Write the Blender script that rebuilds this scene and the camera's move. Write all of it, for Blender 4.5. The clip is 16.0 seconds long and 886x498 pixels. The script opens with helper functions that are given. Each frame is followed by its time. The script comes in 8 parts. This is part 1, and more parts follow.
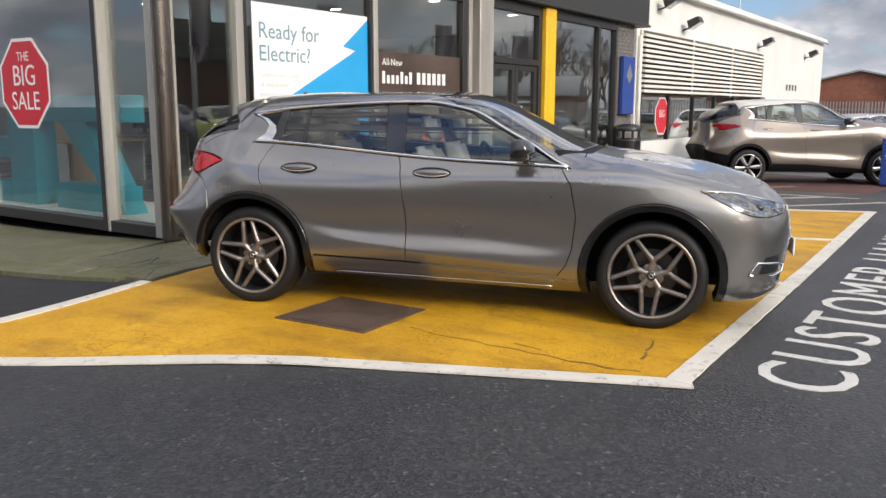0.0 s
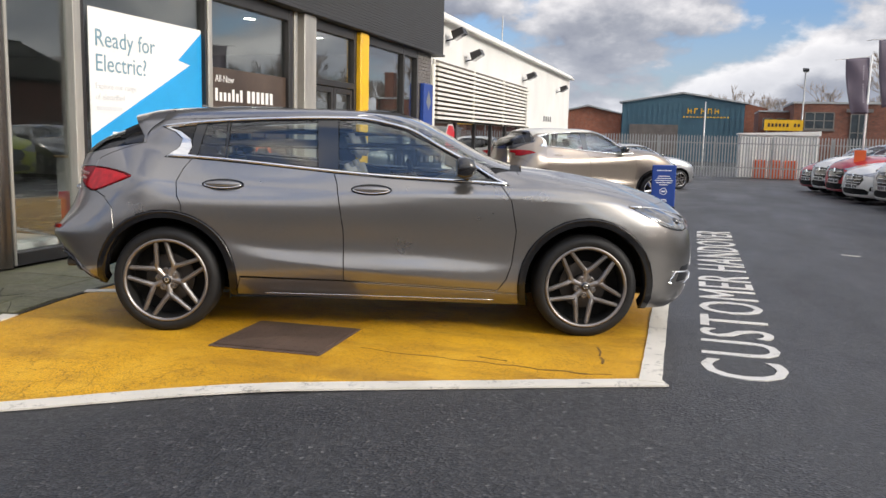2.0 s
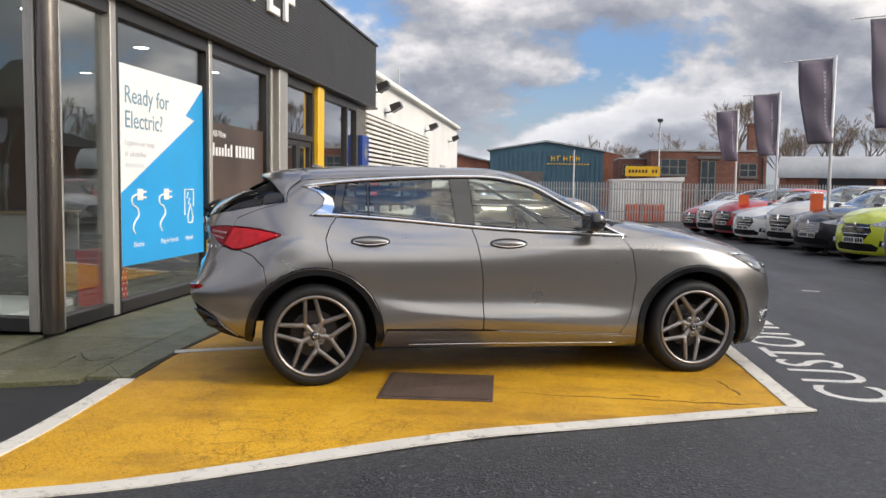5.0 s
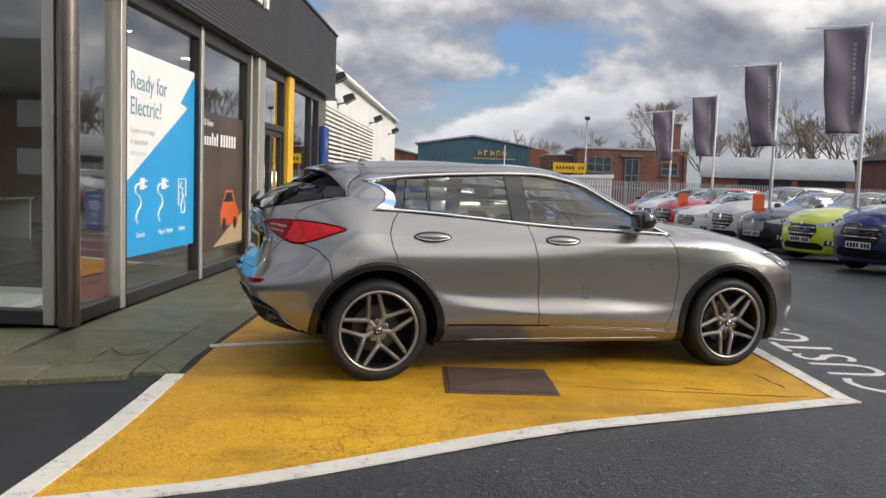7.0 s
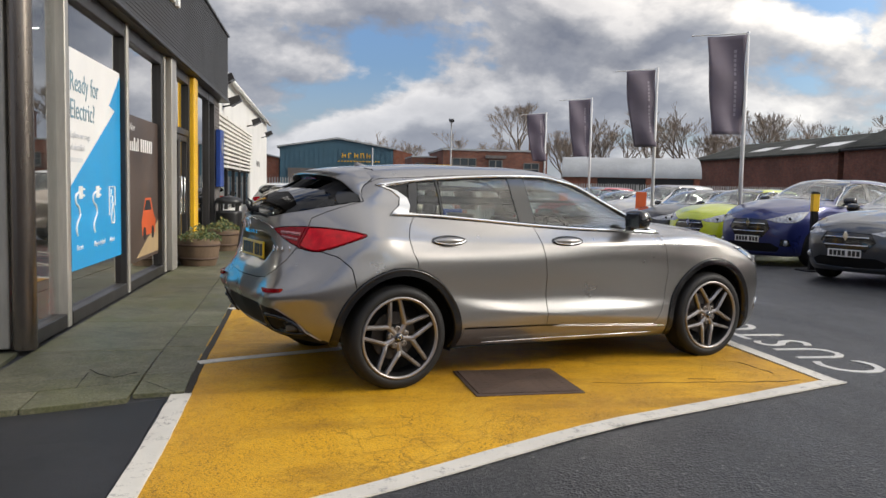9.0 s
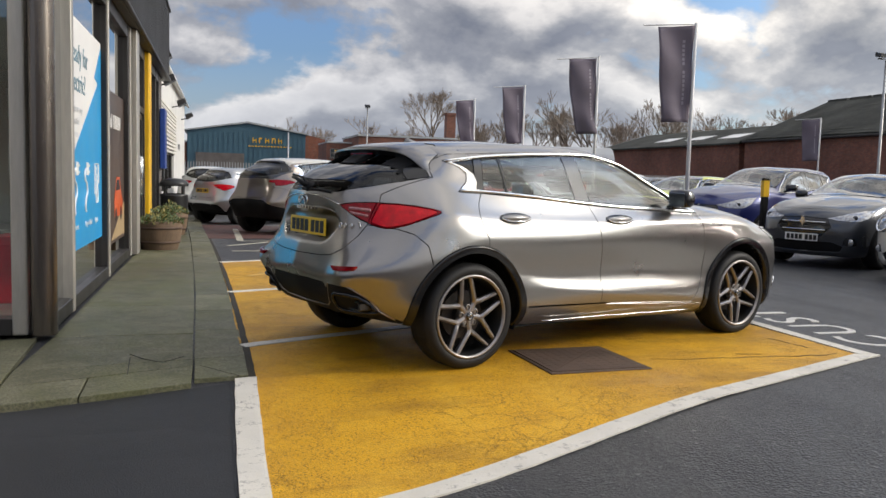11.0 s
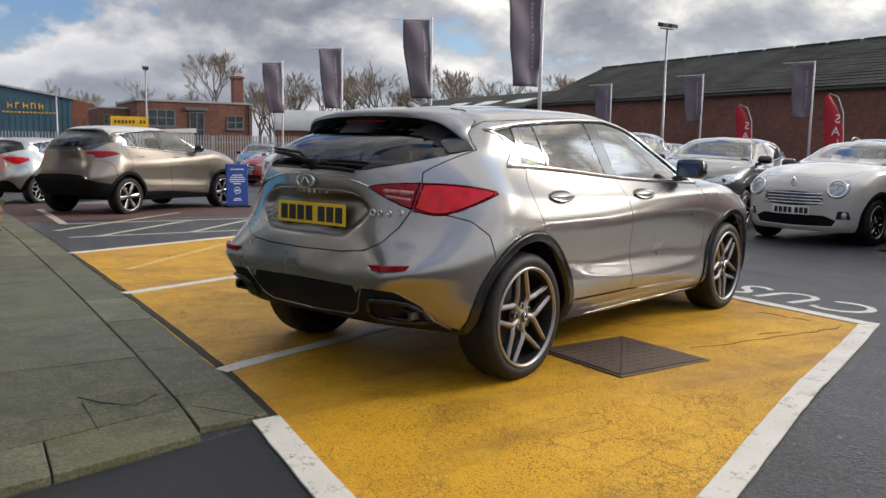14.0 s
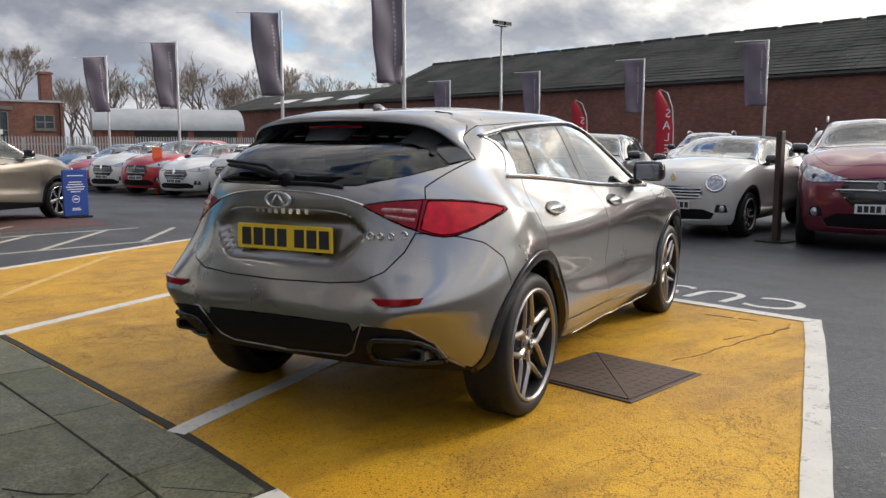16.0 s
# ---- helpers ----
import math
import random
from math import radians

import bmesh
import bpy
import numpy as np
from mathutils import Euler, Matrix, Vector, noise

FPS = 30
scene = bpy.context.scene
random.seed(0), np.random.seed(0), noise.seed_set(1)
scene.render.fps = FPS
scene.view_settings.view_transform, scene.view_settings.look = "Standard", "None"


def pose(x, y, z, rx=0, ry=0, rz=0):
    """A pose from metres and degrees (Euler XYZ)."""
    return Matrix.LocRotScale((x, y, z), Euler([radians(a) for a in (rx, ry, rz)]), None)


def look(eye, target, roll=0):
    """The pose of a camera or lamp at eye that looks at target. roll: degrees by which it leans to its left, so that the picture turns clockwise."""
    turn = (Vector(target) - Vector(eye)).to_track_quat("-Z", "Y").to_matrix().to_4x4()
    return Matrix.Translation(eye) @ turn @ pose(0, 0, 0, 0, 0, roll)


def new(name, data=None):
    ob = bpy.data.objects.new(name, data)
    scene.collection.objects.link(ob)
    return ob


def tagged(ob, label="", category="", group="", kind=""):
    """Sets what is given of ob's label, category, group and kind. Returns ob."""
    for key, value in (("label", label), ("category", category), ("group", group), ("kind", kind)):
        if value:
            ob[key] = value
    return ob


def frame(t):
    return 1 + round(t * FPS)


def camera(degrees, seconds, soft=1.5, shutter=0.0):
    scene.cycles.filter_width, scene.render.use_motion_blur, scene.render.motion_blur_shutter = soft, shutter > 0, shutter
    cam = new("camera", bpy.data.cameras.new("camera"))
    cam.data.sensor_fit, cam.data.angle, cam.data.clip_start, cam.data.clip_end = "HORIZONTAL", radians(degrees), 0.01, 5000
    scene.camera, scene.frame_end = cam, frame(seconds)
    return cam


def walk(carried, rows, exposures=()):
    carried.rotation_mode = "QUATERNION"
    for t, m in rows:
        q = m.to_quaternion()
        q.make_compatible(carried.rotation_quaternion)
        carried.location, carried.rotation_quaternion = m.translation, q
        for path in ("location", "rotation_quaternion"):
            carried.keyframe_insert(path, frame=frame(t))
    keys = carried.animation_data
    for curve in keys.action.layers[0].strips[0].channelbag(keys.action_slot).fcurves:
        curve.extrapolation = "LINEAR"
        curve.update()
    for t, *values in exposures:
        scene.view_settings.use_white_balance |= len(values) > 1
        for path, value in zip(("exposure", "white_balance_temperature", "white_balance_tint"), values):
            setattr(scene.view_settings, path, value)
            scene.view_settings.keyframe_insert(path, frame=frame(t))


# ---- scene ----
# camera and its walk
cam = camera(56.3, 16.0, soft=1.5)
PATH = [
    (0, (0.043, 0.277, 1.373), (-1.074, 1.901, 1.034), 0.1),
    (0.5, (-0.188, 0.185, 1.352), (-1.194, 1.885, 1.037), 1.5),
    (1, (-0.42, 0.018, 1.324), (-1.291, 1.794, 1.031), 2.1),
    (1.5, (-0.691, -0.18, 1.304), (-1.426, 1.658, 1.016), 1.7),
    (2, (-1.055, -0.263, 1.304), (-1.637, 1.632, 1.033), 1.4),
    (2.5, (-1.374, -0.44, 1.334), (-1.854, 1.489, 1.115), 0.7),
    (3, (-1.622, -0.678, 1.395), (-2.063, 1.262, 1.189), 0.3),
    (3.5, (-1.854, -0.775, 1.36), (-2.266, 1.171, 1.151), -0.2),
    (4, (-2.139, -0.83, 1.373), (-2.516, 1.124, 1.178), 0.1),
    (4.5, (-2.382, -0.936, 1.348), (-2.724, 1.028, 1.186), 0.1),
    (4.7, (-2.55, -0.96, 1.339), (-2.853, 1.011, 1.187), 0.4),
    (7, (-3.733, -1.116, 1.343), (-3.783, 0.877, 1.177), 2.0),
    (7.5, (-3.997, -1.122, 1.306), (-3.97, 0.87, 1.132), 2.2),
    (8, (-4.273, -1.013, 1.324), (-4.156, 0.977, 1.157), 1.7),
    (8.5, (-4.505, -1.028, 1.31), (-4.316, 0.958, 1.16), 1.5),
    (9, (-4.782, -1.025, 1.323), (-4.487, 0.947, 1.172), 1.1),
    (9.2, (-4.867, -1.033, 1.32), (-4.539, 0.933, 1.166), 0.7),
    (11.5, (-5.996, -0.488, 1.214), (-5.426, 1.42, 1.032), 1.3),
    (12, (-6.135, -0.19, 1.219), (-5.499, 1.697, 1.032), 0.2),
    (12.5, (-6.337, 0.058, 1.217), (-5.581, 1.9, 1.031), -0.2),
    (13, (-6.545, 0.257, 1.242), (-5.679, 2.048, 1.04), -0.4),
    (13.5, (-6.699, 0.479, 1.211), (-5.762, 2.233, 0.994), 0.6),
    (14, (-6.815, 0.738, 1.232), (-5.808, 2.449, 0.986), 0.9),
    (14.5, (-6.955, 0.913, 1.212), (-5.871, 2.572, 0.943), 1.1),
    (15, (-7.115, 1.122, 1.248), (-5.928, 2.707, 0.961), 0.9),
    (15.5, (-7.151, 1.401, 1.25), (-5.876, 2.915, 0.963), 1.0),
    (16, (-7.134, 1.669, 1.284), (-5.798, 3.136, 1.032), 0.0),
]
# the exposure eases down as the view turns towards the brighter sky
EXPOSURES = [(0.0, 0.70, 6750, 13), (3.0, 0.70, 6750, 13), (4.5, 0.66, 6750, 13), (8.0, 0.47, 6750, 12), (12.5, 0.40, 6700, 12), (16.0, 0.48, 6700, 12)]
walk(cam, [(t, look(eye, target, roll)) for t, eye, target, roll in PATH], EXPOSURES)

# world: broken cloud over a pale winter sky, one soft low sun
SUN_AZ, SUN_EL = 106.0, 25.0     # degrees: azimuth clockwise from +y, elevation
world = bpy.data.worlds.new("sky")
scene.world = world
world.use_nodes = True
wn, wl = world.node_tree.nodes, world.node_tree.links
wn.clear()


def wnode(kind, **kw):
    nd = wn.new(kind)
    for k, v in kw.items():
        nd.inputs[k].default_value = v
    return nd


def wmath(op, a, b=0.0, clamp=False):
    nd = wn.new("ShaderNodeMath")
    nd.operation, nd.use_clamp = op, clamp
    for i, v in enumerate((a, b)):
        if isinstance(v, (int, float)):
            nd.inputs[i].default_value = v
        else:
            wl.new(v, nd.inputs[i])
    return nd.outputs[0]


def wramp(fac, stops):
    nd = wn.new("ShaderNodeValToRGB")
    el = nd.color_ramp.elements
    while len(el) < len(stops):
        el.new(0.5)
    for e, (p, c) in zip(el, stops):
        e.position, e.color = p, (*c, 1)
    wl.new(fac, nd.inputs[0])
    return nd.outputs[0]


def wmix(fac, a, b):
    nd = wn.new("ShaderNodeMix")
    nd.data_type = "RGBA"
    wl.new(fac, nd.inputs[0])
    for i, v in ((6, a), (7, b)):
        if isinstance(v, tuple):
            nd.inputs[i].default_value = (*v, 1)
        else:
            wl.new(v, nd.inputs[i])
    return nd.outputs[2]


sky = wn.new("ShaderNodeTexSky")
sky.sky_type, sky.sun_disc = "NISHITA", False
sky.sun_elevation, sky.sun_rotation = radians(SUN_EL), radians(SUN_AZ)
sky.air_density, sky.dust_density, sky.ozone_density = 1.0, 1.5, 1.0
wt = wn.new("ShaderNodeTexCoord")
sep = wn.new("ShaderNodeSeparateXYZ")
wl.new(wt.outputs["Generated"], sep.inputs[0])
flat = wmath("ADD", wmath("MAXIMUM", sep.outputs[2], 0.0), 0.48)
comb = wn.new("ShaderNodeCombineXYZ")
wl.new(wmath("DIVIDE", sep.outputs[0], flat), comb.inputs[0])
wl.new(wmath("DIVIDE", sep.outputs[1], flat), comb.inputs[1])


CLOUD, GLOW = (3.1, 1.7, 0.4), 2.6


def cloud_noise(scale, detail, rough, off, size):
    mp = wn.new("ShaderNodeMapping")
    mp.inputs["Location"].default_value = off
    mp.inputs["Scale"].default_value = (size, size, 1)
    wl.new(comb.outputs[0], mp.inputs[0])
    nd = wnode("ShaderNodeTexNoise", Scale=scale, Detail=detail, Roughness=rough, Distortion=0.1)
    wl.new(mp.outputs[0], nd.inputs["Vector"])
    return nd.outputs["Fac"]


# heaped cloud: the tops, towards the zenith, catch the light and the bases lie in their own shade
big = cloud_noise(2.7, 9.0, 0.54, CLOUD, 1.0)
above = cloud_noise(2.7, 9.0, 0.54, CLOUD, 0.945)
cover = wramp(big, [(0.415, (0, 0, 0)), (0.475, (1, 1, 1))])
lit = wmath("ADD", wmath("MULTIPLY", wmath("SUBTRACT", big, above), 3.0), 0.46)
thick = wramp(big, [(0.44, (1.06, 1.05, 1.03)), (0.55, (0.82, 0.83, 0.85)), (0.70, (0.55, 0.57, 0.61))])
body0 = wramp(lit, [(0.20, (0.23, 0.255, 0.31)), (0.42, (0.37, 0.39, 0.43)), (0.58, (0.58, 0.585, 0.60)), (0.78, (0.92, 0.90, 0.87))])
body1 = wn.new("ShaderNodeMix")
body1.data_type, body1.blend_type = "RGBA", "MULTIPLY"
body1.inputs[0].default_value = 1.0
wl.new(body0, body1.inputs[6])
wl.new(thick, body1.inputs[7])
# the whole sky glows where the veiled sun stands behind it
toward = wn.new("ShaderNodeVectorMath")
toward.operation = "DOT_PRODUCT"
wl.new(wt.outputs["Generated"], toward.inputs[0])
toward.inputs[1].default_value = (math.cos(radians(SUN_EL)) * math.sin(radians(SUN_AZ)), math.cos(radians(SUN_EL)) * math.cos(radians(SUN_AZ)), math.sin(radians(SUN_EL)))
near_sun = wmath("POWER", wmath("MAXIMUM", toward.outputs["Value"], 0.0), 1.35)
glow = wmix(near_sun, (1.0, 1.0, 1.0), (GLOW * 1.06, GLOW, GLOW * 0.85))
body = body1.outputs[2]
skyc = wn.new("ShaderNodeMix")
skyc.data_type, skyc.blend_type = "RGBA", "MULTIPLY"
skyc.inputs[0].default_value = 1.0
wl.new(sky.outputs[0], skyc.inputs[6])
skyc.inputs[7].default_value = (0.078, 0.098, 0.128, 1)
high = wramp(sep.outputs[2], [(0.06, (0.70, 0.74, 0.80)), (0.22, (0.95, 0.96, 0.98)), (0.50, (1.15, 1.15, 1.17)), (0.85, (1.45, 1.46, 1.50))])
dim = wn.new("ShaderNodeMix")
dim.data_type, dim.blend_type = "RGBA", "MULTIPLY"
dim.inputs[0].default_value = 1.0
wl.new(wmix(cover, skyc.outputs[2], body), dim.inputs[6])
wl.new(high, dim.inputs[7])
mixed = dim.outputs[2]
haze = wramp(sep.outputs[2], [(0.0, (1, 1, 1)), (0.14, (0, 0, 0))])
hazed = wmix(wmath("MULTIPLY", haze, 0.45), mixed, (0.52, 0.56, 0.62))
shine = wn.new("ShaderNodeMix")
shine.data_type, shine.blend_type = "RGBA", "MULTIPLY"
shine.inputs[0].default_value = 1.0
wl.new(hazed, shine.inputs[6])
wl.new(glow, shine.inputs[7])
bg = wn.new("ShaderNodeBackground")
bg.inputs["Strength"].default_value = 0.93
wl.new(shine.outputs[2], bg.inputs[0])
wo = wn.new("ShaderNodeOutputWorld")
wl.new(bg.outputs[0], wo.inputs[0])

sun_data = bpy.data.lights.new("sun", "SUN")
sun_data.energy, sun_data.angle, sun_data.color = 1.35, radians(13), (1.0, 0.94, 0.85)
sun = new("sun", sun_data)
sa, se = radians(SUN_AZ), radians(SUN_EL)
sun.matrix_world = look((30 * math.sin(sa), 30 * math.cos(sa), 30 * math.tan(se)), (0, 0, 0))


# ---------------------------------------------------------------- materials
class Nodes:
    """A small helper that strings shader nodes together."""

    def __init__(self, name):
        self.mat = bpy.data.materials.new(name)
        self.mat.use_nodes = True
        self.t = self.mat.node_tree
        self.b = self.t.nodes["Principled BSDF"]
        self.tc = self.t.nodes.new("ShaderNodeTexCoord")

    def link(self, a, b):
        self.t.links.new(a, b)

    def put(self, sock, v):
        if isinstance(v, (int, float)):
            sock.default_value = v
        elif isinstance(v, tuple):
            sock.default_value = (*v, 1) if len(v) == 3 and len(sock.default_value) == 4 else v
        else:
            self.link(v, sock)

    def noise(self, scale, detail=4.0, rough=0.55, stretch=(1, 1, 1), dist=0.0, shift=(0, 0, 0), coords="Object"):
        mp = self.t.nodes.new("ShaderNodeMapping")
        mp.inputs["Scale"].default_value, mp.inputs["Location"].default_value = stretch, shift
        self.link(self.tc.outputs[coords], mp.inputs[0])
        nd = self.t.nodes.new("ShaderNodeTexNoise")
        for k, v in (("Scale", scale), ("Detail", detail), ("Roughness", rough), ("Distortion", dist)):
            nd.inputs[k].default_value = v
        self.link(mp.outputs[0], nd.inputs["Vector"])
        return nd.outputs["Fac"]

    def voronoi(self, scale, out="Distance", feature="F1", rnd=1.0, stretch=(1, 1, 1), wander=0.0, wave=8.0):
        mp = self.t.nodes.new("ShaderNodeMapping")
        mp.inputs["Scale"].default_value = stretch
        self.link(self.tc.outputs["Object"], mp.inputs[0])
        if wander:
            nz = self.t.nodes.new("ShaderNodeTexNoise")
            nz.inputs["Scale"].default_value, nz.inputs["Detail"].default_value, nz.inputs["Roughness"].default_value = wave, 6.0, 0.7
            self.link(self.tc.outputs["Object"], nz.inputs["Vector"])
            vm = self.t.nodes.new("ShaderNodeVectorMath")
            vm.operation = "MULTIPLY_ADD"
            self.link(nz.outputs["Color"], vm.inputs[0])
            vm.inputs[1].default_value = (wander, wander, wander)
            self.link(self.tc.outputs["Object"], vm.inputs[2])
            self.link(vm.outputs[0], mp.inputs[0])
        nd = self.t.nodes.new("ShaderNodeTexVoronoi")
        nd.feature = feature
        nd.inputs["Scale"].default_value, nd.inputs["Randomness"].default_value = scale, rnd
        self.link(mp.outputs[0], nd.inputs["Vector"])
        return nd.outputs[out]

    def ramp(self, fac, stops):
        nd = self.t.nodes.new("ShaderNodeValToRGB")
        el = nd.color_ramp.elements
        while len(el) < len(stops):
            el.new(0.5)
        for e, (p, c) in zip(el, stops):
            e.position, e.color = p, (*((c, c, c) if isinstance(c, (int, float)) else c), 1)
        self.link(fac, nd.inputs[0])
        return nd.outputs[0]

    def mix(self, fac, a, b, blend="MIX"):
        nd = self.t.nodes.new("ShaderNodeMix")
        nd.data_type, nd.blend_type = "RGBA", blend
        self.put(nd.inputs[0], fac)
        self.put(nd.inputs[6], a)
        self.put(nd.inputs[7], b)
        return nd.outputs[2]

    def math(self, op, a, b=0.0):
        nd = self.t.nodes.new("ShaderNodeMath")
        nd.operation = op
        self.put(nd.inputs[0], a)
        self.put(nd.inputs[1], b)
        return nd.outputs[0]

    def bump(self, height, strength=0.3, distance=0.01):
        nd = self.t.nodes.new("ShaderNodeBump")
        nd.inputs["Strength"].default_value, nd.inputs["Distance"].default_value = strength, distance
        self.link(height, nd.inputs["Height"])
        self.link(nd.outputs[0], self.b.inputs["Normal"])

    def set(self, **kw):
        for k, v in kw.items():
            self.put(self.b.inputs[k.replace("_", " ")], v)
        return self


def surf(name, col, rough=0.6, metal=0.0, var=0.2, scale=2.0, fine=40.0, bump=0.15, spec=0.5, stretch=(1, 1, 1), coat=0.0):
    """A plain surface with broad and fine variation in tone, gloss and relief."""
    n = Nodes(name)
    a, b = n.noise(scale, 5, 0.6, stretch), n.noise(fine, 3, 0.6, stretch)
    dark = tuple(c * (1 - var) for c in col)
    light = tuple(min(1.0, c * (1 + var * 0.7)) for c in col)
    c1 = n.mix(n.ramp(a, [(0.3, 0.0), (0.7, 1.0)]), dark, light)
    c2 = n.mix(n.ramp(b, [(0.3, 0.0), (0.7, 1.0)]), tuple(c * (1 - var * 0.5) for c in (1, 1, 1)), (1, 1, 1))
    n.set(Base_Color=n.mix(1.0, c1, c2, "MULTIPLY"), Metallic=metal, Specular_IOR_Level=spec, Coat_Weight=coat,
          Roughness=n.ramp(a, [(0.25, max(0.02, rough - 0.08)), (0.75, min(1.0, rough + 0.08))]))
    if bump:
        n.bump(b, bump, 0.004)
    return n.mat


def glass(name, tint=(0.8, 0.84, 0.84), ior=1.5, rough=0.0, gain=1.0):
    """A thin pane: it lets light through, tinted, and mirrors by Fresnel."""
    n = Nodes(name)
    t = n.t
    tr, gl, mx, fr = (t.nodes.new(k) for k in ("ShaderNodeBsdfTransparent", "ShaderNodeBsdfGlossy", "ShaderNodeMixShader", "ShaderNodeLayerWeight"))
    tr.inputs[0].default_value = (*tint, 1)
    gl.inputs["Roughness"].default_value = rough
    fr.inputs["Blend"].default_value = 0.5
    base = ((ior - 1) / (ior + 1)) ** 2
    schlick = n.math("ADD", n.math("MULTIPLY", n.math("POWER", fr.outputs["Facing"], 5.0), 1 - base), base)
    n.link(n.math("MINIMUM", n.math("MULTIPLY", schlick, gain), 1.0), mx.inputs[0])
    n.link(tr.outputs[0], mx.inputs[1])
    n.link(gl.outputs[0], mx.inputs[2])
    n.link(mx.outputs[0], t.nodes["Material Output"].inputs[0])
    return n.mat


def emit(name, col, power):
    n = Nodes(name)
    n.set(Base_Color=(0.8, 0.8, 0.8), Emission_Color=col, Emission_Strength=power)
    return n.mat


def asphalt_mat():
    n = Nodes("asphalt")
    grain = n.voronoi(70.0)
    stone = n.voronoi(70.0, "Color")
    mid = n.noise(1.1, 6, 0.6)
    wide = n.noise(0.16, 4, 0.5, shift=(4, 2, 0))
    streak = n.noise(0.9, 5, 0.6, stretch=(1.0, 0.25, 1))
    speck = n.ramp(stone, [(0.0, (0.014, 0.015, 0.017)), (0.50, (0.034, 0.035, 0.038)), (0.88, (0.066, 0.066, 0.070)), (0.97, (0.17, 0.168, 0.165))])
    tone = n.mix(n.ramp(mid, [(0.3, 0.0), (0.7, 1.0)]), (0.72, 0.72, 0.74), (1.12, 1.11, 1.08))
    tone2 = n.mix(n.ramp(wide, [(0.35, 0.0), (0.65, 1.0)]), (0.80, 0.82, 0.86), (1.1, 1.08, 1.05))
    c = n.mix(1.0, n.mix(1.0, speck, tone, "MULTIPLY"), tone2, "MULTIPLY")
    n.set(Base_Color=c, Roughness=n.ramp(streak, [(0.3, 0.38), (0.7, 0.62)]), Specular_IOR_Level=0.5)
    n.bump(n.mix(n.ramp(mid, [(0.4, 0.0), (0.6, 1.0)]), grain, n.noise(160, 2, 0.7)), 0.8, 0.009)
    return n.mat


def bay_paint_mat():
    """Thick yellow paint over rough tarmac: pitted, crazed in places, polished by tyres and stained."""
    n = Nodes("yellow_bay_paint")
    crack = n.voronoi(5.5, feature="DISTANCE_TO_EDGE", wander=0.22, wave=5.0)
    fine = n.voronoi(26.0, feature="DISTANCE_TO_EDGE", wander=0.06, wave=22.0)
    broad, mid = n.noise(0.55, 6, 0.6), n.noise(3.2, 7, 0.68, shift=(5, 1, 0))
    pit, grit = n.voronoi(62.0, wander=0.012, wave=40.0), n.noise(170.0, 2, 0.7)
    lone = n.ramp(n.voronoi(62.0, "Color", wander=0.012, wave=40.0), [(0.34, 0.0), (0.48, 1.0)])
    streak = n.noise(2.4, 6, 0.65, stretch=(0.35, 1.4, 1), shift=(2, 8, 0))
    col = n.mix(n.ramp(broad, [(0.36, 0.0), (0.64, 1.0)]), (0.54, 0.265, 0.006), (0.78, 0.410, 0.014))
    col = n.mix(n.ramp(streak, [(0.48, 0.0), (0.70, 0.7)]), col, (0.27, 0.125, 0.010))
    col = n.mix(n.ramp(mid, [(0.34, 0.40), (0.50, 0.0)]), col, (0.80, 0.47, 0.045))
    rough_zone = n.ramp(mid, [(0.38, 0.15), (0.60, 1.0)])
    holes = n.math("MULTIPLY", n.math("MULTIPLY", n.ramp(pit, [(0.20, 1.0), (0.38, 0.0)]), rough_zone), lone)
    col = n.mix(holes, col, (0.10, 0.055, 0.012))
    col = n.mix(n.ramp(grit, [(0.36, 0.7), (0.52, 0.0)]), col, (0.25, 0.125, 0.010))
    gate = n.ramp(n.noise(1.1, 6, 0.65, shift=(1, 9, 0)), [(0.48, 0.0), (0.60, 1.0)])
    cr = n.math("MULTIPLY", n.ramp(crack, [(0.0, 1.0), (0.022, 0.0)]), gate)
    cr2 = n.math("MULTIPLY", n.ramp(fine, [(0.0, 0.9), (0.05, 0.0)]), n.ramp(n.noise(1.9, 6, 0.7, shift=(3, 3, 0)), [(0.52, 0.0), (0.64, 1.0)]))
    col = n.mix(n.math("MULTIPLY", n.math("MAXIMUM", cr, cr2), 0.75), col, (0.12, 0.065, 0.012))
    n.set(Base_Color=col, Roughness=n.ramp(broad, [(0.3, 0.44), (0.7, 0.66)]), Specular_IOR_Level=0.4)
    n.bump(n.math("SUBTRACT", n.mix(0.5, n.noise(48.0, 5, 0.78), grit), n.math("MULTIPLY", n.math("MAXIMUM", holes, n.math("MAXIMUM", cr, cr2)), 0.6)), 0.8, 0.008)
    return n.mat


def line_paint_mat(name="white_line_paint", col=(0.70, 0.66, 0.58), wear=0.75):
    n = Nodes(name)
    a, b, c = n.noise(3.0, 6, 0.65), n.noise(70.0, 3, 0.7), n.noise(12.0, 5, 0.7)
    base = n.mix(n.ramp(a, [(0.3, 0.0), (0.7, 1.0)]), tuple(v * 0.78 for v in col), col)
    holes = n.math("MULTIPLY", n.ramp(c, [(0.54, 0.0), (0.66, 1.0)]), n.ramp(b, [(0.40, 0.0), (0.55, 1.0)]))
    n.set(Base_Color=n.mix(n.math("MULTIPLY", holes, wear), base, (0.12, 0.11, 0.10)), Roughness=0.6)
    n.bump(b, 0.4, 0.004)
    return n.mat


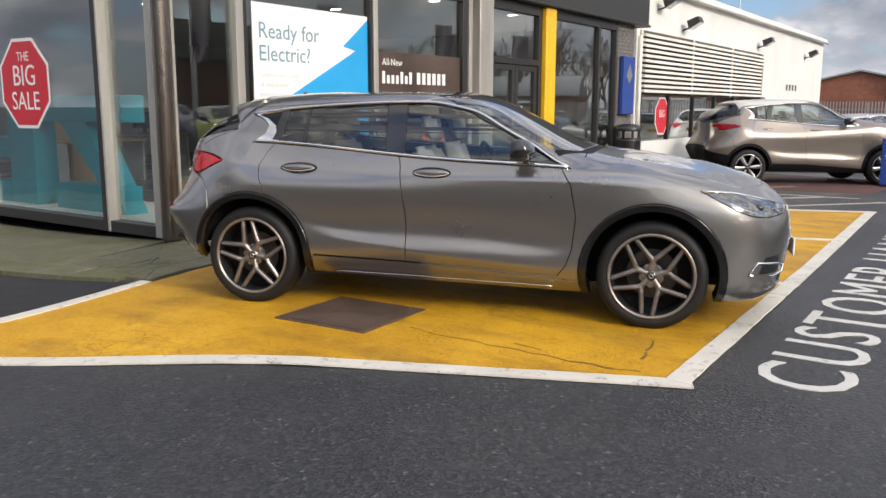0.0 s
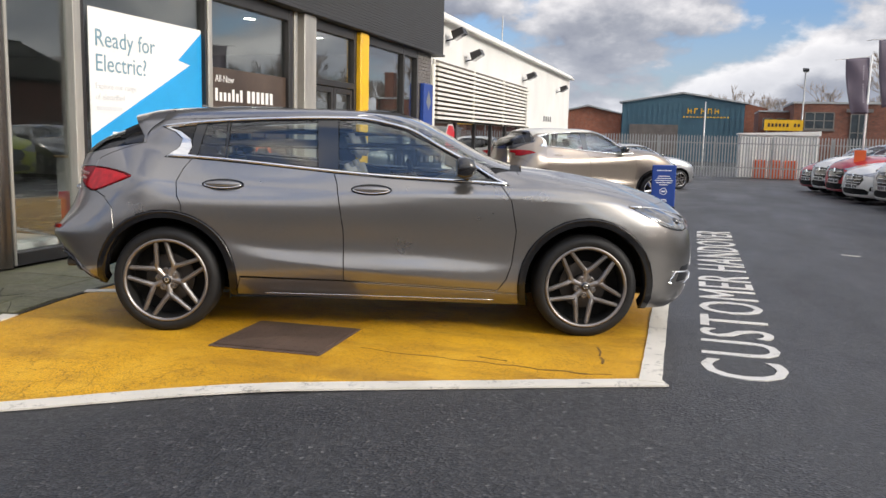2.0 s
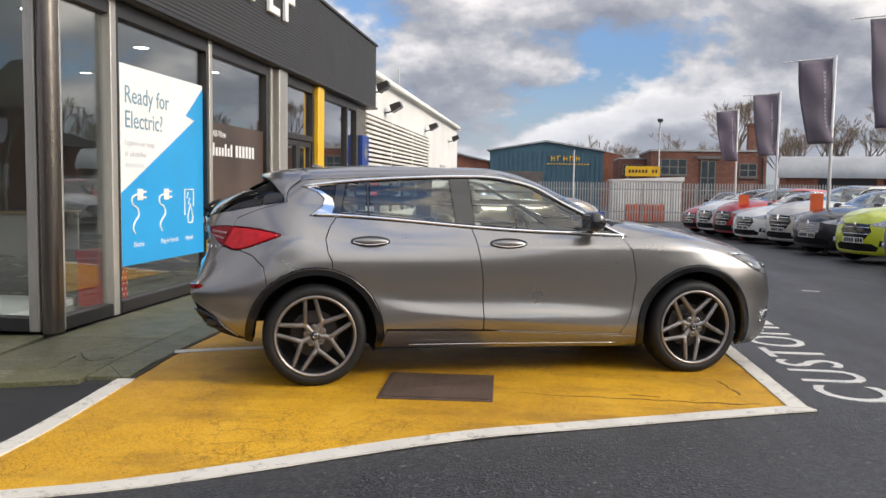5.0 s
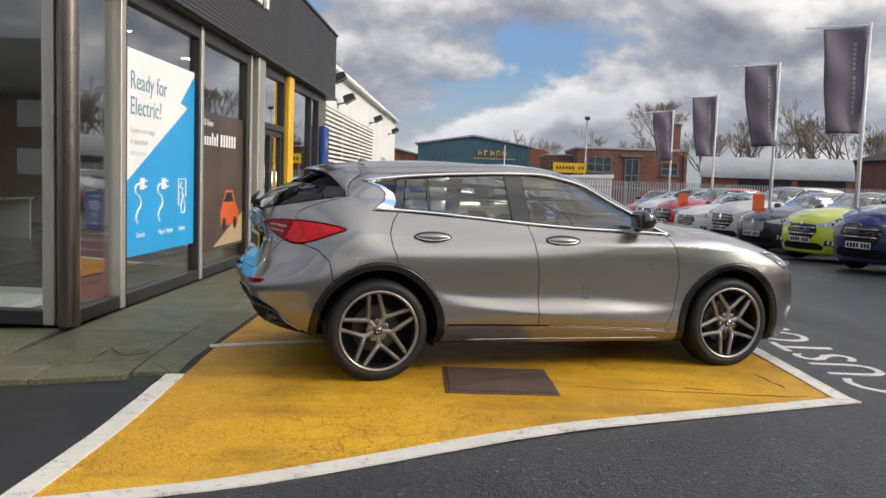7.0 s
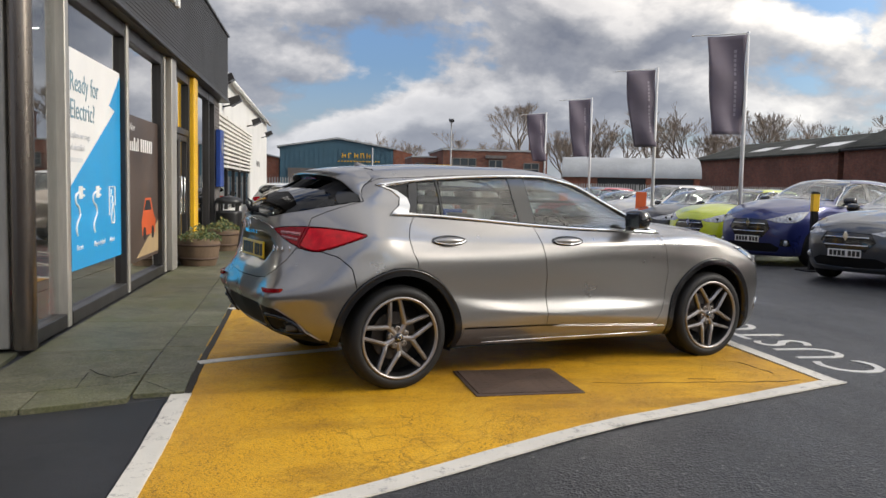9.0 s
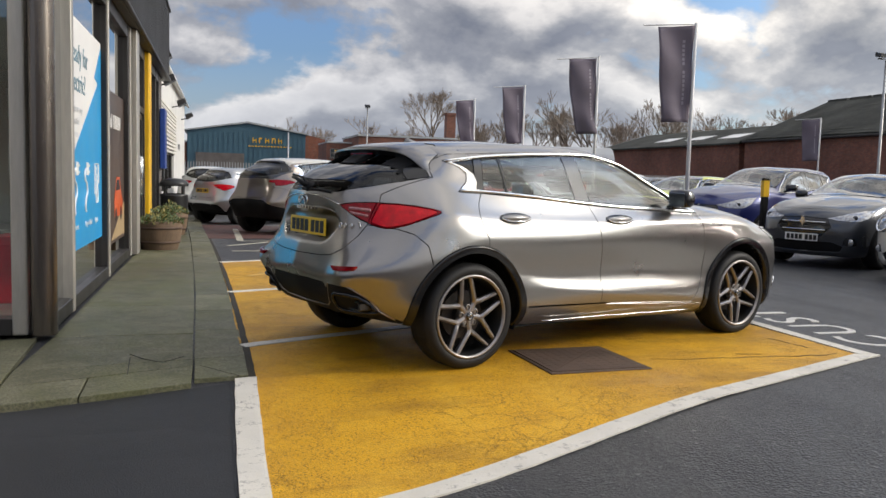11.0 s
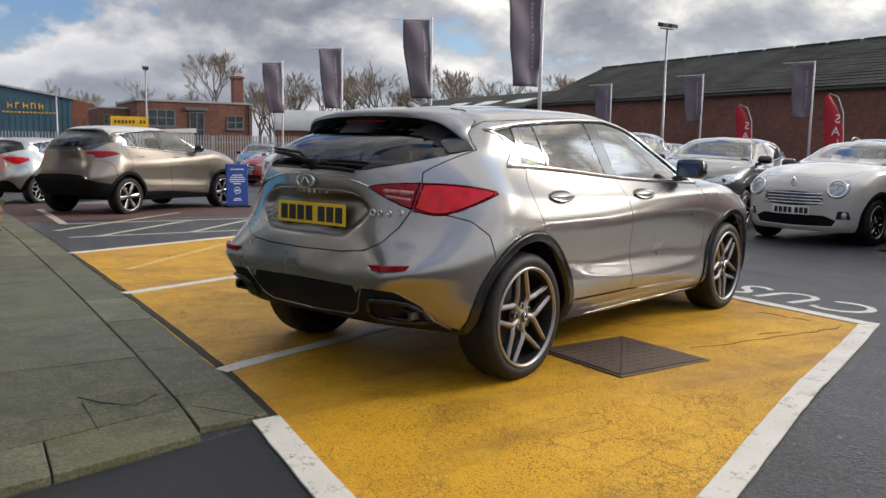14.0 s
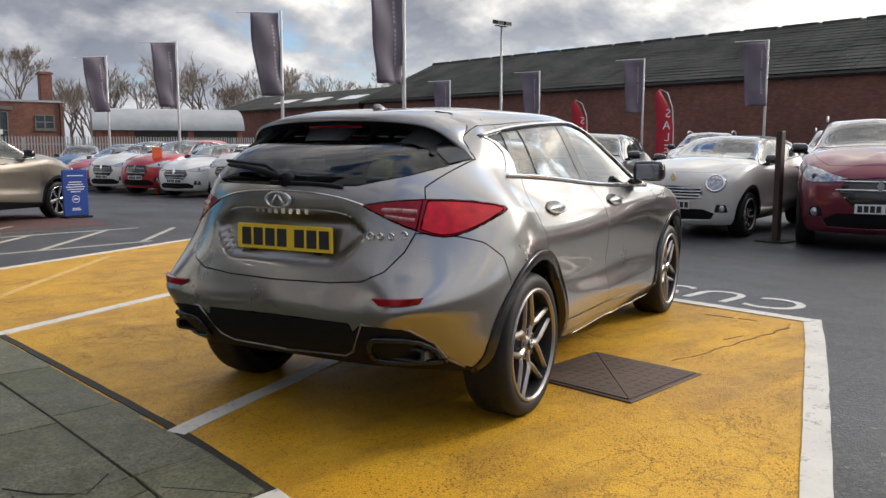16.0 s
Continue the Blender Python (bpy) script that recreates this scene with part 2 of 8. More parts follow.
def paving_mat():
    n = Nodes("mossy_concrete")
    a, b, c = n.noise(0.7, 6, 0.6), n.noise(4.5, 8, 0.72, dist=0.6), n.noise(60.0, 4, 0.75)
    moss = n.ramp(n.noise(1.6, 7, 0.7, shift=(4, 4, 0)), [(0.46, 0.0), (0.62, 0.35)])
    info = n.t.nodes.new("ShaderNodeObjectInfo")
    col = n.mix(n.ramp(a, [(0.32, 0.0), (0.68, 1.0)]), (0.120, 0.118, 0.066), (0.235, 0.218, 0.148))
    col = n.mix(n.ramp(b, [(0.42, 0.0), (0.68, 0.85)]), col, (0.062, 0.066, 0.028))
    col = n.mix(n.ramp(c, [(0.42, 0.75), (0.56, 0.0)]), col, (0.055, 0.055, 0.034))
    col = n.mix(1.0, col, n.ramp(info.outputs["Random"], [(0.0, 0.82), (1.0, 1.12)]), "MULTIPLY")
    col = n.mix(moss, col, (0.095, 0.105, 0.022))
    n.set(Base_Color=col, Roughness=n.ramp(a, [(0.3, 0.40), (0.7, 0.7)]), Specular_IOR_Level=0.4)
    n.bump(n.mix(0.4, c, b), 0.5, 0.006)
    return n.mat


def paint_mat(name, col, flake=0.35, rough=0.32, metal=0.75):
    """Car paint: metallic base under a clear coat, with a fine flake and light road film."""
    n = Nodes(name)
    fl, dirt = n.voronoi(900.0, "Color"), n.noise(1.4, 5, 0.6)
    base = n.mix(n.ramp(fl, [(0.2, 0.0), (0.8, 1.0)]), tuple(c * (1 - flake * 0.35) for c in col), tuple(min(1, c * (1 + flake * 0.5)) for c in col))
    base = n.mix(n.ramp(dirt, [(0.45, 0.0), (0.8, 0.10)]), base, (0.16, 0.14, 0.11))
    n.set(Base_Color=base, Metallic=metal, Roughness=n.ramp(dirt, [(0.3, rough - 0.03), (0.7, rough + 0.05)]), Coat_Weight=1.0, Coat_Roughness=0.025)
    return n.mat


def brick_mat(name, cols, mortar=(0.20, 0.18, 0.16), scale=1.0, course=0.075, length=0.225):
    """Brick too far off to tell apart: courses of their true size, with soot and patches."""
    n = Nodes(name)
    br = n.t.nodes.new("ShaderNodeTexBrick")
    sp = n.t.nodes.new("ShaderNodeSeparateXYZ")
    cb = n.t.nodes.new("ShaderNodeCombineXYZ")
    n.link(n.tc.outputs["Object"], sp.inputs[0])
    n.link(n.math("ADD", sp.outputs[0], sp.outputs[1]), cb.inputs[0])
    n.link(sp.outputs[2], cb.inputs[1])
    n.link(cb.outputs[0], br.inputs["Vector"])
    br.inputs["Scale"].default_value = 1.0
    br.inputs["Brick Width"].default_value, br.inputs["Row Height"].default_value = length * scale, course * scale
    br.inputs["Mortar Size"].default_value = 0.006 * scale
    br.inputs["Color1"].default_value, br.inputs["Color2"].default_value = (*cols[0], 1), (*cols[1], 1)
    br.inputs["Mortar"].default_value = (*mortar, 1)
    a, b = n.noise(0.35, 6, 0.6), n.noise(3.0, 6, 0.65)
    c = n.mix(1.0, br.outputs["Color"], n.ramp(a, [(0.3, 0.62), (0.7, 1.15)]), "MULTIPLY")
    c = n.mix(1.0, c, n.ramp(b, [(0.3, 0.75), (0.7, 1.1)]), "MULTIPLY")
    n.set(Base_Color=c, Roughness=0.85)
    n.bump(br.outputs["Fac"], -0.4, 0.01)
    return n.mat


M_ASPHALT = asphalt_mat()
M_BAY = bay_paint_mat()
M_LINE = line_paint_mat()
M_TEXT = line_paint_mat("white_road_lettering", (0.66, 0.64, 0.60), 0.8)
M_HATCH = line_paint_mat("yellowed_hatch_paint", (0.50, 0.47, 0.38), 0.9)
M_PAVE = paving_mat()
M_PATCH = surf("fresh_dark_asphalt", (0.021, 0.022, 0.025), 0.6, var=0.3, scale=1.2, fine=110, bump=0.9, spec=0.4)
M_SCRAPE = surf("brown_paint_scrape", (0.22, 0.115, 0.022), 0.75, var=0.5, scale=16, fine=90, bump=0.5)
M_KERB_LINE = surf("dark_kerb_line", (0.030, 0.024, 0.014), 0.8, var=0.4, scale=7, fine=60, bump=0.5)
M_RED_TAR = surf("red_tarmac", (0.105, 0.045, 0.038), 0.75, var=0.3, scale=0.8, fine=90, bump=0.4)
M_IRON = surf("rusty_cast_iron", (0.110, 0.070, 0.050), 0.66, 0.2, var=0.4, scale=3, fine=70, bump=0.5)
M_GREY_PAINT = paint_mat("gunmetal_paint", (0.250, 0.241, 0.234), 0.40, 0.285, 0.88)
M_GLOSSBLACK = surf("gloss_black_trim", (0.012, 0.012, 0.013), 0.16, var=0.2, bump=0.0, coat=0.6)
M_SATINBLACK = surf("satin_black_plastic", (0.009, 0.009, 0.010), 0.55, var=0.3, fine=150, bump=0.1, spec=0.14)
M_RUBBER = surf("tyre_rubber", (0.013, 0.013, 0.0135), 0.58, var=0.35, scale=6, fine=90, bump=0.25, spec=0.3)
M_EXHAUST = surf("dark_exhaust_steel", (0.09, 0.088, 0.086), 0.35, 0.8, var=0.3, scale=12, bump=0.0)
M_ARCH = surf("gloss_black_arch_trim", (0.007, 0.007, 0.008), 0.18, var=0.2, bump=0.0, spec=0.5)
M_CHROME = surf("bright_chrome", (0.78, 0.78, 0.78), 0.10, 1.0, var=0.08, bump=0.0)
M_RIM = surf("gunmetal_alloy", (0.34, 0.315, 0.30), 0.36, 0.9, var=0.2, scale=8, bump=0.05)
M_RIM_BRIGHT = surf("polished_alloy", (0.55, 0.54, 0.53), 0.22, 0.95, var=0.15, scale=8, bump=0.0)
M_DISC = surf("brake_disc_steel", (0.07, 0.062, 0.058), 0.5, 0.6, var=0.3, scale=9, bump=0.1)
M_DARK = surf("black_underbody", (0.010, 0.010, 0.010), 0.9, var=0.3, bump=0.1, spec=0.2)
M_CARGLASS = glass("car_window_glass", (0.70, 0.76, 0.73), 1.5, gain=2.4)
M_PRIVACY = glass("tinted_rear_glass", (0.075, 0.08, 0.09), 1.5, gain=1.3)
M_SEAT = surf("charcoal_seat_fabric", (0.05, 0.05, 0.052), 0.75, var=0.25, fine=120, bump=0.2)
M_SEAT_LT = surf("pale_grey_leather", (0.36, 0.34, 0.32), 0.55, var=0.12, fine=60, bump=0.1)
M_LAMP_CLEAR = surf("clear_lamp_lens", (0.50, 0.51, 0.53), 0.12, 0.45, var=0.55, scale=22, bump=0.05, coat=1.0)
M_LAMP_DARK = surf("dark_lamp_housing", (0.05, 0.05, 0.055), 0.12, 0.5, var=0.3, scale=20, bump=0.05, coat=1.0)
M_RED_LENS = surf("red_lamp_lens", (0.60, 0.004, 0.012), 0.16, 0.0, var=0.3, scale=22, fine=90, bump=0.0, spec=0.35)
M_RED_GUIDE = surf("bright_red_light_guide", (0.72, 0.020, 0.030), 0.2, 0.0, var=0.15, scale=20, bump=0.0, spec=0.5, coat=1.0)
M_PINK_LENS = surf("pale_reversing_lens", (0.42, 0.16, 0.17), 0.14, 0.1, var=0.4, scale=40, bump=0.0, spec=0.5, coat=1.0)
M_LAMP_SMOKE = surf("smoky_headlamp_lens", (0.15, 0.155, 0.165), 0.10, 0.65, var=0.6, scale=34, fine=90, bump=0.0, coat=1.0)
M_RED_DEEP = surf("deep_red_lamp_lens", (0.26, 0.002, 0.008), 0.15, 0.0, var=0.4, scale=14, bump=0.0, spec=0.3)
M_PLATE_Y = surf("yellow_plate_sheet", (0.78, 0.52, 0.02), 0.35, var=0.06, bump=0.0)
M_PLATE_W = surf("white_plate_sheet", (0.75, 0.75, 0.73), 0.35, var=0.06, bump=0.0)
M_INK = surf("black_ink", (0.014, 0.014, 0.015), 0.5, var=0.1, bump=0.0)
M_WHITE = surf("white_vinyl", (0.80, 0.80, 0.79), 0.42, var=0.05, scale=1.5, bump=0.02)
M_BLUE_VINYL = surf("sky_blue_vinyl", (0.015, 0.335, 0.70), 0.40, var=0.07, scale=1.5, bump=0.02)
M_GREYTEXT = surf("slate_blue_ink", (0.17, 0.31, 0.39), 0.5, var=0.1, bump=0.0)
M_PALETEXT = surf("pale_grey_ink", (0.64, 0.66, 0.68), 0.5, var=0.1, bump=0.0)
M_FRAME = surf("dark_bronze_aluminium", (0.026, 0.024, 0.024), 0.40, 0.1, var=0.2, scale=1.5, fine=60, bump=0.05)
M_FRAME_LT = surf("brushed_aluminium", (0.50, 0.475, 0.43), 0.40, 0.55, var=0.25, scale=2.0, bump=0.05, stretch=(1, 1, 0.15))
M_COLUMN = surf("bronzed_steel_column", (0.20, 0.172, 0.150), 0.26, 0.9, var=0.25, scale=2, bump=0.05, stretch=(1, 1, 0.15))
M_FASCIA = surf("charcoal_mesh_cladding", (0.058, 0.057, 0.057), 0.5, 0.35, var=0.2, scale=0.8, fine=70, bump=0.3)
M_SOFFIT = surf("dark_soffit_panel", (0.10, 0.095, 0.09), 0.5, 0.2, var=0.2, bump=0.05)
M_YELLOW_COL = surf("yellow_column_paint", (0.80, 0.46, 0.015), 0.38, var=0.12, scale=2, bump=0.05)
M_SHOPGLASS = glass("showroom_glass", (0.86, 0.90, 0.89), 1.52, gain=3.0)
M_WHITE_CLAD = surf("white_wall_cladding", (0.78, 0.765, 0.73), 0.55, var=0.10, scale=0.6, fine=30, bump=0.08)
M_CREAM = surf("cream_louvre_paint", (0.80, 0.77, 0.70), 0.5, var=0.12, scale=1, bump=0.05)
M_GREYBRICK = surf("grey_slate_brick", (0.17, 0.155, 0.145), 0.8, var=0.35, scale=9, fine=60, bump=0.4)
M_BRICK = brick_mat("old_red_brick", ((0.29, 0.110, 0.068), (0.20, 0.078, 0.054)), mortar=(0.15, 0.115, 0.095))
M_BRICK_LT = brick_mat("orange_red_brick", ((0.33, 0.105, 0.055), (0.26, 0.085, 0.048)), mortar=(0.25, 0.17, 0.13))
M_BLUECLAD = surf("teal_blue_cladding", (0.060, 0.135, 0.180), 0.5, 0.1, var=0.15, scale=0.5, fine=12, bump=0.1)
M_ROOFDARK = surf("mossy_slate_roof", (0.082, 0.082, 0.070), 0.92, var=0.55, scale=0.35, fine=5, bump=0.5, spec=0.15)
M_ROOFGREY = surf("corrugated_sheet_grey", (0.42, 0.43, 0.43), 0.5, 0.3, var=0.2, scale=0.6, fine=10, bump=0.1)
M_GALV = surf("galvanised_steel", (0.40, 0.40, 0.39), 0.45, 0.7, var=0.2, scale=3, bump=0.1)
M_POLE = surf("white_pole_enamel", (0.68, 0.67, 0.65), 0.35, var=0.12, scale=2, bump=0.02)
M_FLAG = surf("plum_grey_flag_cloth", (0.165, 0.138, 0.170), 0.8, var=0.2, scale=1.2, fine=200, bump=0.15)
M_FLAGTEXT = surf("faded_flag_print", (0.33, 0.29, 0.33), 0.8, var=0.2, bump=0.0)
M_REDFLAG = surf("red_sale_cloth", (0.50, 0.018, 0.035), 0.7, var=0.2, scale=2, fine=150, bump=0.15)
M_REDSIGN = surf("red_sale_print", (0.60, 0.020, 0.035), 0.45, var=0.12, scale=4, bump=0.0)
M_BLUE_SIGN = surf("royal_blue_print", (0.014, 0.055, 0.27), 0.42, var=0.1, scale=3, bump=0.0)
M_ORANGE = surf("orange_post_paint", (0.62, 0.10, 0.02), 0.5, var=0.15, bump=0.05)
M_TEAL = surf("turquoise_foam_letter", (0.012, 0.30, 0.40), 0.55, var=0.15, scale=2, bump=0.05)
M_TAN = surf("tan_display_board", (0.42, 0.30, 0.16), 0.55, var=0.15, scale=2, bump=0.05)
M_WOOD = surf("weathered_barrel_oak", (0.145, 0.095, 0.058), 0.75, var=0.4, scale=5, fine=50, bump=0.4, stretch=(1, 1, 0.2))
M_SOIL = surf("potting_soil", (0.035, 0.026, 0.018), 0.95, var=0.4, scale=9, bump=0.6)
M_LEAF = surf("evergreen_leaf", (0.075, 0.11, 0.030), 0.55, var=0.4, scale=6, bump=0.1)
M_LEAF2 = surf("yellowed_leaf", (0.22, 0.19, 0.05), 0.6, var=0.4, scale=6, bump=0.1)
M_BARK = surf("winter_bark", (0.22, 0.175, 0.14), 0.85, var=0.35, scale=3, bump=0.3)
M_TWIG = surf("bare_winter_twigs", (0.36, 0.29, 0.225), 0.9, var=0.3, scale=0.4, bump=0.0)
M_BINBLACK = surf("black_litter_bin_plastic", (0.016, 0.016, 0.017), 0.4, var=0.3, bump=0.1)
M_FLOOR_IN = surf("grey_showroom_tile", (0.22, 0.22, 0.21), 0.25, var=0.1, scale=1, bump=0.0)
M_WALL_IN = surf("pale_showroom_wall", (0.50, 0.49, 0.47), 0.7, var=0.1, scale=0.5, bump=0.05)
M_CEIL_IN = surf("white_ceiling_tile", (0.62, 0.62, 0.61), 0.8, var=0.08, scale=0.5, bump=0.05)
M_LED = emit("downlight_lens", (1.0, 0.94, 0.84), 60.0)
M_MIRROR = surf("tinted_mirror_glass", (0.22, 0.24, 0.26), 0.03, 1.0, var=0.05, bump=0.0)
M_BROWNPOST = surf("dark_brown_post_paint", (0.050, 0.028, 0.022), 0.5, var=0.2, bump=0.05)


# ---------------------------------------------------------------- building helpers
def empty(name, m=None, label="", category="", group="", kind=""):
    ob = new(name)
    ob.empty_display_size = 0.1
    if m is not None:
        ob.matrix_basis = m
    return tagged(ob, label, category, group, kind)


def mesh_of(name, verts, faces, mats, smooth=False, normals=None, slots=None):
    me = bpy.data.meshes.new(name)
    me.from_pydata([tuple(v) for v in verts], [], [tuple(f) for f in faces])
    for m in (mats if isinstance(mats, (list, tuple)) else [mats]):
        me.materials.append(m)
    if slots is not None:
        me.polygons.foreach_set("material_index", slots)
    if smooth:
        me.polygons.foreach_set("use_smooth", [True] * len(me.polygons))
    if normals is not None:
        me.normals_split_custom_set_from_vertices([tuple(v) for v in normals])
    me.update()
    return me


def obj(name, me, parent=None, m=None, label="", category="", group="", kind=""):
    ob = new(name, me)
    if parent is not None:
        ob.parent = parent
    if m is not None:
        ob.matrix_basis = m
    return tagged(ob, label, category, group, kind)


def part(name, bm, material, parent=None, label="", smooth=False, **kw):
    """Links a bmesh as one mesh object, under a thing or under a part."""
    me = bpy.data.meshes.new(name)
    if smooth:
        for f in bm.faces:
            f.smooth = True
    bm.to_mesh(me)
    bm.free()
    for m in (material if isinstance(material, (list, tuple)) else [material]):
        me.materials.append(m)
    return obj(name, me, parent, label=label, **kw)


def box(bm, x0, x1, y0, y1, z0, z1, ch=0.0):
    """A box, with its vertical and horizontal edges chamfered by ch."""
    if ch <= 0:
        v = [bm.verts.new(p) for p in ((x0, y0, z0), (x1, y0, z0), (x1, y1, z0), (x0, y1, z0), (x0, y0, z1), (x1, y0, z1), (x1, y1, z1), (x0, y1, z1))]
        for q in ((3, 2, 1, 0), (4, 5, 6, 7), (0, 1, 5, 4), (1, 2, 6, 5), (2, 3, 7, 6), (3, 0, 4, 7)):
            bm.faces.new([v[i] for i in q])
        return v
    pts = []
    for z, d in ((z0, ch), (z0 + ch, 0), (z1 - ch, 0), (z1, ch)):
        a = ch
        pts.append([bm.verts.new(p) for p in ((x0 + d, y0 + a + d * 0.4, z), (x0 + a + d * 0.4, y0 + d, z), (x1 - a - d * 0.4, y0 + d, z), (x1 - d, y0 + a + d * 0.4, z),
                                              (x1 - d, y1 - a - d * 0.4, z), (x1 - a - d * 0.4, y1 - d, z), (x0 + a + d * 0.4, y1 - d, z), (x0 + d, y1 - a - d * 0.4, z))])
    bm.faces.new(pts[0][::-1])
    bm.faces.new(pts[-1])
    for r0, r1 in zip(pts, pts[1:]):
        for i in range(8):
            j = (i + 1) % 8
            bm.faces.new((r0[i], r0[j], r1[j], r1[i]))


def frame_axes(p0, p1):
    d = (Vector(p1) - Vector(p0)).normalized()
    a = d.orthogonal().normalized()
    return d, a, d.cross(a)


def tube(bm, pts, radii, n=8, caps=True):
    """A round bar along a line of points."""
    rings = []
    for i, p in enumerate(pts):
        q0, q1 = pts[max(0, i - 1)], pts[min(len(pts) - 1, i + 1)]
        d, a, b = frame_axes(q0, q1)
        if i == 0:
            ref = a
        else:
            a = (ref - d * ref.dot(d)).normalized()
            b = d.cross(a)
            ref = a
        r = radii[i] if isinstance(radii, (list, tuple)) else radii
        rings.append([bm.verts.new(Vector(p) + (a * math.cos(t) + b * math.sin(t)) * r) for t in (2 * math.pi * k / n for k in range(n))])
    for r0, r1 in zip(rings, rings[1:]):
        for k in range(n):
            j = (k + 1) % n
            bm.faces.new((r0[k], r0[j], r1[j], r1[k]))
    if caps:
        bm.faces.new(rings[0][::-1])
        bm.faces.new(rings[-1])


def lathe(bm, prof, n=48, axis="z", closed=False, m=None):
    """A profile of (radius, height) pairs turned round an axis."""
    rings = []
    for r, h in prof:
        ring = []
        for k in range(n):
            t = 2 * math.pi * k / n
            p = {"z": (r * math.cos(t), r * math.sin(t), h), "y": (r * math.cos(t), h, r * math.sin(t)), "x": (h, r * math.cos(t), r * math.sin(t))}[axis]
            ring.append(bm.verts.new(m @ Vector(p) if m else p))
        rings.append(ring)
    seq = list(zip(rings, rings[1:])) + ([(rings[-1], rings[0])] if closed else [])
    for r0, r1 in seq:
        for k in range(n):
            j = (k + 1) % n
            f = (r0[k], r0[j], r1[j], r1[k])
            bm.faces.new(f if axis != "y" else f[::-1])
    return rings


def prism(bm, poly, axis, a, b):
    """A polygon drawn in the plane across an axis and pulled from a to b along it."""
    def at(p, h):
        return {"x": (h, p[0], p[1]), "y": (p[0], h, p[1]), "z": (p[0], p[1], h)}[axis]
    lo, hi = [bm.verts.new(at(p, a)) for p in poly], [bm.verts.new(at(p, b)) for p in poly]
    n = len(poly)
    bm.faces.new(lo)
    bm.faces.new(hi[::-1])
    for i in range(n):
        j = (i + 1) % n
        bm.faces.new((lo[j], lo[i], hi[i], hi[j]))
    bmesh.ops.recalc_face_normals(bm, faces=bm.faces[:])


def bar(bm, p0, p1, w, h):
    """A flat bar from p0 to p1, w wide across and h thick."""
    d = Vector(p1) - Vector(p0)
    u = d.normalized()
    side = u.cross(Vector((0, 0, 1)))
    side = side.normalized() if side.length > 1e-4 else Vector((1, 0, 0))
    up = side.cross(u)
    c = [Vector(p) + side * sx * w / 2 + up * sz * h / 2 for p in (p0, p1) for sx, sz in ((-1, -1), (1, -1), (1, 1), (-1, 1))]
    v = [bm.verts.new(p) for p in c]
    for q in ((0, 1, 2, 3), (7, 6, 5, 4), (0, 4, 5, 1), (1, 5, 6, 2), (2, 6, 7, 3), (3, 7, 4, 0)):
        bm.faces.new([v[i] for i in q])
    bmesh.ops.recalc_face_normals(bm, faces=bm.faces[-6:])


def lettering(name, text, size, mat, parent, m, depth=0.002, stretch=1.0, align="LEFT", spacing=1.0, label="", **kw):
    """Words in the built-in font as a thin solid mesh."""
    cu = bpy.data.curves.new(name, "FONT")
    cu.body, cu.size, cu.extrude, cu.align_x, cu.space_character, cu.resolution_u = text, size, depth, align, spacing, 3
    tmp = bpy.data.objects.new("tmp", cu)
    scene.collection.objects.link(tmp)
    bpy.context.view_layer.update()
    me = bpy.data.meshes.new_from_object(tmp.evaluated_get(bpy.context.evaluated_depsgraph_get()))
    bpy.data.objects.remove(tmp)
    bpy.data.curves.remove(cu)
    if stretch != 1.0:
        for v in me.vertices:
            v.co.x *= stretch
    me.materials.clear()
    me.materials.append(mat)
    me.name = name
    return obj(name, me, parent, m, label=label, **kw)


def face_east(x, y, z):
    """A pose on a wall that looks towards +x: words run along +y, upright."""
    return Matrix.Translation((x, y, z)) @ Matrix(((0, 0, 1, 0), (1, 0, 0, 0), (0, 1, 0, 0), (0, 0, 0, 1)))


def face_south(x, y, z):
    """A pose on a wall that looks towards -y: words run along +x, upright."""
    return Matrix.Translation((x, y, z)) @ pose(0, 0, 0, 90)


def BM():
    return bmesh.new()


def spline(knots, pts, at):
    """Natural cubic spline through pts (n, ...) at the knots."""
    k, p = np.asarray(knots, float), np.asarray(pts, float)
    n = len(k)
    h = np.diff(k)
    shape = p.shape[1:]
    q = p.reshape(n, -1)
    A, B = np.zeros((n, n)), np.zeros((n, q.shape[1]))
    A[0, 0] = A[-1, -1] = 1
    for i in range(1, n - 1):
        A[i, i - 1], A[i, i], A[i, i + 1] = h[i - 1], 2 * (h[i - 1] + h[i]), h[i]
        B[i] = 6 * ((q[i + 1] - q[i]) / h[i] - (q[i] - q[i - 1]) / h[i - 1])
    m = np.linalg.solve(A, B)
    at = np.asarray(at, float)
    j = np.clip(np.searchsorted(k, at) - 1, 0, n - 2)
    a, b, hh = (k[j + 1] - at)[:, None], (at - k[j])[:, None], h[j][:, None]
    out = m[j] * a ** 3 / (6 * hh) + m[j + 1] * b ** 3 / (6 * hh) + (q[j] / hh - m[j] * hh / 6) * a + (q[j + 1] / hh - m[j + 1] * hh / 6) * b
    return out.reshape((len(at),) + shape)


# ---------------------------------------------------------------- ground and markings
def gz(x, y):
    """The ground's level: a low crown under the bays, a dip at their south-west corner, a long fall to the north."""
    q = -x + 1.5 * (4.4 - y)
    t = min(1.0, max(0.0, (q - 4.3) / 3.6))
    near = 0.012 - 0.125 * t * t * (3 - 2 * t)
    e = min(1.0, max(0.0, (-0.6 - x) / 1.2))
    f = min(48.0, max(0.0, y - 12.0))
    return near * e * (1.0 if y < 9 else max(0.0, (12 - y) / 3)) - 0.016 * min(f, 36.0)


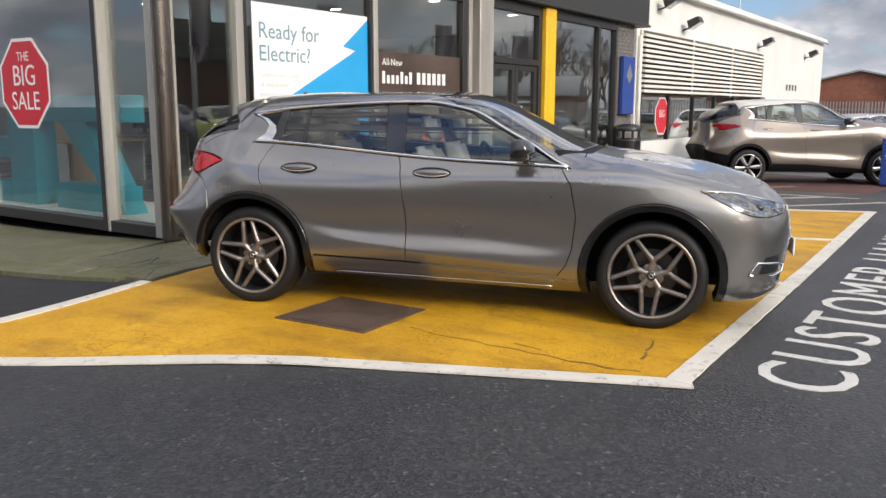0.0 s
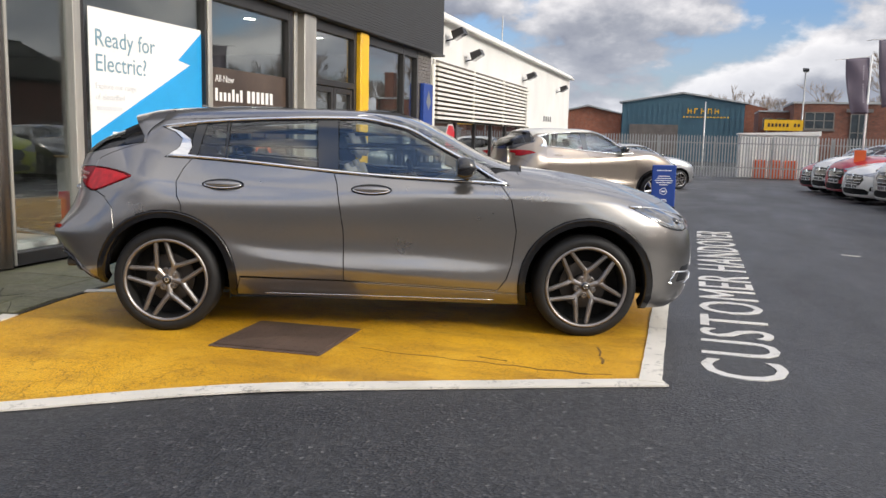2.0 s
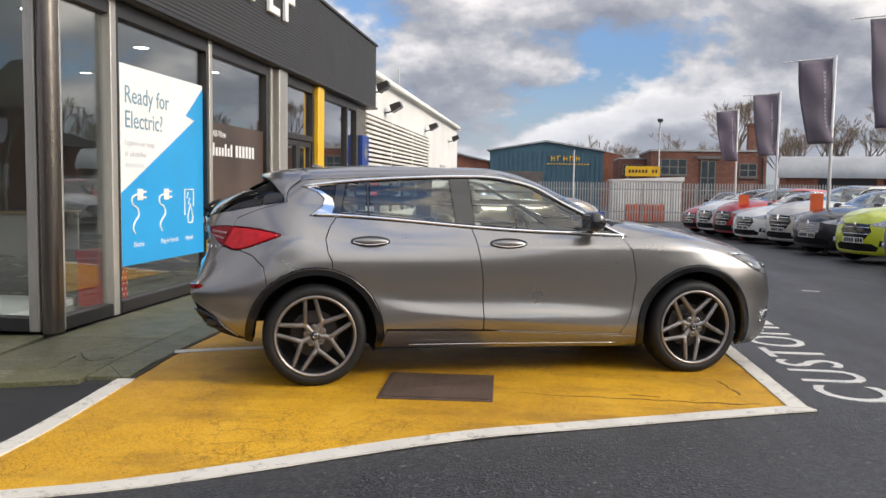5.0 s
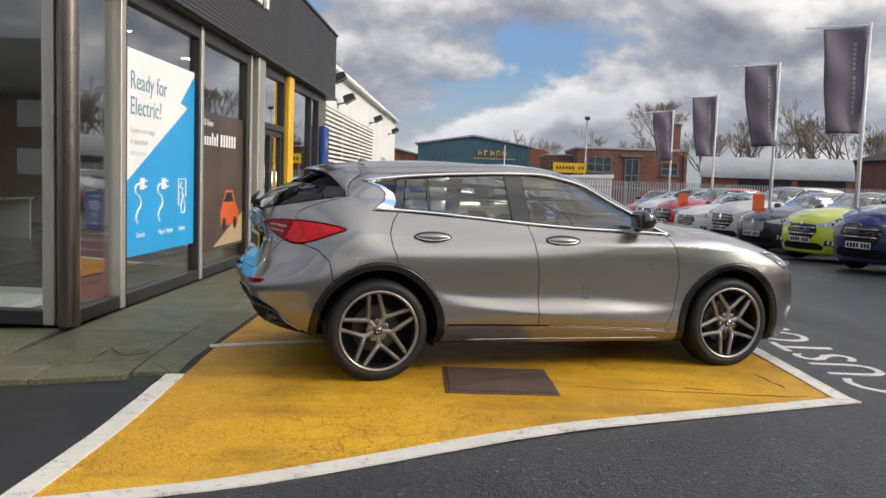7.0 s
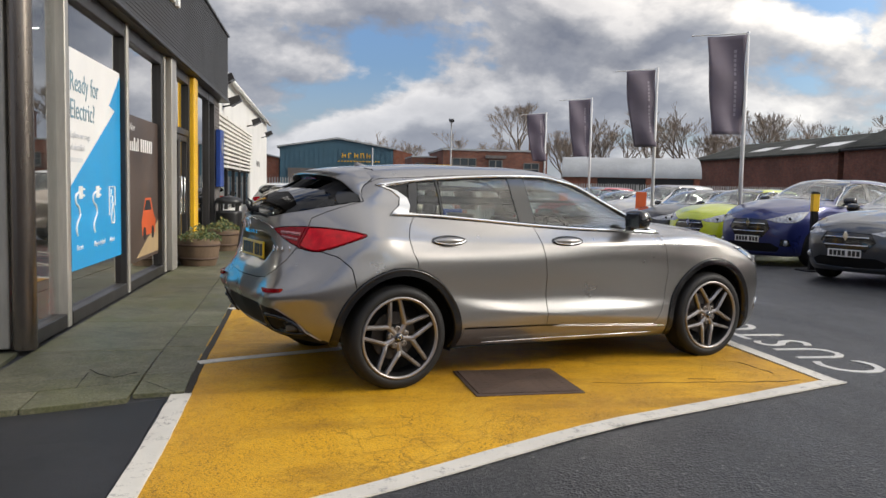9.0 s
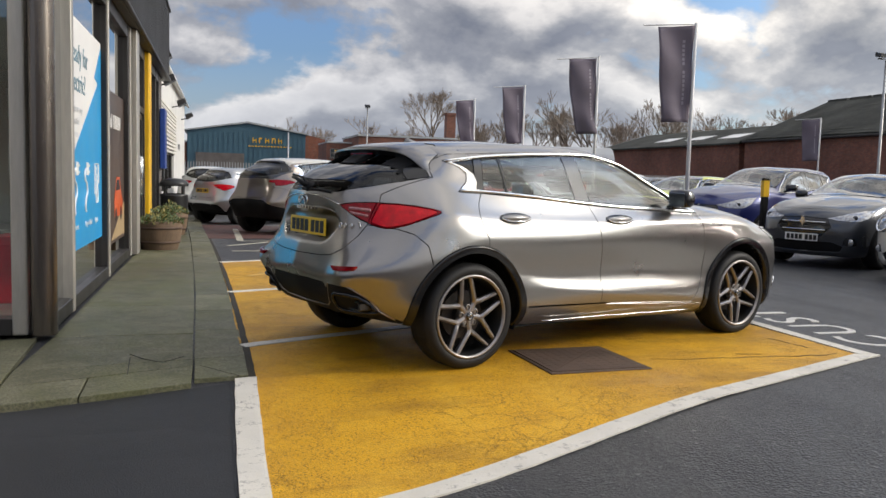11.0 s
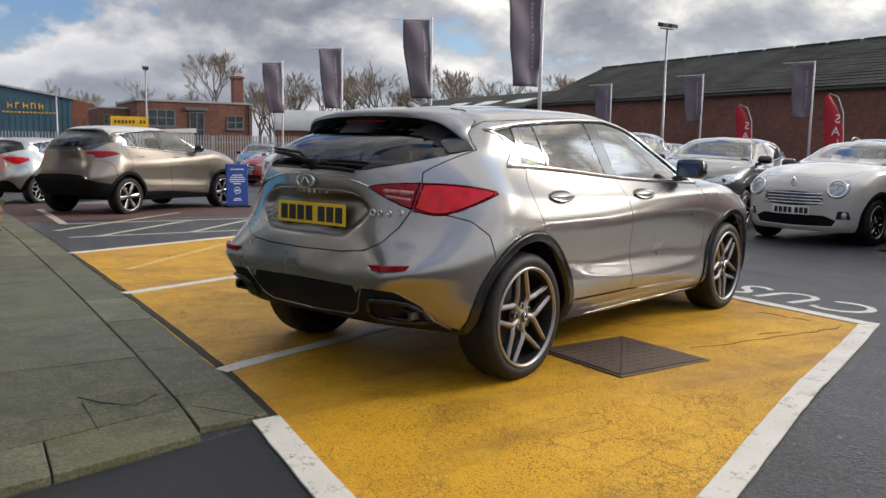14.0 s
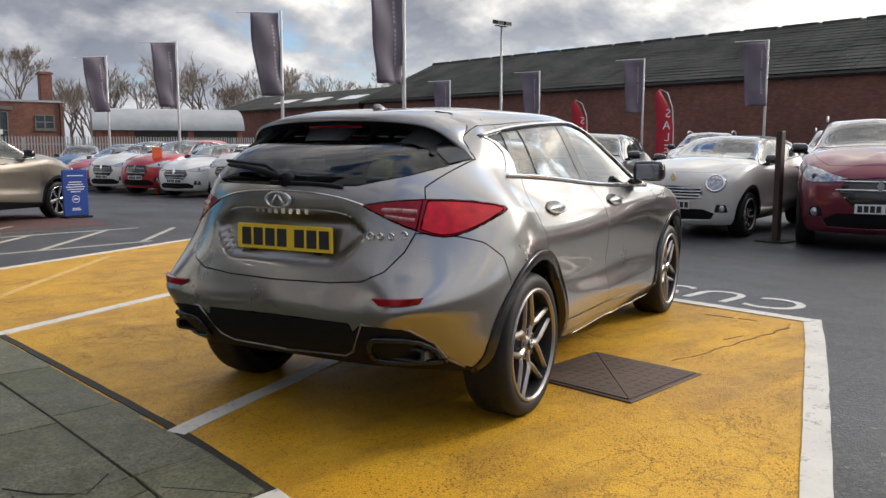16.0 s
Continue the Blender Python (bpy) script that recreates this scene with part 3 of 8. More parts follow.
FX, FY0, FY1 = -7.0, 5.6, 18.22          # showroom front, its south corner and north end
KERB = [(-5.62, 4.30), (-5.70, 7.77), (-5.80, 10.5), (-5.98, 15.0), (-6.15, 18.6), (-6.35, 24.0)]


def ground():
    xs = [-900, -300, -90, -40, -20] + [-12 + 0.4 * i for i in range(36)] + [4, 8, 12, 20, 40, 90, 300, 900]
    ys = [-900, -300, -90, -40, -14, -8] + [-4 + 0.4 * i for i in range(42)] + [13.5, 16, 20, 26, 34, 46, 60, 90, 300, 900]
    bm = BM()
    g = [[bm.verts.new((x, y, gz(x, y))) for x in xs] for y in ys]
    for j in range(len(ys) - 1):
        for i in range(len(xs) - 1):
            bm.faces.new((g[j][i], g[j][i + 1], g[j + 1][i + 1], g[j + 1][i]))
    return part("ground", bm, M_ASPHALT, None, "dark worn asphalt car park with pale chippings", smooth=True, category="ground", kind="structure")


def sheet(name, poly, z, mat, label, category="marking", parent=None):
    """A thin painted layer on the ground, its edges a little ragged."""
    pts = []
    for (x0, y0), (x1, y1) in zip(poly, poly[1:] + poly[:1]):
        k = max(1, int(math.hypot(x1 - x0, y1 - y0) / 0.12))
        for i in range(k):
            t = i / k
            w = 0.0028
            pts.append((x0 + (x1 - x0) * t + random.uniform(-w, w), y0 + (y1 - y0) * t + random.uniform(-w, w)))
    bm = BM()
    top = [bm.verts.new((x, y, z)) for x, y in pts]
    low = [bm.verts.new((x, y, z - 0.010)) for x, y in pts]
    f = bm.faces.new(top)
    for i in range(len(pts)):
        j = (i + 1) % len(pts)
        bm.faces.new((low[i], low[j], top[j], top[i]))
    for ax in (0, 1):
        lo, hi_ = min(p[ax] for p in pts), max(p[ax] for p in pts)
        k = math.ceil(lo / 0.4)
        while k * 0.4 < hi_:
            co, no = Vector((0, 0, 0)), Vector((0, 0, 0))
            co[ax], no[ax] = k * 0.4, 1
            bmesh.ops.bisect_plane(bm, geom=bm.verts[:] + bm.edges[:] + bm.faces[:], dist=1e-5, plane_co=co, plane_no=no)
            k += 1
    bmesh.ops.recalc_face_normals(bm, faces=bm.faces[:])
    bmesh.ops.triangulate(bm, faces=bm.faces[:])
    for v in bm.verts:
        v.co.z += gz(v.co.x, v.co.y)
    return part(name, bm, mat, parent, label, category=category, kind="structure")


def stripe(pts, w, z=0.0150, name="painted_line", label="worn white painted bay line on the tarmac", mat=None):
    left, right = [], []
    for i, p in enumerate(pts):
        a, b = Vector((*pts[max(0, i - 1)], 0)), Vector((*pts[min(len(pts) - 1, i + 1)], 0))
        d = (b - a).normalized()
        n = Vector((-d.y, d.x, 0)) * w / 2
        left.append((p[0] + n.x, p[1] + n.y))
        right.append((p[0] - n.x, p[1] - n.y))
    return sheet(name, left + right[::-1], z, mat or M_LINE, label)


ground()
SOUTH = [(-1.19, 4.18), (-2.0, 3.80), (-3.0, 3.36), (-4.0, 2.92), (-5.0, 2.48), (-5.68, 2.19)]
sheet("bay_surface", SOUTH + [(-5.64, 4.25), (-5.71, 7.77), (-5.80, 10.5), (-1.42, 12.5)], 0.0095, M_BAY, "cracked yellow painted handover bays on the tarmac", "bay")
stripe([(x + 0.02, y + 0.05) for x, y in SOUTH], 0.12)
stripe([(-5.64, 4.31), (-5.65, 3.2), (-5.65, 2.19)], 0.13, 0.0175)
stripe([(-1.24, 4.20), (-1.32, 8.0), (-1.46, 12.52)], 0.12, 0.0175)
stripe([(-5.64, 5.06), (-1.25, 7.02)], 0.10)
stripe([(-5.70, 7.66), (-1.33, 9.60)], 0.10)
stripe([(-5.79, 10.47), (-1.44, 12.50)], 0.10)
stripe([(-5.46, 8.98), (-4.64, 9.97), (-3.62, 11.18)], 0.075, 0.0112, "faded_line", "faded old line under the yellow paint", surf("worn_pale_bay_paint", (0.68, 0.42, 0.10), 0.55, var=0.3, scale=6, fine=80, bump=0.4))
# dark scrapes and a long crack in the paint where cars turn in
SCRAPE = [(-2.95, 4.27), (-2.78, 4.235), (-2.6, 4.225), (-2.42, 4.235), (-2.33, 4.215), (-2.15, 4.23), (-2.07, 4.215), (-1.92, 4.22), (-1.82, 4.20), (-1.70, 4.225), (-1.58, 4.215), (-1.45, 4.26)]
for k, w in enumerate((0.004, 0.006, 0.010, 0.006, 0.014, 0.008, 0.016, 0.008, 0.014, 0.018, 0.010)):
    (ax, ay), (bx, by) = SCRAPE[k], SCRAPE[k + 1]
    stripe([(ax, ay), ((ax + bx) / 2, (ay + by) / 2 + 0.008 * (-1) ** k), (bx, by)], w, 0.0118 + 0.0004 * (k % 2), "scrape_mark", "dark scrape in the yellow paint", M_SCRAPE)
for k, (a, b, w) in enumerate((((-1.53, 4.47), (-1.55, 4.60), 0.016), ((-1.56, 4.63), (-1.60, 4.84), 0.012), ((-2.24, 4.33), (-2.05, 4.30), 0.005))):
    stripe([a, ((a[0] + b[0]) / 2 + 0.012, (a[1] + b[1]) / 2), b], w, 0.0121 + 0.0003 * k, "scrape_mark", "dark scrape in the yellow paint", M_SCRAPE)
# a thin dark line along the kerb, and the newer asphalt south-west of the bays
for (ax, ay), (bx, by) in zip(KERB[:3], KERB[1:4]):
    stripe([(ax + 0.018, ay + 0.02), ((ax + bx) / 2 + 0.022, (ay + by) / 2), (bx + 0.018, by - 0.02)], 0.045, 0.0145, "gully_line", "dark ragged line along the kerb", M_KERB_LINE)
sheet("asphalt_patch", [(-5.73, -3.0), (-5.73, 4.26), (-8.0, 3.86), (-14.0, 2.80), (-14.0, -3.0)], 0.006, M_PATCH, "newer smooth dark asphalt beside the bays", "tarmac")
# hatched walkway north of the bays
for a, b, w in (((-5.42, 14.58), (-1.9, 14.62), 0.075), ((-5.65, 13.40), (-3.25, 16.5), 0.075), ((-5.60, 12.28), (-2.6, 12.42), 0.075), ((-5.22, 12.34), (-3.53, 14.56), 0.075), ((-4.0, 12.42), (-2.44, 14.54), 0.075), ((-2.7, 12.5), (-1.5, 14.2), 0.075), ((-5.44, 18.6), (-5.42, 14.62), 0.12)):
    stripe([a, b], w, 0.0045, "hatch_line", "faded pale yellow hatching line on the tarmac", M_HATCH)
sheet("red_tarmac_strip", [(-6.0, 15.2), (-1.9, 15.6), (-1.6, 19.5), (-6.2, 20.5)], 0.0035, M_RED_TAR, "faded red tarmac parking strip", "tarmac")
stripe([(0.63, 10.58), (0.82, 10.50)], 0.05, 0.0045, "paint_fleck", "short white paint mark on the tarmac")
lettering("road_lettering", "CUSTOMER HANDOVER", 0.69, M_TEXT, None, Matrix.Translation((-0.50, 4.46, 0.004)) @ pose(0, 0, 0, 0, 0, 90.6), 0.003, 0.985, spacing=1.12,
          label="large worn white words painted on the tarmac", category="road marking", kind="structure")


def manhole():
    th = empty("manhole_cover", pose(-3.47, 4.32, 0.0195, 0, 0, 3.0), "rusty square iron cover set in the yellow bay", "manhole cover")
    bm = BM()
    box(bm, -0.36, 0.36, -0.35, 0.35, 0.0, 0.010, 0.004)
    part("cover_frame", bm, M_IRON, th)
    for name, tri in (("cover_plate", [(-0.335, -0.325), (0.335, -0.325), (0.335, 0.325)]), ("cover_plate", [(-0.335, -0.318), (0.328, 0.325), (-0.335, 0.325)])):
        bm = BM()
        prism(bm, tri, "z", 0.008, 0.016)
        for i in range(10):
            for j in range(10):
                x, y = -0.29 + i * 0.064, -0.29 + j * 0.064
                if (x - y > 0.03) == (tri[2] == (0.335, 0.325)) and abs(x - y) > 0.03:
                    box(bm, x - 0.014, x + 0.014, y - 0.014, y + 0.014, 0.016, 0.0172)
        part(name, bm, M_IRON, th)


manhole()


def apron():
    """The paved strip along the showroom: one bed, flags laid on it piece by piece."""
    bm = BM()
    poly = KERB + [(-7.3, 24.0), (-7.3, 5.9), (-20.0, 5.9), (-20.0, 1.75)]
    prism(bm, poly, "z", -0.25, -0.125)
    bed = part("pavement", bm, surf("dark_joint_grit", (0.045, 0.045, 0.022), 0.9, var=0.4, scale=5, bump=0.3), None, "mossy concrete paving along the showroom front", category="pavement", kind="structure")

    def slab(quad, h=0.020):
        b = BM()
        e = 0.006
        cx, cy = sum(p[0] for p in quad) / 4, sum(p[1] for p in quad) / 4
        low, mid, top = [], [], []
        for x, y in quad:
            d = math.hypot(cx - x, cy - y)
            ux, uy = (cx - x) / d, (cy - y) / d
            g = min(0.0, gz(x, y)) * 0.8
            low.append(b.verts.new((x + ux * e, y + uy * e, g - 0.06)))
            mid.append(b.verts.new((x + ux * e, y + uy * e, g + h - 0.004)))
            top.append(b.verts.new((x + ux * (e + 0.006), y + uy * (e + 0.006), g + h + random.uniform(-0.002, 0.002))))
        b.faces.new(top)
        for r0, r1 in ((low, mid), (mid, top)):
            for i in range(4):
                j = (i + 1) % 4
                b.faces.new((r0[i], r0[j], r1[j], r1[i]))
        bmesh.ops.recalc_face_normals(b, faces=b.faces[:])
        part("paving_slab", b, M_PAVE, bed)

    def kx(y):
        for (x0, y0), (x1, y1) in zip(KERB, KERB[1:]):
            if y <= y1:
                return x0 + (x1 - x0) * (y - y0) / (y1 - y0)
        return KERB[-1][0]
    ys = [4.32, 4.75] + [4.75 + 0.92 * i for i in range(1, 20)]
    for y0, y1 in zip(ys, ys[1:]):                      # kerb stones
        slab([(kx(y0) - 0.32, y0), (kx(y0), y0), (kx(y1), y1), (kx(y1) - 0.32, y1)], 0.022)
    yb = [4.75, 5.55, 6.9, 8.6, 10.4, 12.2, 14.0, 15.8, 17.6, 20.0]
    for y0, y1 in zip(yb, yb[1:]):                      # wide flags up to the glass
        slab([(-6.93 if y0 > 5.5 else -7.02, y0), (kx(y0) - 0.325, y0), (kx(y1) - 0.325, y1), (-6.93, y1)])
    xs = [-5.95, -6.55, -7.25, -8.3, -9.4, -10.6, -12.0, -13.5]
    edge = lambda x: 4.30 + (x + 5.62) * 0.178
    for x1, x0 in zip(xs, xs[1:]):                      # the south side, with its edge stones
        slab([(x0, edge(x0)), (x1, edge(x1)), (x1, edge(x1) + 0.36), (x0, edge(x0) + 0.36)], 0.022)
        if x0 < -7.0:
            slab([(x0, edge(x0) + 0.37), (min(x1, -7.03), edge(min(x1, -7.03)) + 0.37), (min(x1, -7.03), 5.56), (x0, 5.56)])
    crack = surf("dark_slab_crack", (0.035, 0.034, 0.024), 0.9, var=0.3)
    for pts in ([(-6.33, 4.50), (-6.34, 4.68), (-6.35, 4.88)], [(-6.36, 4.97), (-6.27, 4.84), (-6.14, 4.72), (-6.02, 4.83)], [(-5.91, 4.59), (-5.82, 4.49), (-5.68, 4.32)]):
        b = BM()
        tube(b, [(x, y, 0.8 * min(0.0, gz(x, y)) + 0.0195) for x, y in pts], 0.0032, 6)
        part("slab_crack", b, crack, bed)
    slab([(-7.02, edge(-7.02) + 0.37), (-5.95, edge(-5.95) + 0.37), (-5.95, 4.745), (-7.02, 4.745)])


# ---------------------------------------------------------------- the showroom
def pane(parent, y0, y1, z0, z1, x=FX - 0.02, name="glass_pane", south=False):
    bm = BM()
    if south:
        box(bm, y0, y1, FY0 + 0.05, FY0 + 0.062, z0, z1)
    else:
        box(bm, x - 0.012, x, y0, y1, z0, z1)
    ob = part(name, bm, M_SHOPGLASS, parent)
    ob.visible_shadow = False
    return ob


def showroom():
    win = empty("window_1", None, "tall dark-framed showroom glazing facing the bays", "shop window", kind="structure")

    def fr(name, y0, y1, z0, z1, mat=M_FRAME, deep=0.12, proud=0.04):
        bm = BM()
        box(bm, FX - deep + proud, FX + proud, y0, y1, z0, z1, 0.006)
        return part(name, bm, mat, win)
    for y0, y1 in ((5.735, 6.53), (6.70, 8.81), (8.94, 10.98), (11.82, 13.42), (14.02, 15.9), (15.98, 16.75)):
        if y0 != 11.82:
            pane(win, y0 - 0.02, y1 + 0.02, 0.14, 2.94)
        fr("window_sill", y0, y1, 0.03, 0.15, proud=0.05)
        fr("window_head", y0, y1, 2.92, 3.08)
    for y0, y1, mat in ((6.64, 6.70, M_FRAME), (6.53, 6.635, M_FRAME_LT), (8.81, 8.845, M_FRAME), (8.85, 8.94, M_FRAME_LT), (10.98, 11.10, M_FRAME), (11.13, 11.22, M_FRAME_LT),
                        (13.40, 13.5, M_FRAME), (15.9, 15.98, M_FRAME), (16.75, 16.83, M_FRAME)):
        fr("mullion", y0, y1, 0.03, 3.08, mat, proud=0.06 if mat is M_FRAME_LT else 0.045)
    fr("pilaster", 11.34, 11.74, 0.03, 3.08, M_FRAME_LT, 0.3, 0.12)
    # entrance: two glazed leaves under a toplight
    door = empty("door_1", None, "dark-framed double glass entrance door, closed", "door", kind="structure")
    for y0, y1 in ((11.84, 12.60), (12.62, 13.38)):
        bm = BM()
        for a, b, c, d in ((y0, y0 + 0.09, 0.04, 2.06), (y1 - 0.09, y1, 0.04, 2.06), (y0 + 0.09, y1 - 0.09, 0.04, 0.20), (y0 + 0.09, y1 - 0.09, 1.97, 2.06)):
            box(bm, FX - 0.05, FX + 0.02, a, b, c, d, 0.005)
        leaf = part("door_leaf", bm, M_FRAME, door)
        pane(door, y0 + 0.08, y1 - 0.08, 0.19, 1.98)
        bm = BM()
        hy = y1 - 0.13 if y0 < 12 else y0 + 0.13
        tube(bm, [(FX + 0.02, hy, 0.8), (FX + 0.07, hy, 0.82), (FX + 0.07, hy, 1.38), (FX + 0.02, hy, 1.4)], 0.012)
        part("pull_handle", bm, M_CHROME, leaf, smooth=True)
    bm = BM()
    box(bm, FX - 0.08, FX + 0.04, 11.80, 13.42, 2.07, 2.17, 0.006)
    part("transom", bm, M_FRAME, door)
    pane(door, 11.82, 13.4, 2.17, 2.94)
    # round steel corner column
    bm = BM()
    lathe(bm, [(0.088, 0.03), (0.088, 3.08)], 32, m=Matrix.Translation((FX + 0.01, 5.60, 0)))
    part("corner_column", bm, M_COLUMN, None, "tall bronzed steel corner column of the showroom", smooth=True, category="column", kind="structure")
    bm = BM()
    box(bm, FX - 0.06, FX + 0.05, 5.700, 5.735, 0.03, 3.08, 0.008)
    part("trim", bm, M_FRAME_LT, None, "pale metal trim beside the corner column", category="trim", kind="structure")
    bm = BM()
    box(bm, FX - 0.19, FX - 0.09, FY0 - 0.045, FY0 + 0.10, 0.03, 3.08, 0.01)
    part("trim", bm, M_FRAME_LT, None, "pale metal trim on the corner's south side", category="trim", kind="structure")
    bm = BM()
    box(bm, FX - 0.02, FX + 0.12, 13.53, 13.90, 0.03, 3.08, 0.02)
    part("trim", bm, M_YELLOW_COL, None, "bright yellow painted column beside the entrance", category="column", kind="structure")
    # south return
    win2 = empty("window_2", None, "tall dark-framed showroom glazing with sale sticker", "shop window", kind="structure")
    edges = [-7.13, -8.02, -10.6, -13.2, -15.8]
    for x1, x0 in zip(edges, edges[1:]):
        pane(win2, x0 + 0.06, x1 - 0.06, 0.14, 2.94, south=True)
        for name, z0, z1 in (("window_sill", 0.03, 0.15), ("window_head", 2.92, 3.08)):
            bm = BM()
            box(bm, x0 + 0.06, x1 - 0.06, FY0 - 0.04, FY0 + 0.10, z0, z1, 0.006)
            part(name, bm, M_FRAME, win2)
    for x in edges[1:]:
        for name, a, b, mat in (("mullion", x - 0.06, x + 0.015, M_FRAME), ("mullion", x + 0.02, x + 0.06, M_FRAME_LT)):
            bm = BM()
            box(bm, a, b, FY0 - 0.05, FY0 + 0.10, 0.03, 3.08, 0.005)
            part(name, bm, mat, win2)
    # fascia box with rib mesh
    bm = BM()
    box(bm, -7.6, -6.84, 5.32, FY1, 3.10, 4.56)
    box(bm, -20.0, -7.6, 5.32, 6.1, 3.10, 4.56)
    fas = part("fascia", bm, M_FASCIA, None, "charcoal mesh fascia over the showroom windows", category="fascia", kind="structure")
    bm = BM()
    for i in range(29):
        z = 3.16 + i * 0.0485
        box(bm, -6.84, -6.832, 5.34, FY1 - 0.02, z, z + 0.024)
        box(bm, -20.0, -6.85, 5.311, 5.32, z, z + 0.024)
    part("fascia_rib", bm, M_FASCIA, fas, kind="stuff")
    for z0, z1 in ((3.085, 3.135), (4.53, 4.585)):
        bm = BM()
        box(bm, -6.85, -6.80, 5.28, FY1 + 0.03, z0, z1, 0.008)
        box(bm, -20.0, -6.852, 5.28, 5.33, z0, z1, 0.008)
        box(bm, -7.3, -6.852, FY1 - 0.01, FY1 + 0.035, z0, z1, 0.008)
        part("fascia_edge", bm, M_FRAME, fas)
    bm = BM()
    box(bm, -7.0, -6.86, 5.34, FY1 - 0.02, 3.088, 3.098)
    part("soffit", bm, M_SOFFIT, fas)
    # raised sign letters, drawn as plain shapes
    sign = empty("fascia_sign", None, "raised white sign shapes on the charcoal fascia", "sign")
    for i in range(7):
        bm = BM()
        y = 7.0 + i * 0.72
        box(bm, -6.83, -6.77, y, y + 0.13, 3.78, 4.20, 0.01)
        if i % 3 != 1:
            box(bm, -6.83, -6.77, y + 0.13, y + 0.46, 3.78 if i % 2 else 4.08, 3.90 if i % 2 else 4.20, 0.01)
        part("sign_shape", bm, M_WHITE, sign)
    # grey brick pier with separate courses
    bm = BM()
    box(bm, -7.5, FX + 0.02, 16.86, 17.75, 0.0, 3.10)
    pier = part("wall_east", bm, surf("pier_mortar", (0.21, 0.20, 0.185), 0.9, var=0.2, bump=0.2), None, "narrow grey brick pier at the end of the showroom front", category="wall", kind="structure")
    me = None
    for c in range(41):
        off = 0.11 if c % 2 else 0.0
        y = 16.86 - off
        while y < 17.74:
            a, b = max(y, 16.862), min(y + 0.212, 17.748)
            if b - a > 0.05:
                bm = BM()
                box(bm, FX - 0.03, FX + 0.032 + random.uniform(-0.002, 0.003), a, b, 0.008 + c * 0.075, 0.073 + c * 0.075, 0.004)
                part("brick", bm, M_GREYBRICK, pier)
            y += 0.222
    # roof, back and floor that close the showroom
    for name, dims, mat, lab in (("wall_west", (-20.2, -20.0, 5.6, 18.3), M_WALL_IN, "pale inner wall of the showroom"), ):
        bm = BM()
        box(bm, *dims, 0.0, 4.5)
        part(name, bm, mat, None, lab, category="wall", kind="structure")
    bm = BM()
    box(bm, -20.0, -7.4, 17.9, 18.3, 0.0, 4.5)
    part("wall_north", bm, M_WALL_IN, None, "pale north wall of the showroom", category="wall", kind="structure")
    bm = BM()
    box(bm, -20.0, -7.06, 5.72, 17.9, 0.0, 0.03)
    part("floor", bm, M_FLOOR_IN, None, "polished grey tile floor of the showroom", category="floor", kind="structure")
    bm = BM()
    box(bm, -20.0, -7.3, 5.9, 17.9, 3.12, 3.2)
    part("ceiling", bm, M_CEIL_IN, None, "white showroom ceiling with downlights", category="ceiling", kind="structure")
    bm = BM()
    box(bm, -20.2, -7.0, 5.5, 18.3, 4.4, 4.5)
    part("roof", bm, M_ROOFDARK, None, "flat dark showroom roof", category="roof", kind="structure")
    for i, (x, y) in enumerate([(-8.2, 7.2), (-8.2, 9.6), (-8.2, 12.0), (-8.2, 14.6), (-10.4, 7.2), (-10.4, 9.6), (-10.4, 12.0), (-12.6, 7.2), (-12.6, 9.6)]):
        lamp = empty("downlight", pose(x, y, 3.12), "round recessed ceiling downlight, lit", "lamp", "showroom downlights")
        bm = BM()
        lathe(bm, [(0.12, 0.0), (0.12, -0.015), (0.095, -0.015), (0.09, 0.0)], 20)
        part("trim_ring", bm, M_WHITE, lamp, smooth=True)
        bm = BM()
        lathe(bm, [(0.001, -0.008), (0.088, -0.008)], 20)
        part("lens", bm, M_LED, lamp)


def word_row(name, text, size, mat, parent, x, y, z):
    """A line of words on the east-facing glass, each word a mesh of its own."""
    for word in text.split():
        ob = lettering(name, word, size, mat, parent, face_east(x, y, z), 0.001)
        y += max(v.co.x for v in ob.data.vertices) + size * 0.30


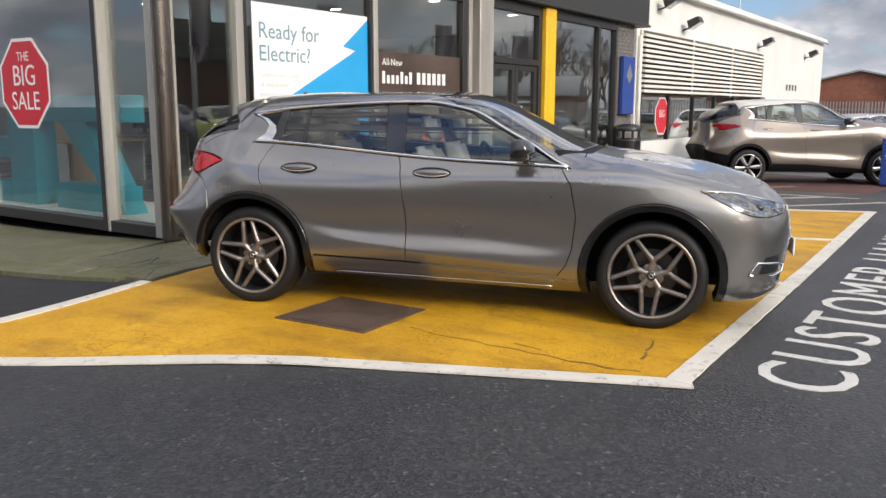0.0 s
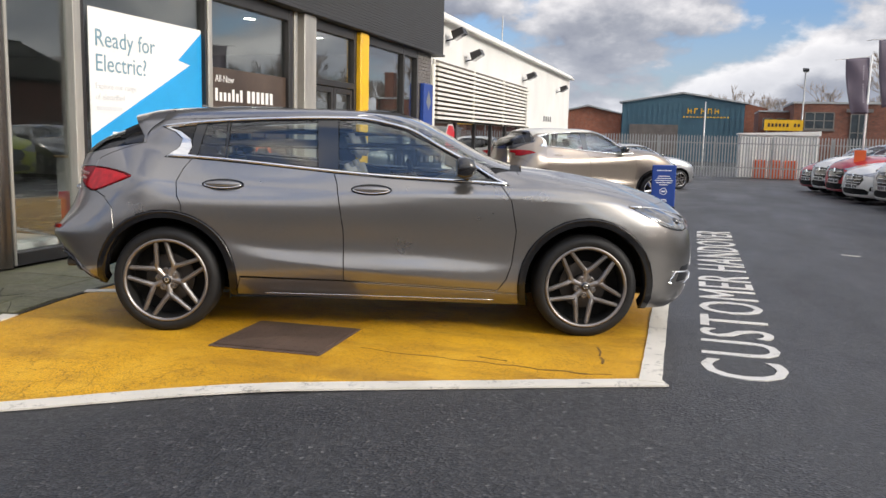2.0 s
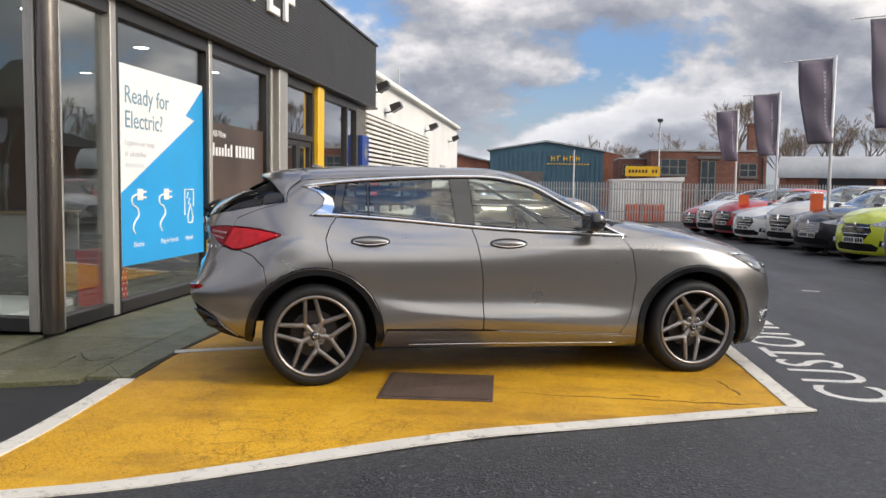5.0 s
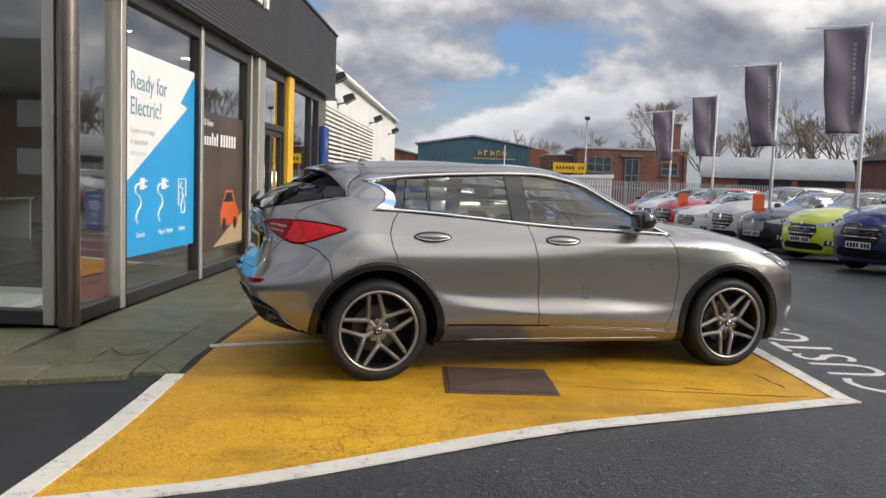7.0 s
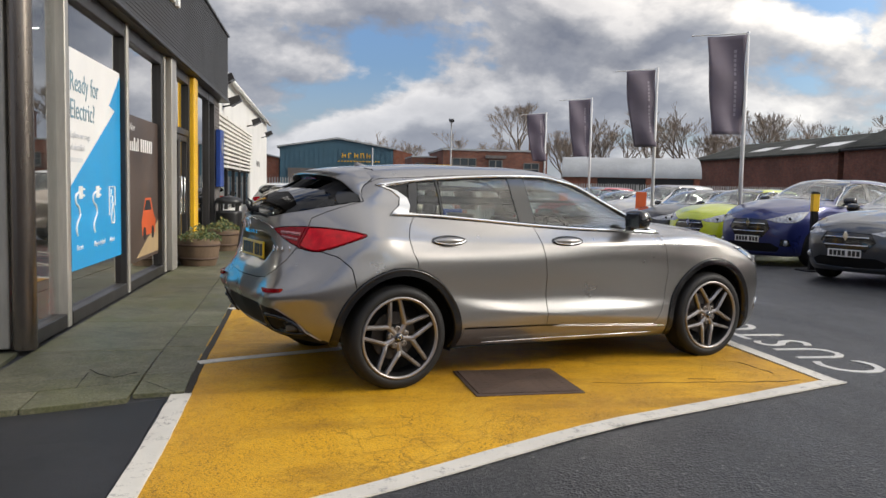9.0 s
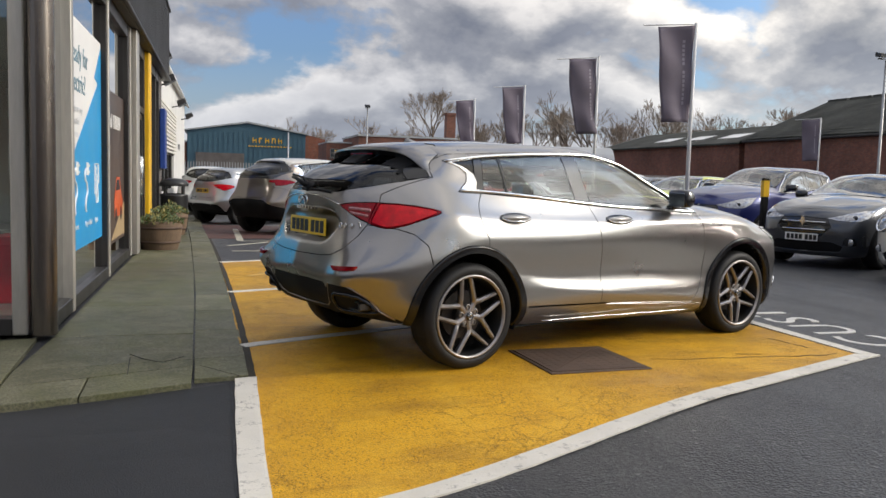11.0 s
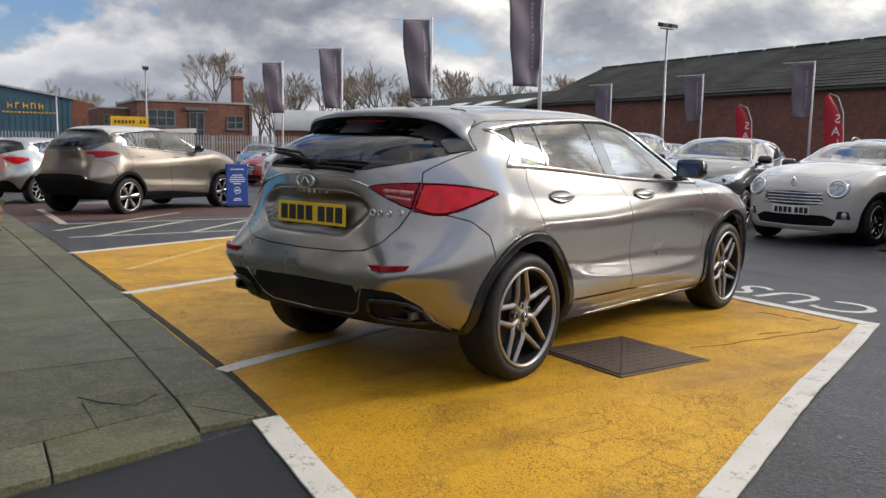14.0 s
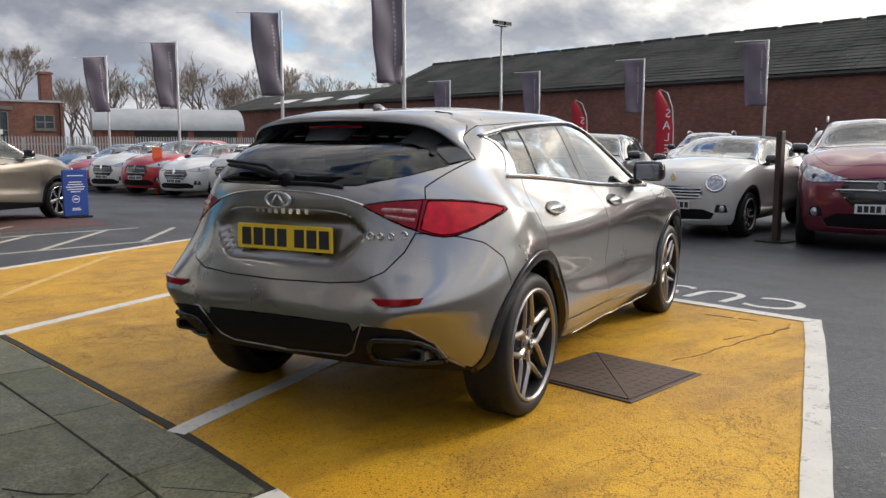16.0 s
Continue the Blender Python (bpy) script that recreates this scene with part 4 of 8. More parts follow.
def posters():
    x = FX - 0.014
    po = empty("poster", None, "white and sky blue window poster about electric cars", "poster")
    bm = BM()
    box(bm, x - 0.003, x, 6.82, 8.80, 0.48, 2.51)
    part("poster_sheet", bm, M_WHITE, po)
    bm = BM()
    prism(bm, [(6.82, 0.48), (8.80, 0.48), (8.80, 2.47), (8.32, 2.11), (8.56, 2.07), (6.82, 1.22)][::-1], "x", x, x + 0.002)
    part("blue_field", bm, M_BLUE_VINYL, po, "sky blue lower half with a lightning edge")
    for words, z, size, mat in (("Ready for", 2.13, 0.25, M_GREYTEXT), ("Electric?", 1.88, 0.25, M_GREYTEXT), ("Explore our range", 1.70, 0.088, M_PALETEXT), ("of electrified", 1.59, 0.088, M_PALETEXT)):
        word_row("poster_word", words, size, mat, po, x + 0.003, 6.90, z)
    bm = BM()
    for w, z in ((0.40, 1.48),):
        box(bm, x + 0.0005, x + 0.002, 6.91, 6.91 + w, z, z + 0.04)
    part("unreadable_line", bm, M_PALETEXT, po)
    for i, (y, words) in enumerate(((7.06, "Electric"), (7.66, "Plug-in Hybrid"), (8.28, "Hybrid"))):
        bm = BM()
        s = x + 0.006
        if i < 2:
            pts = [(s, y + 0.02, 0.80), (s, y - 0.02, 0.86), (s, y + 0.03, 0.93), (s, y + 0.10, 0.99), (s, y + 0.06, 1.07), (s, y - 0.02, 1.10), (s, y - 0.03, 1.17), (s, y + 0.08, 1.20)]
            pts = [tuple(p) for p in spline(list(range(len(pts))), pts, np.linspace(0, len(pts) - 1, 30))]
            tube(bm, pts, 0.011, 6)
            box(bm, s - 0.004, s + 0.004, y + 0.08, y + 0.20, 1.14, 1.26, 0.003)
            box(bm, s - 0.004, s + 0.004, y + 0.20, y + 0.27, 1.16, 1.18)
            box(bm, s - 0.004, s + 0.004, y + 0.20, y + 0.27, 1.22, 1.24)
        else:
            tube(bm, [(s, y + 0.18, 0.86), (s, y + 0.20, 0.93), (s, y + 0.13, 1.08), (s, y + 0.06, 0.93), (s, y + 0.08, 0.86), (s, y + 0.18, 0.86)], 0.010, 6)
            tube(bm, [(s, y - 0.02, 0.95), (s, y - 0.02, 1.25), (s, y + 0.22, 1.25), (s, y + 0.22, 1.05)], 0.010, 6)
            tube(bm, [(s, y + 0.08, 1.22), (s, y + 0.04, 1.15), (s, y + 0.12, 1.15), (s, y + 0.08, 1.08)], 0.008, 6)
        part("icon", bm, M_WHITE, po, "white plug icon" if i < 2 else "white battery icon")
        word_row("caption_word", words, 0.075, M_WHITE, po, x + 0.003, y, 0.66)
    p2 = empty("poster", None, "dark brown window poster of an orange car", "poster")
    bm = BM()
    box(bm, x - 0.003, x, 8.94, 11.0, 0.32, 2.10)
    part("poster_sheet", bm, surf("umber_poster_print", (0.090, 0.062, 0.048), 0.4, var=0.4, scale=1.3, bump=0.0), p2)
    lettering("poster_word", "All-New", 0.13, M_WHITE, p2, face_east(x + 0.002, 9.1, 1.92), 0.001)
    bm = BM()
    for k in range(7):
        box(bm, x, x + 0.002, 9.1 + k * 0.10, 9.16 + k * 0.10, 1.68, 1.84 if k in (0, 4, 6) else 1.79)
    for k in range(6):
        box(bm, x, x + 0.002, 9.88 + k * 0.125, 9.96 + k * 0.125, 1.68, 1.84)
    part("name_bar", bm, M_WHITE, p2, "white bars in place of a model name", kind="stuff")
    bm = BM()
    prism(bm, [(9.95, 0.62), (10.75, 0.62), (10.80, 0.80), (10.62, 0.92), (10.48, 1.10), (10.15, 1.10), (10.00, 0.92), (9.90, 0.80)][::-1], "x", x, x + 0.002)
    part("car_picture", bm, M_ORANGE, p2, "flat orange car picture")
    bm = BM()
    prism(bm, [(10.05, 0.94), (10.52, 0.94), (10.42, 1.07), (10.18, 1.07)][::-1], "x", x + 0.002, x + 0.003)
    for cy in (10.08, 10.60):
        prism(bm, [(cy + 0.09 * math.cos(a), 0.64 + 0.09 * math.sin(a)) for a in (k * math.pi / 6 for k in range(12))][::-1], "x", x + 0.002, x + 0.003)
    part("car_picture_glass", bm, M_INK, p2)
    bm = BM()
    prism(bm, [(9.6, 0.36), (10.98, 0.36), (10.98, 0.78), (10.2, 0.55)][::-1], "x", x, x + 0.0015)
    part("pale_road_print", bm, M_TAN, p2)
    # sale sticker
    st = empty("sale_sticker", None, "red octagonal sale sticker with white border on the glass", "sticker")
    y = FY0 + 0.046
    cx, cz, r = -9.60, 1.63, 0.56
    for rr, mat, d, nm in ((r, M_WHITE, 0.0, "border"), (r * 0.93, M_REDSIGN, 0.002, "red_octagon")):
        bm = BM()
        prism(bm, [(cx + rr * math.cos(a), cz + rr * math.sin(a)) for a in (math.pi / 8 + k * math.pi / 4 for k in range(8))], "y", y - d - 0.002, y - d)
        part(nm, bm, mat, st)
    for words, z, size in (("THE", cz + 0.26, 0.15), ("BIG", cz - 0.02, 0.34), ("SALE", cz - 0.30, 0.30)):
        lettering("sticker_words", words, size, M_WHITE, st, face_south(cx, y - 0.006, z), 0.001, 0.95, "CENTER")


def inside():
    # turquoise foam letters on a white plinth behind the south glass
    th = empty("display_letters", None, "large turquoise foam letters standing on a white plinth", "display letters")
    bm = BM()
    box(bm, -14.0, -7.7, 5.95, 7.2, 0.03, 0.10, 0.01)
    part("plinth", bm, M_WHITE, th)
    bm = BM()
    for dims in ((-10.22, -8.50, 1.18, 1.50), (-9.95, -8.62, 0.10, 0.42)):
        box(bm, dims[0], dims[1], 6.14, 6.46, dims[2], dims[3], 0.01)
    prism(bm, [(-9.80, 1.18), (-9.25, 1.18), (-8.52, 0.10), (-9.0, 0.42)][::-1], "y", 6.15, 6.45)
    part("letter", bm, M_TEAL, th)
    bm = BM()
    box(bm, -11.0, -10.40, 6.14, 6.46, 0.10, 1.42, 0.01)
    for z, x in ((0.10, -11.6), (0.68, -11.75)):
        box(bm, x, -11.0, 6.14, 6.46, z, z + 0.28, 0.01)
    part("letter", bm, M_TEAL, th)
    th = empty("display_board", pose(-13.3, 8.4, 0.03), "tan display board inside the showroom", "display board")
    bm = BM()
    box(bm, -0.7, 0.7, -0.04, 0.04, 0.0, 1.25, 0.01)
    part("board", bm, M_TAN, th)
    bm = BM()
    box(bm, -0.75, 0.75, -0.2, 0.2, 0.0, 0.05, 0.01)
    part("foot", bm, M_FRAME, th)
    th = empty("gift_box", pose(-7.45, 7.22, 0.03), "red polka dot gift box behind the glass", "box")
    bm = BM()
    box(bm, -0.18, 0.18, -0.18, 0.18, 0.0, 0.52, 0.008)
    b = part("box_body", bm, M_REDSIGN, th)
    bm = BM()
    box(bm, -0.195, 0.195, -0.195, 0.195, 0.50, 0.58, 0.008)
    part("lid", bm, M_REDSIGN, th)
    bm = BM()
    for i in range(5):
        for j in range(8):
            yy, zz = -0.15 + i * 0.072 + (j % 2) * 0.03, 0.04 + j * 0.06
            lathe(bm, [(0.001, 0.1815), (0.015, 0.1815), (0.015, 0.18)], 8, "x", m=Matrix.Translation((0, yy, zz)))
    part("white_dot", bm, M_WHITE, b, kind="stuff")
    # desks and shelves deep in the showroom
    for x, y, w in ((-13.5, 9.0, 1.6), (-12.0, 13.0, 1.6), (-15.5, 11.5, 1.8)):
        th = empty("desk", pose(x, y, 0.03), "pale wooden showroom desk with dark screen", "desk", "showroom desks")
        bm = BM()
        box(bm, -0.4, 0.4, -w / 2, w / 2, 0.71, 0.75, 0.006)
        part("desktop", bm, M_TAN, th)
        for yy in (-w / 2 + 0.05, w / 2 - 0.05):
            bm = BM()
            box(bm, -0.36, 0.36, yy - 0.02, yy + 0.02, 0.0, 0.71, 0.004)
            part("side_panel", bm, M_WALL_IN, th)
        bm = BM()
        box(bm, -0.02, 0.02, -0.27, 0.27, 0.88, 1.22, 0.005)
        box(bm, -0.09, 0.09, -0.10, 0.10, 0.75, 0.765, 0.003)
        box(bm, -0.015, 0.015, -0.03, 0.03, 0.76, 0.9)
        part("screen", bm, M_INK, th)


def white_building():
    X = -7.38
    y0, y1, h = 18.9, 40.6, 4.2
    bm = BM()
    box(bm, X - 9, X, y0, y1, 1.72, h)
    box(bm, X - 9, X, y0, 19.2, 0.0, 1.72)
    box(bm, X - 9, X, 31.0, y1, 0.0, 1.72)
    box(bm, X - 9, X - 0.02, 19.2, 31.0, 0.0, 0.55)
    box(bm, X - 9, X - 8.9, 19.2, 31.0, 0.55, 1.72)
    wall = part("wall_white", bm, M_WHITE_CLAD, None, "white clad workshop wall beyond the showroom", category="wall", kind="structure")
    bm = BM()
    box(bm, X - 9, X + 0.12, y0 - 0.1, y1 + 0.1, h - 0.02, h + 0.10, 0.02)
    part("roof_edge", bm, M_CREAM, wall)
    bm = BM()
    tube(bm, [(X + 0.16, y0, h - 0.06), (X + 0.16, y1, h - 0.06)], 0.06, 8)
    part("gutter", bm, M_WHITE_CLAD, wall, smooth=True)
    bm = BM()
    tube(bm, [(X + 0.06, y0 + 0.12, 0.03), (X + 0.06, y0 + 0.12, 3.0)], 0.045, 10)
    part("drainpipe", bm, M_CREAM, wall, smooth=True)
    lou = empty("louvre_screen", None, "cream horizontal louvre screen on the white wall", "louvre")
    for i in range(12):
        bm = BM()
        z = 1.72 + i * 0.116
        prism(bm, [(X + 0.05, z), (X + 0.14, z - 0.010), (X + 0.14, z + 0.052), (X + 0.05, z + 0.062)], "y", 19.15, 30.3)
        part("slat", bm, M_CREAM, lou)
    for y in (19.15, 22.9, 26.6, 30.3):
        bm = BM()
        box(bm, X + 0.002, X + 0.05, y - 0.03, y + 0.03, 1.66, 3.14)
        part("upright", bm, M_CREAM, lou)
    # dark sheet added on the white wall: its colour gives the slats' shaded gaps
    bm = BM()
    box(bm, X + 0.003, X + 0.008, 19.1, 30.4, 1.66, 3.14)
    part("backing", bm, surf("louvre_gap_shade", (0.10, 0.085, 0.07), 0.8, var=0.2), lou)
    win = empty("window_3", None, "low strip of workshop windows under the louvres", "window", kind="structure")
    for i in range(6):
        a = 19.3 + i * 1.95
        bm = BM()
        box(bm, X - 0.05, X - 0.038, a + 0.05, a + 1.85, 0.60, 1.66)
        part("pane", bm, M_SHOPGLASS, win)
        bm = BM()
        box(bm, X - 0.09, X + 0.01, a - 0.05, a + 0.05, 0.55, 1.72, 0.005)
        part("mullion", bm, M_FRAME, win)
    st = empty("sale_sticker", None, "red octagonal sale sticker on the workshop window", "sticker")
    for rr, mat, d in ((0.50, M_WHITE, 0.0), (0.46, M_REDSIGN, 0.003)):
        bm = BM()
        prism(bm, [(20.85 + rr * math.cos(a), 1.15 + rr * math.sin(a)) for a in (math.pi / 8 + k * math.pi / 4 for k in range(8))], "x", X - 0.034 + d, X - 0.031 + d)
        part("octagon", bm, mat, st)
    lettering("sticker_words", "BIG", 0.26, M_WHITE, st, face_east(X - 0.026, 20.85, 1.12), 0.001, align="CENTER")
    for y in (20.2, 22.0, 29.6, 36.9):
        fl = empty("floodlight", pose(X, y, 3.45 if y > 21 else 3.8), "dark grey wall floodlight on a bracket", "floodlight", "wall floodlights")
        bm = BM()
        tube(bm, [(0, 0, -0.12), (0.28, 0, -0.05), (0.34, 0, 0.02)], 0.02, 6)
        part("bracket", bm, M_FRAME, fl, smooth=True)
        bm = BM()
        prism(bm, [(0.22, -0.10), (0.50, 0.06), (0.44, 0.20), (0.16, 0.10)], "y", -0.17, 0.17)
        part("lamp_body", bm, M_FRAME, fl)
        bm = BM()
        prism(bm, [(0.235, -0.112), (0.505, 0.048), (0.50, 0.056), (0.23, -0.104)], "y", -0.15, 0.15)
        part("lens", bm, M_LAMP_CLEAR, fl)
    ws = empty("wall_sign", None, "small dark sign shapes on the white wall", "sign")
    for i in range(4):
        bm = BM()
        box(bm, X + 0.001, X + 0.006, 34.0 + i * 0.5, 34.25 + i * 0.5, 2.0, 2.22)
        part("sign_shape", bm, M_FRAME, ws)
    an = empty("aerial", pose(-9.0, 33.0, h), "thin rooftop aerial mast", "aerial")
    bm = BM()
    tube(bm, [(0, 0, 0), (0, 0, 1.9)], 0.025, 6)
    tube(bm, [(0, -0.25, 1.2), (0, 0.25, 1.2)], 0.014, 5)
    tube(bm, [(0, -0.18, 1.5), (0, 0.18, 1.5)], 0.014, 5)
    part("mast", bm, M_GALV, an)


def blue_totem():
    th = empty("wall_sign", pose(FX + 0.05, 17.25, 0.0), "tall royal blue sign panel on the pier", "sign")
    bm = BM()
    box(bm, 0.0, 0.10, -0.30, 0.30, 1.22, 2.42, 0.01)
    part("panel", bm, M_BLUE_SIGN, th)
    bm = BM()
    prism(bm, [(-0.16, 2.02), (0.0, 1.86), (0.16, 2.02), (0.0, 2.28)][::-1], "x", 0.10, 0.106)
    part("emblem", bm, M_GALV, th, "pale diamond emblem shape")


def planter(x, y, r, seed):
    rng = random.Random(seed)
    th = empty("barrel_planter", pose(x, y, 0.019 + 0.8 * min(0.0, gz(x, y))), "weathered half barrel planter with straggly plants by the glass", "planter", "barrel planters")
    bm = BM()
    n = 20
    lathe(bm, [(r * 0.80, 0.0), (r * 0.93, 0.16), (r, 0.34), (r * 0.985, 0.43), (r * 0.90, 0.43), (r * 0.88, 0.36)], 40)
    part("barrel", bm, M_WOOD, th, smooth=True)
    for z, rr in ((0.10, 0.895), (0.31, 0.992)):
        bm = BM()
        lathe(bm, [(r * rr, z), (r * rr + 0.006, z), (r * rr + 0.012, z + 0.035), (r * rr + 0.004, z + 0.035)], 40)
        part("hoop", bm, M_IRON, th, smooth=True)
    bm = BM()
    lathe(bm, [(0.001, 0.385), (r * 0.6, 0.38), (r * 0.88, 0.365)], 24)
    part("soil", bm, M_SOIL, th)
    for mat, cnt in ((M_LEAF, 420), (M_LEAF2, 240)):
        verts, faces = [], []
        for _ in range(cnt):
            a, q = rng.uniform(0, 2 * math.pi), math.sqrt(rng.random()) * r * 1.05
            p = Vector((q * math.cos(a), q * math.sin(a), 0.40 + rng.random() ** 1.5 * 0.20 * (1.3 - q / r)))
            d = Vector((rng.uniform(-1, 1), rng.uniform(-1, 1), rng.uniform(-0.2, 1))).normalized()
            s = d.orthogonal().normalized()
            ln, w = rng.uniform(0.04, 0.09), rng.uniform(0.012, 0.026)
            k = len(verts)
            verts += [p - d * ln / 2, p + s * w + Vector((0, 0, 0.006)), p + d * ln / 2, p - s * w + Vector((0, 0, 0.006))]
            faces += [(k, k + 1, k + 2), (k, k + 2, k + 3)]
        obj("foliage", mesh_of("foliage", verts, faces, mat), th, kind="stuff")


def litter_bin(x, y):
    th = empty("litter_bin", pose(x, y, 0.018 + 0.8 * min(0.0, gz(x, y))), "round black plastic litter bin beside the wall", "litter bin")
    bm = BM()
    lathe(bm, [(0.001, 0.0), (0.24, 0.0), (0.25, 0.04), (0.27, 0.72), (0.27, 0.76), (0.20, 0.77)], 28)
    part("bin_body", bm, M_BINBLACK, th, smooth=True)
    for a in range(4):
        bm = BM()
        t = math.pi / 4 + a * math.pi / 2
        tube(bm, [(0.24 * math.cos(t), 0.24 * math.sin(t), 0.74), (0.24 * math.cos(t), 0.24 * math.sin(t), 0.93)], 0.03, 6)
        part("hood_post", bm, M_BINBLACK, th)
    bm = BM()
    lathe(bm, [(0.275, 0.92), (0.285, 0.97), (0.25, 1.03), (0.12, 1.07), (0.001, 1.08)], 28)
    part("hood", bm, M_BINBLACK, th, smooth=True)


def pavement_sign():
    th = empty("pavement_sign", pose(-1.78, 17.78, gz(-1.78, 17.78), 0, 0, 8), "royal blue free-standing notice board on the tarmac", "notice board")
    bm = BM()
    box(bm, -0.245, 0.245, -0.02, 0.02, 0.03, 0.90, 0.015)
    b = part("board", bm, M_BLUE_SIGN, th)
    bm = BM()
    box(bm, -0.25, 0.25, -0.16, 0.16, 0.0, 0.035, 0.012)
    part("base", bm, M_SATINBLACK, th)
    bm = BM()
    for z, w in ((0.78, 0.30), (0.66, 0.24), (0.615, 0.30), (0.57, 0.36), (0.525, 0.32), (0.48, 0.18), (0.17, 0.14), (0.14, 0.18)):
        box(bm, -w / 2, w / 2, -0.024, -0.0205, z, z + 0.016)
    part("print", bm, M_WHITE, b, "unreadable white lines", kind="stuff")
    bm = BM()
    lathe(bm, [(0.062, -0.023), (0.072, -0.023), (0.072, -0.0205), (0.062, -0.0205)], 24, "y", True, Matrix.Translation((0, 0, 0.35)))
    box(bm, -0.04, 0.04, -0.024, -0.0205, 0.335, 0.365)
    part("emblem", bm, M_WHITE, b, "round white emblem")


showroom()
posters()
inside()
white_building()
blue_totem()
planter(-6.66, 12.35, 0.33, 3)
planter(-6.70, 15.9, 0.33, 4)
litter_bin(-6.67, 16.85)
pavement_sign()


# ---------------------------------------------------------------- beyond the car park
def palisade_fence():
    th = empty("palisade_fence", None, "galvanised steel palisade fence along the yard", "fence")
    y = 46.0
    pales = []
    bm = BM()
    prism(bm, [(-0.033, -0.5), (0.033, -0.5), (0.033, 1.58), (0.015, 1.66), (0.0, 1.60), (-0.015, 1.66), (-0.033, 1.58)], "y", -0.012, 0.0)
    me = bpy.data.meshes.new("pale")
    bm.to_mesh(me)
    bm.free()
    me.materials.append(M_GALV)
    x = -9.0
    while x < 31.0:
        pales.append(x)
        x += 0.145
    for x in pales:
        obj("pale", me, th, pose(x, y, 0.02, random.uniform(-0.6, 0.6), 0, 0))
    for z in (0.0, 1.25):
        bm = BM()
        box(bm, -9, 31, y, y + 0.04, z, z + 0.05)
        part("rail", bm, M_GALV, th)
    for i in range(15):
        bm = BM()
        xx = -9 + i * 2.86
        box(bm, xx - 0.05, xx + 0.05, y + 0.04, y + 0.12, -0.5, 1.60)
        part("post", bm, M_GALV, th)


def gable_block(name, label, x0, x1, y0, y1, eave, ridge, wall, roof, along="x", category="building"):
    """A block under a pitched roof; the ridge runs along x or y."""
    th = empty(name, None, label, category)
    bm = BM()
    if along == "y":
        xm = (x0 + x1) / 2
        prism(bm, [(x0, -0.8), (x1, -0.8), (x1, eave), (xm, ridge - 0.05), (x0, eave)], "y", y0, y1)
    else:
        ym = (y0 + y1) / 2
        prism(bm, [(y0, -0.8), (y1, -0.8), (y1, eave), (ym, ridge - 0.05), (y0, eave)], "x", x0, x1)
    part("wall", bm, wall, th)
    bm = BM()
    o = 0.3
    if along == "y":
        prism(bm, [(x0 - o, eave - 0.12), (xm, ridge), (x1 + o, eave - 0.12), (x1 + o, eave + 0.02), (xm, ridge + 0.16), (x0 - o, eave + 0.02)], "y", y0 - o, y1 + o)
    else:
        prism(bm, [(y0 - o, eave - 0.12), (ym, ridge), (y1 + o, eave - 0.12), (y1 + o, eave + 0.02), (ym, ridge + 0.16), (y0 - o, eave + 0.02)], "x", x0 - o, x1 + o)
    part("roof", bm, roof, th)
    return th


def win(th, cx, y, z0, z1, w, mat_glass=M_INK, bars=2):
    bm = BM()
    box(bm, cx - w / 2, cx + w / 2, y - 0.03, y + 0.05, z0, z1)
    g = part("window", bm, surf("dim_window_glass", (0.055, 0.07, 0.08), 0.2, var=0.3, scale=2, bump=0), th)
    bm = BM()
    for i in range(bars + 2):
        xx = cx - w / 2 + w * i / (bars + 1)
        box(bm, xx - 0.04, xx + 0.04, y - 0.07, y - 0.03, z0, z1)
    for z in (z0, (z0 + z1) / 2, z1):
        box(bm, cx - w / 2, cx + w / 2, y - 0.068, y - 0.032, z - 0.035, z + 0.035)
    part("glazing_bar", bm, surf("dirty_window_paint", (0.20, 0.19, 0.17), 0.6, var=0.3), g)
    bm = BM()
    box(bm, cx - w / 2 - 0.1, cx + w / 2 + 0.1, y - 0.12, y, z0 - 0.16, z0 - 0.04)
    part("sill", bm, M_GREYBRICK, g)


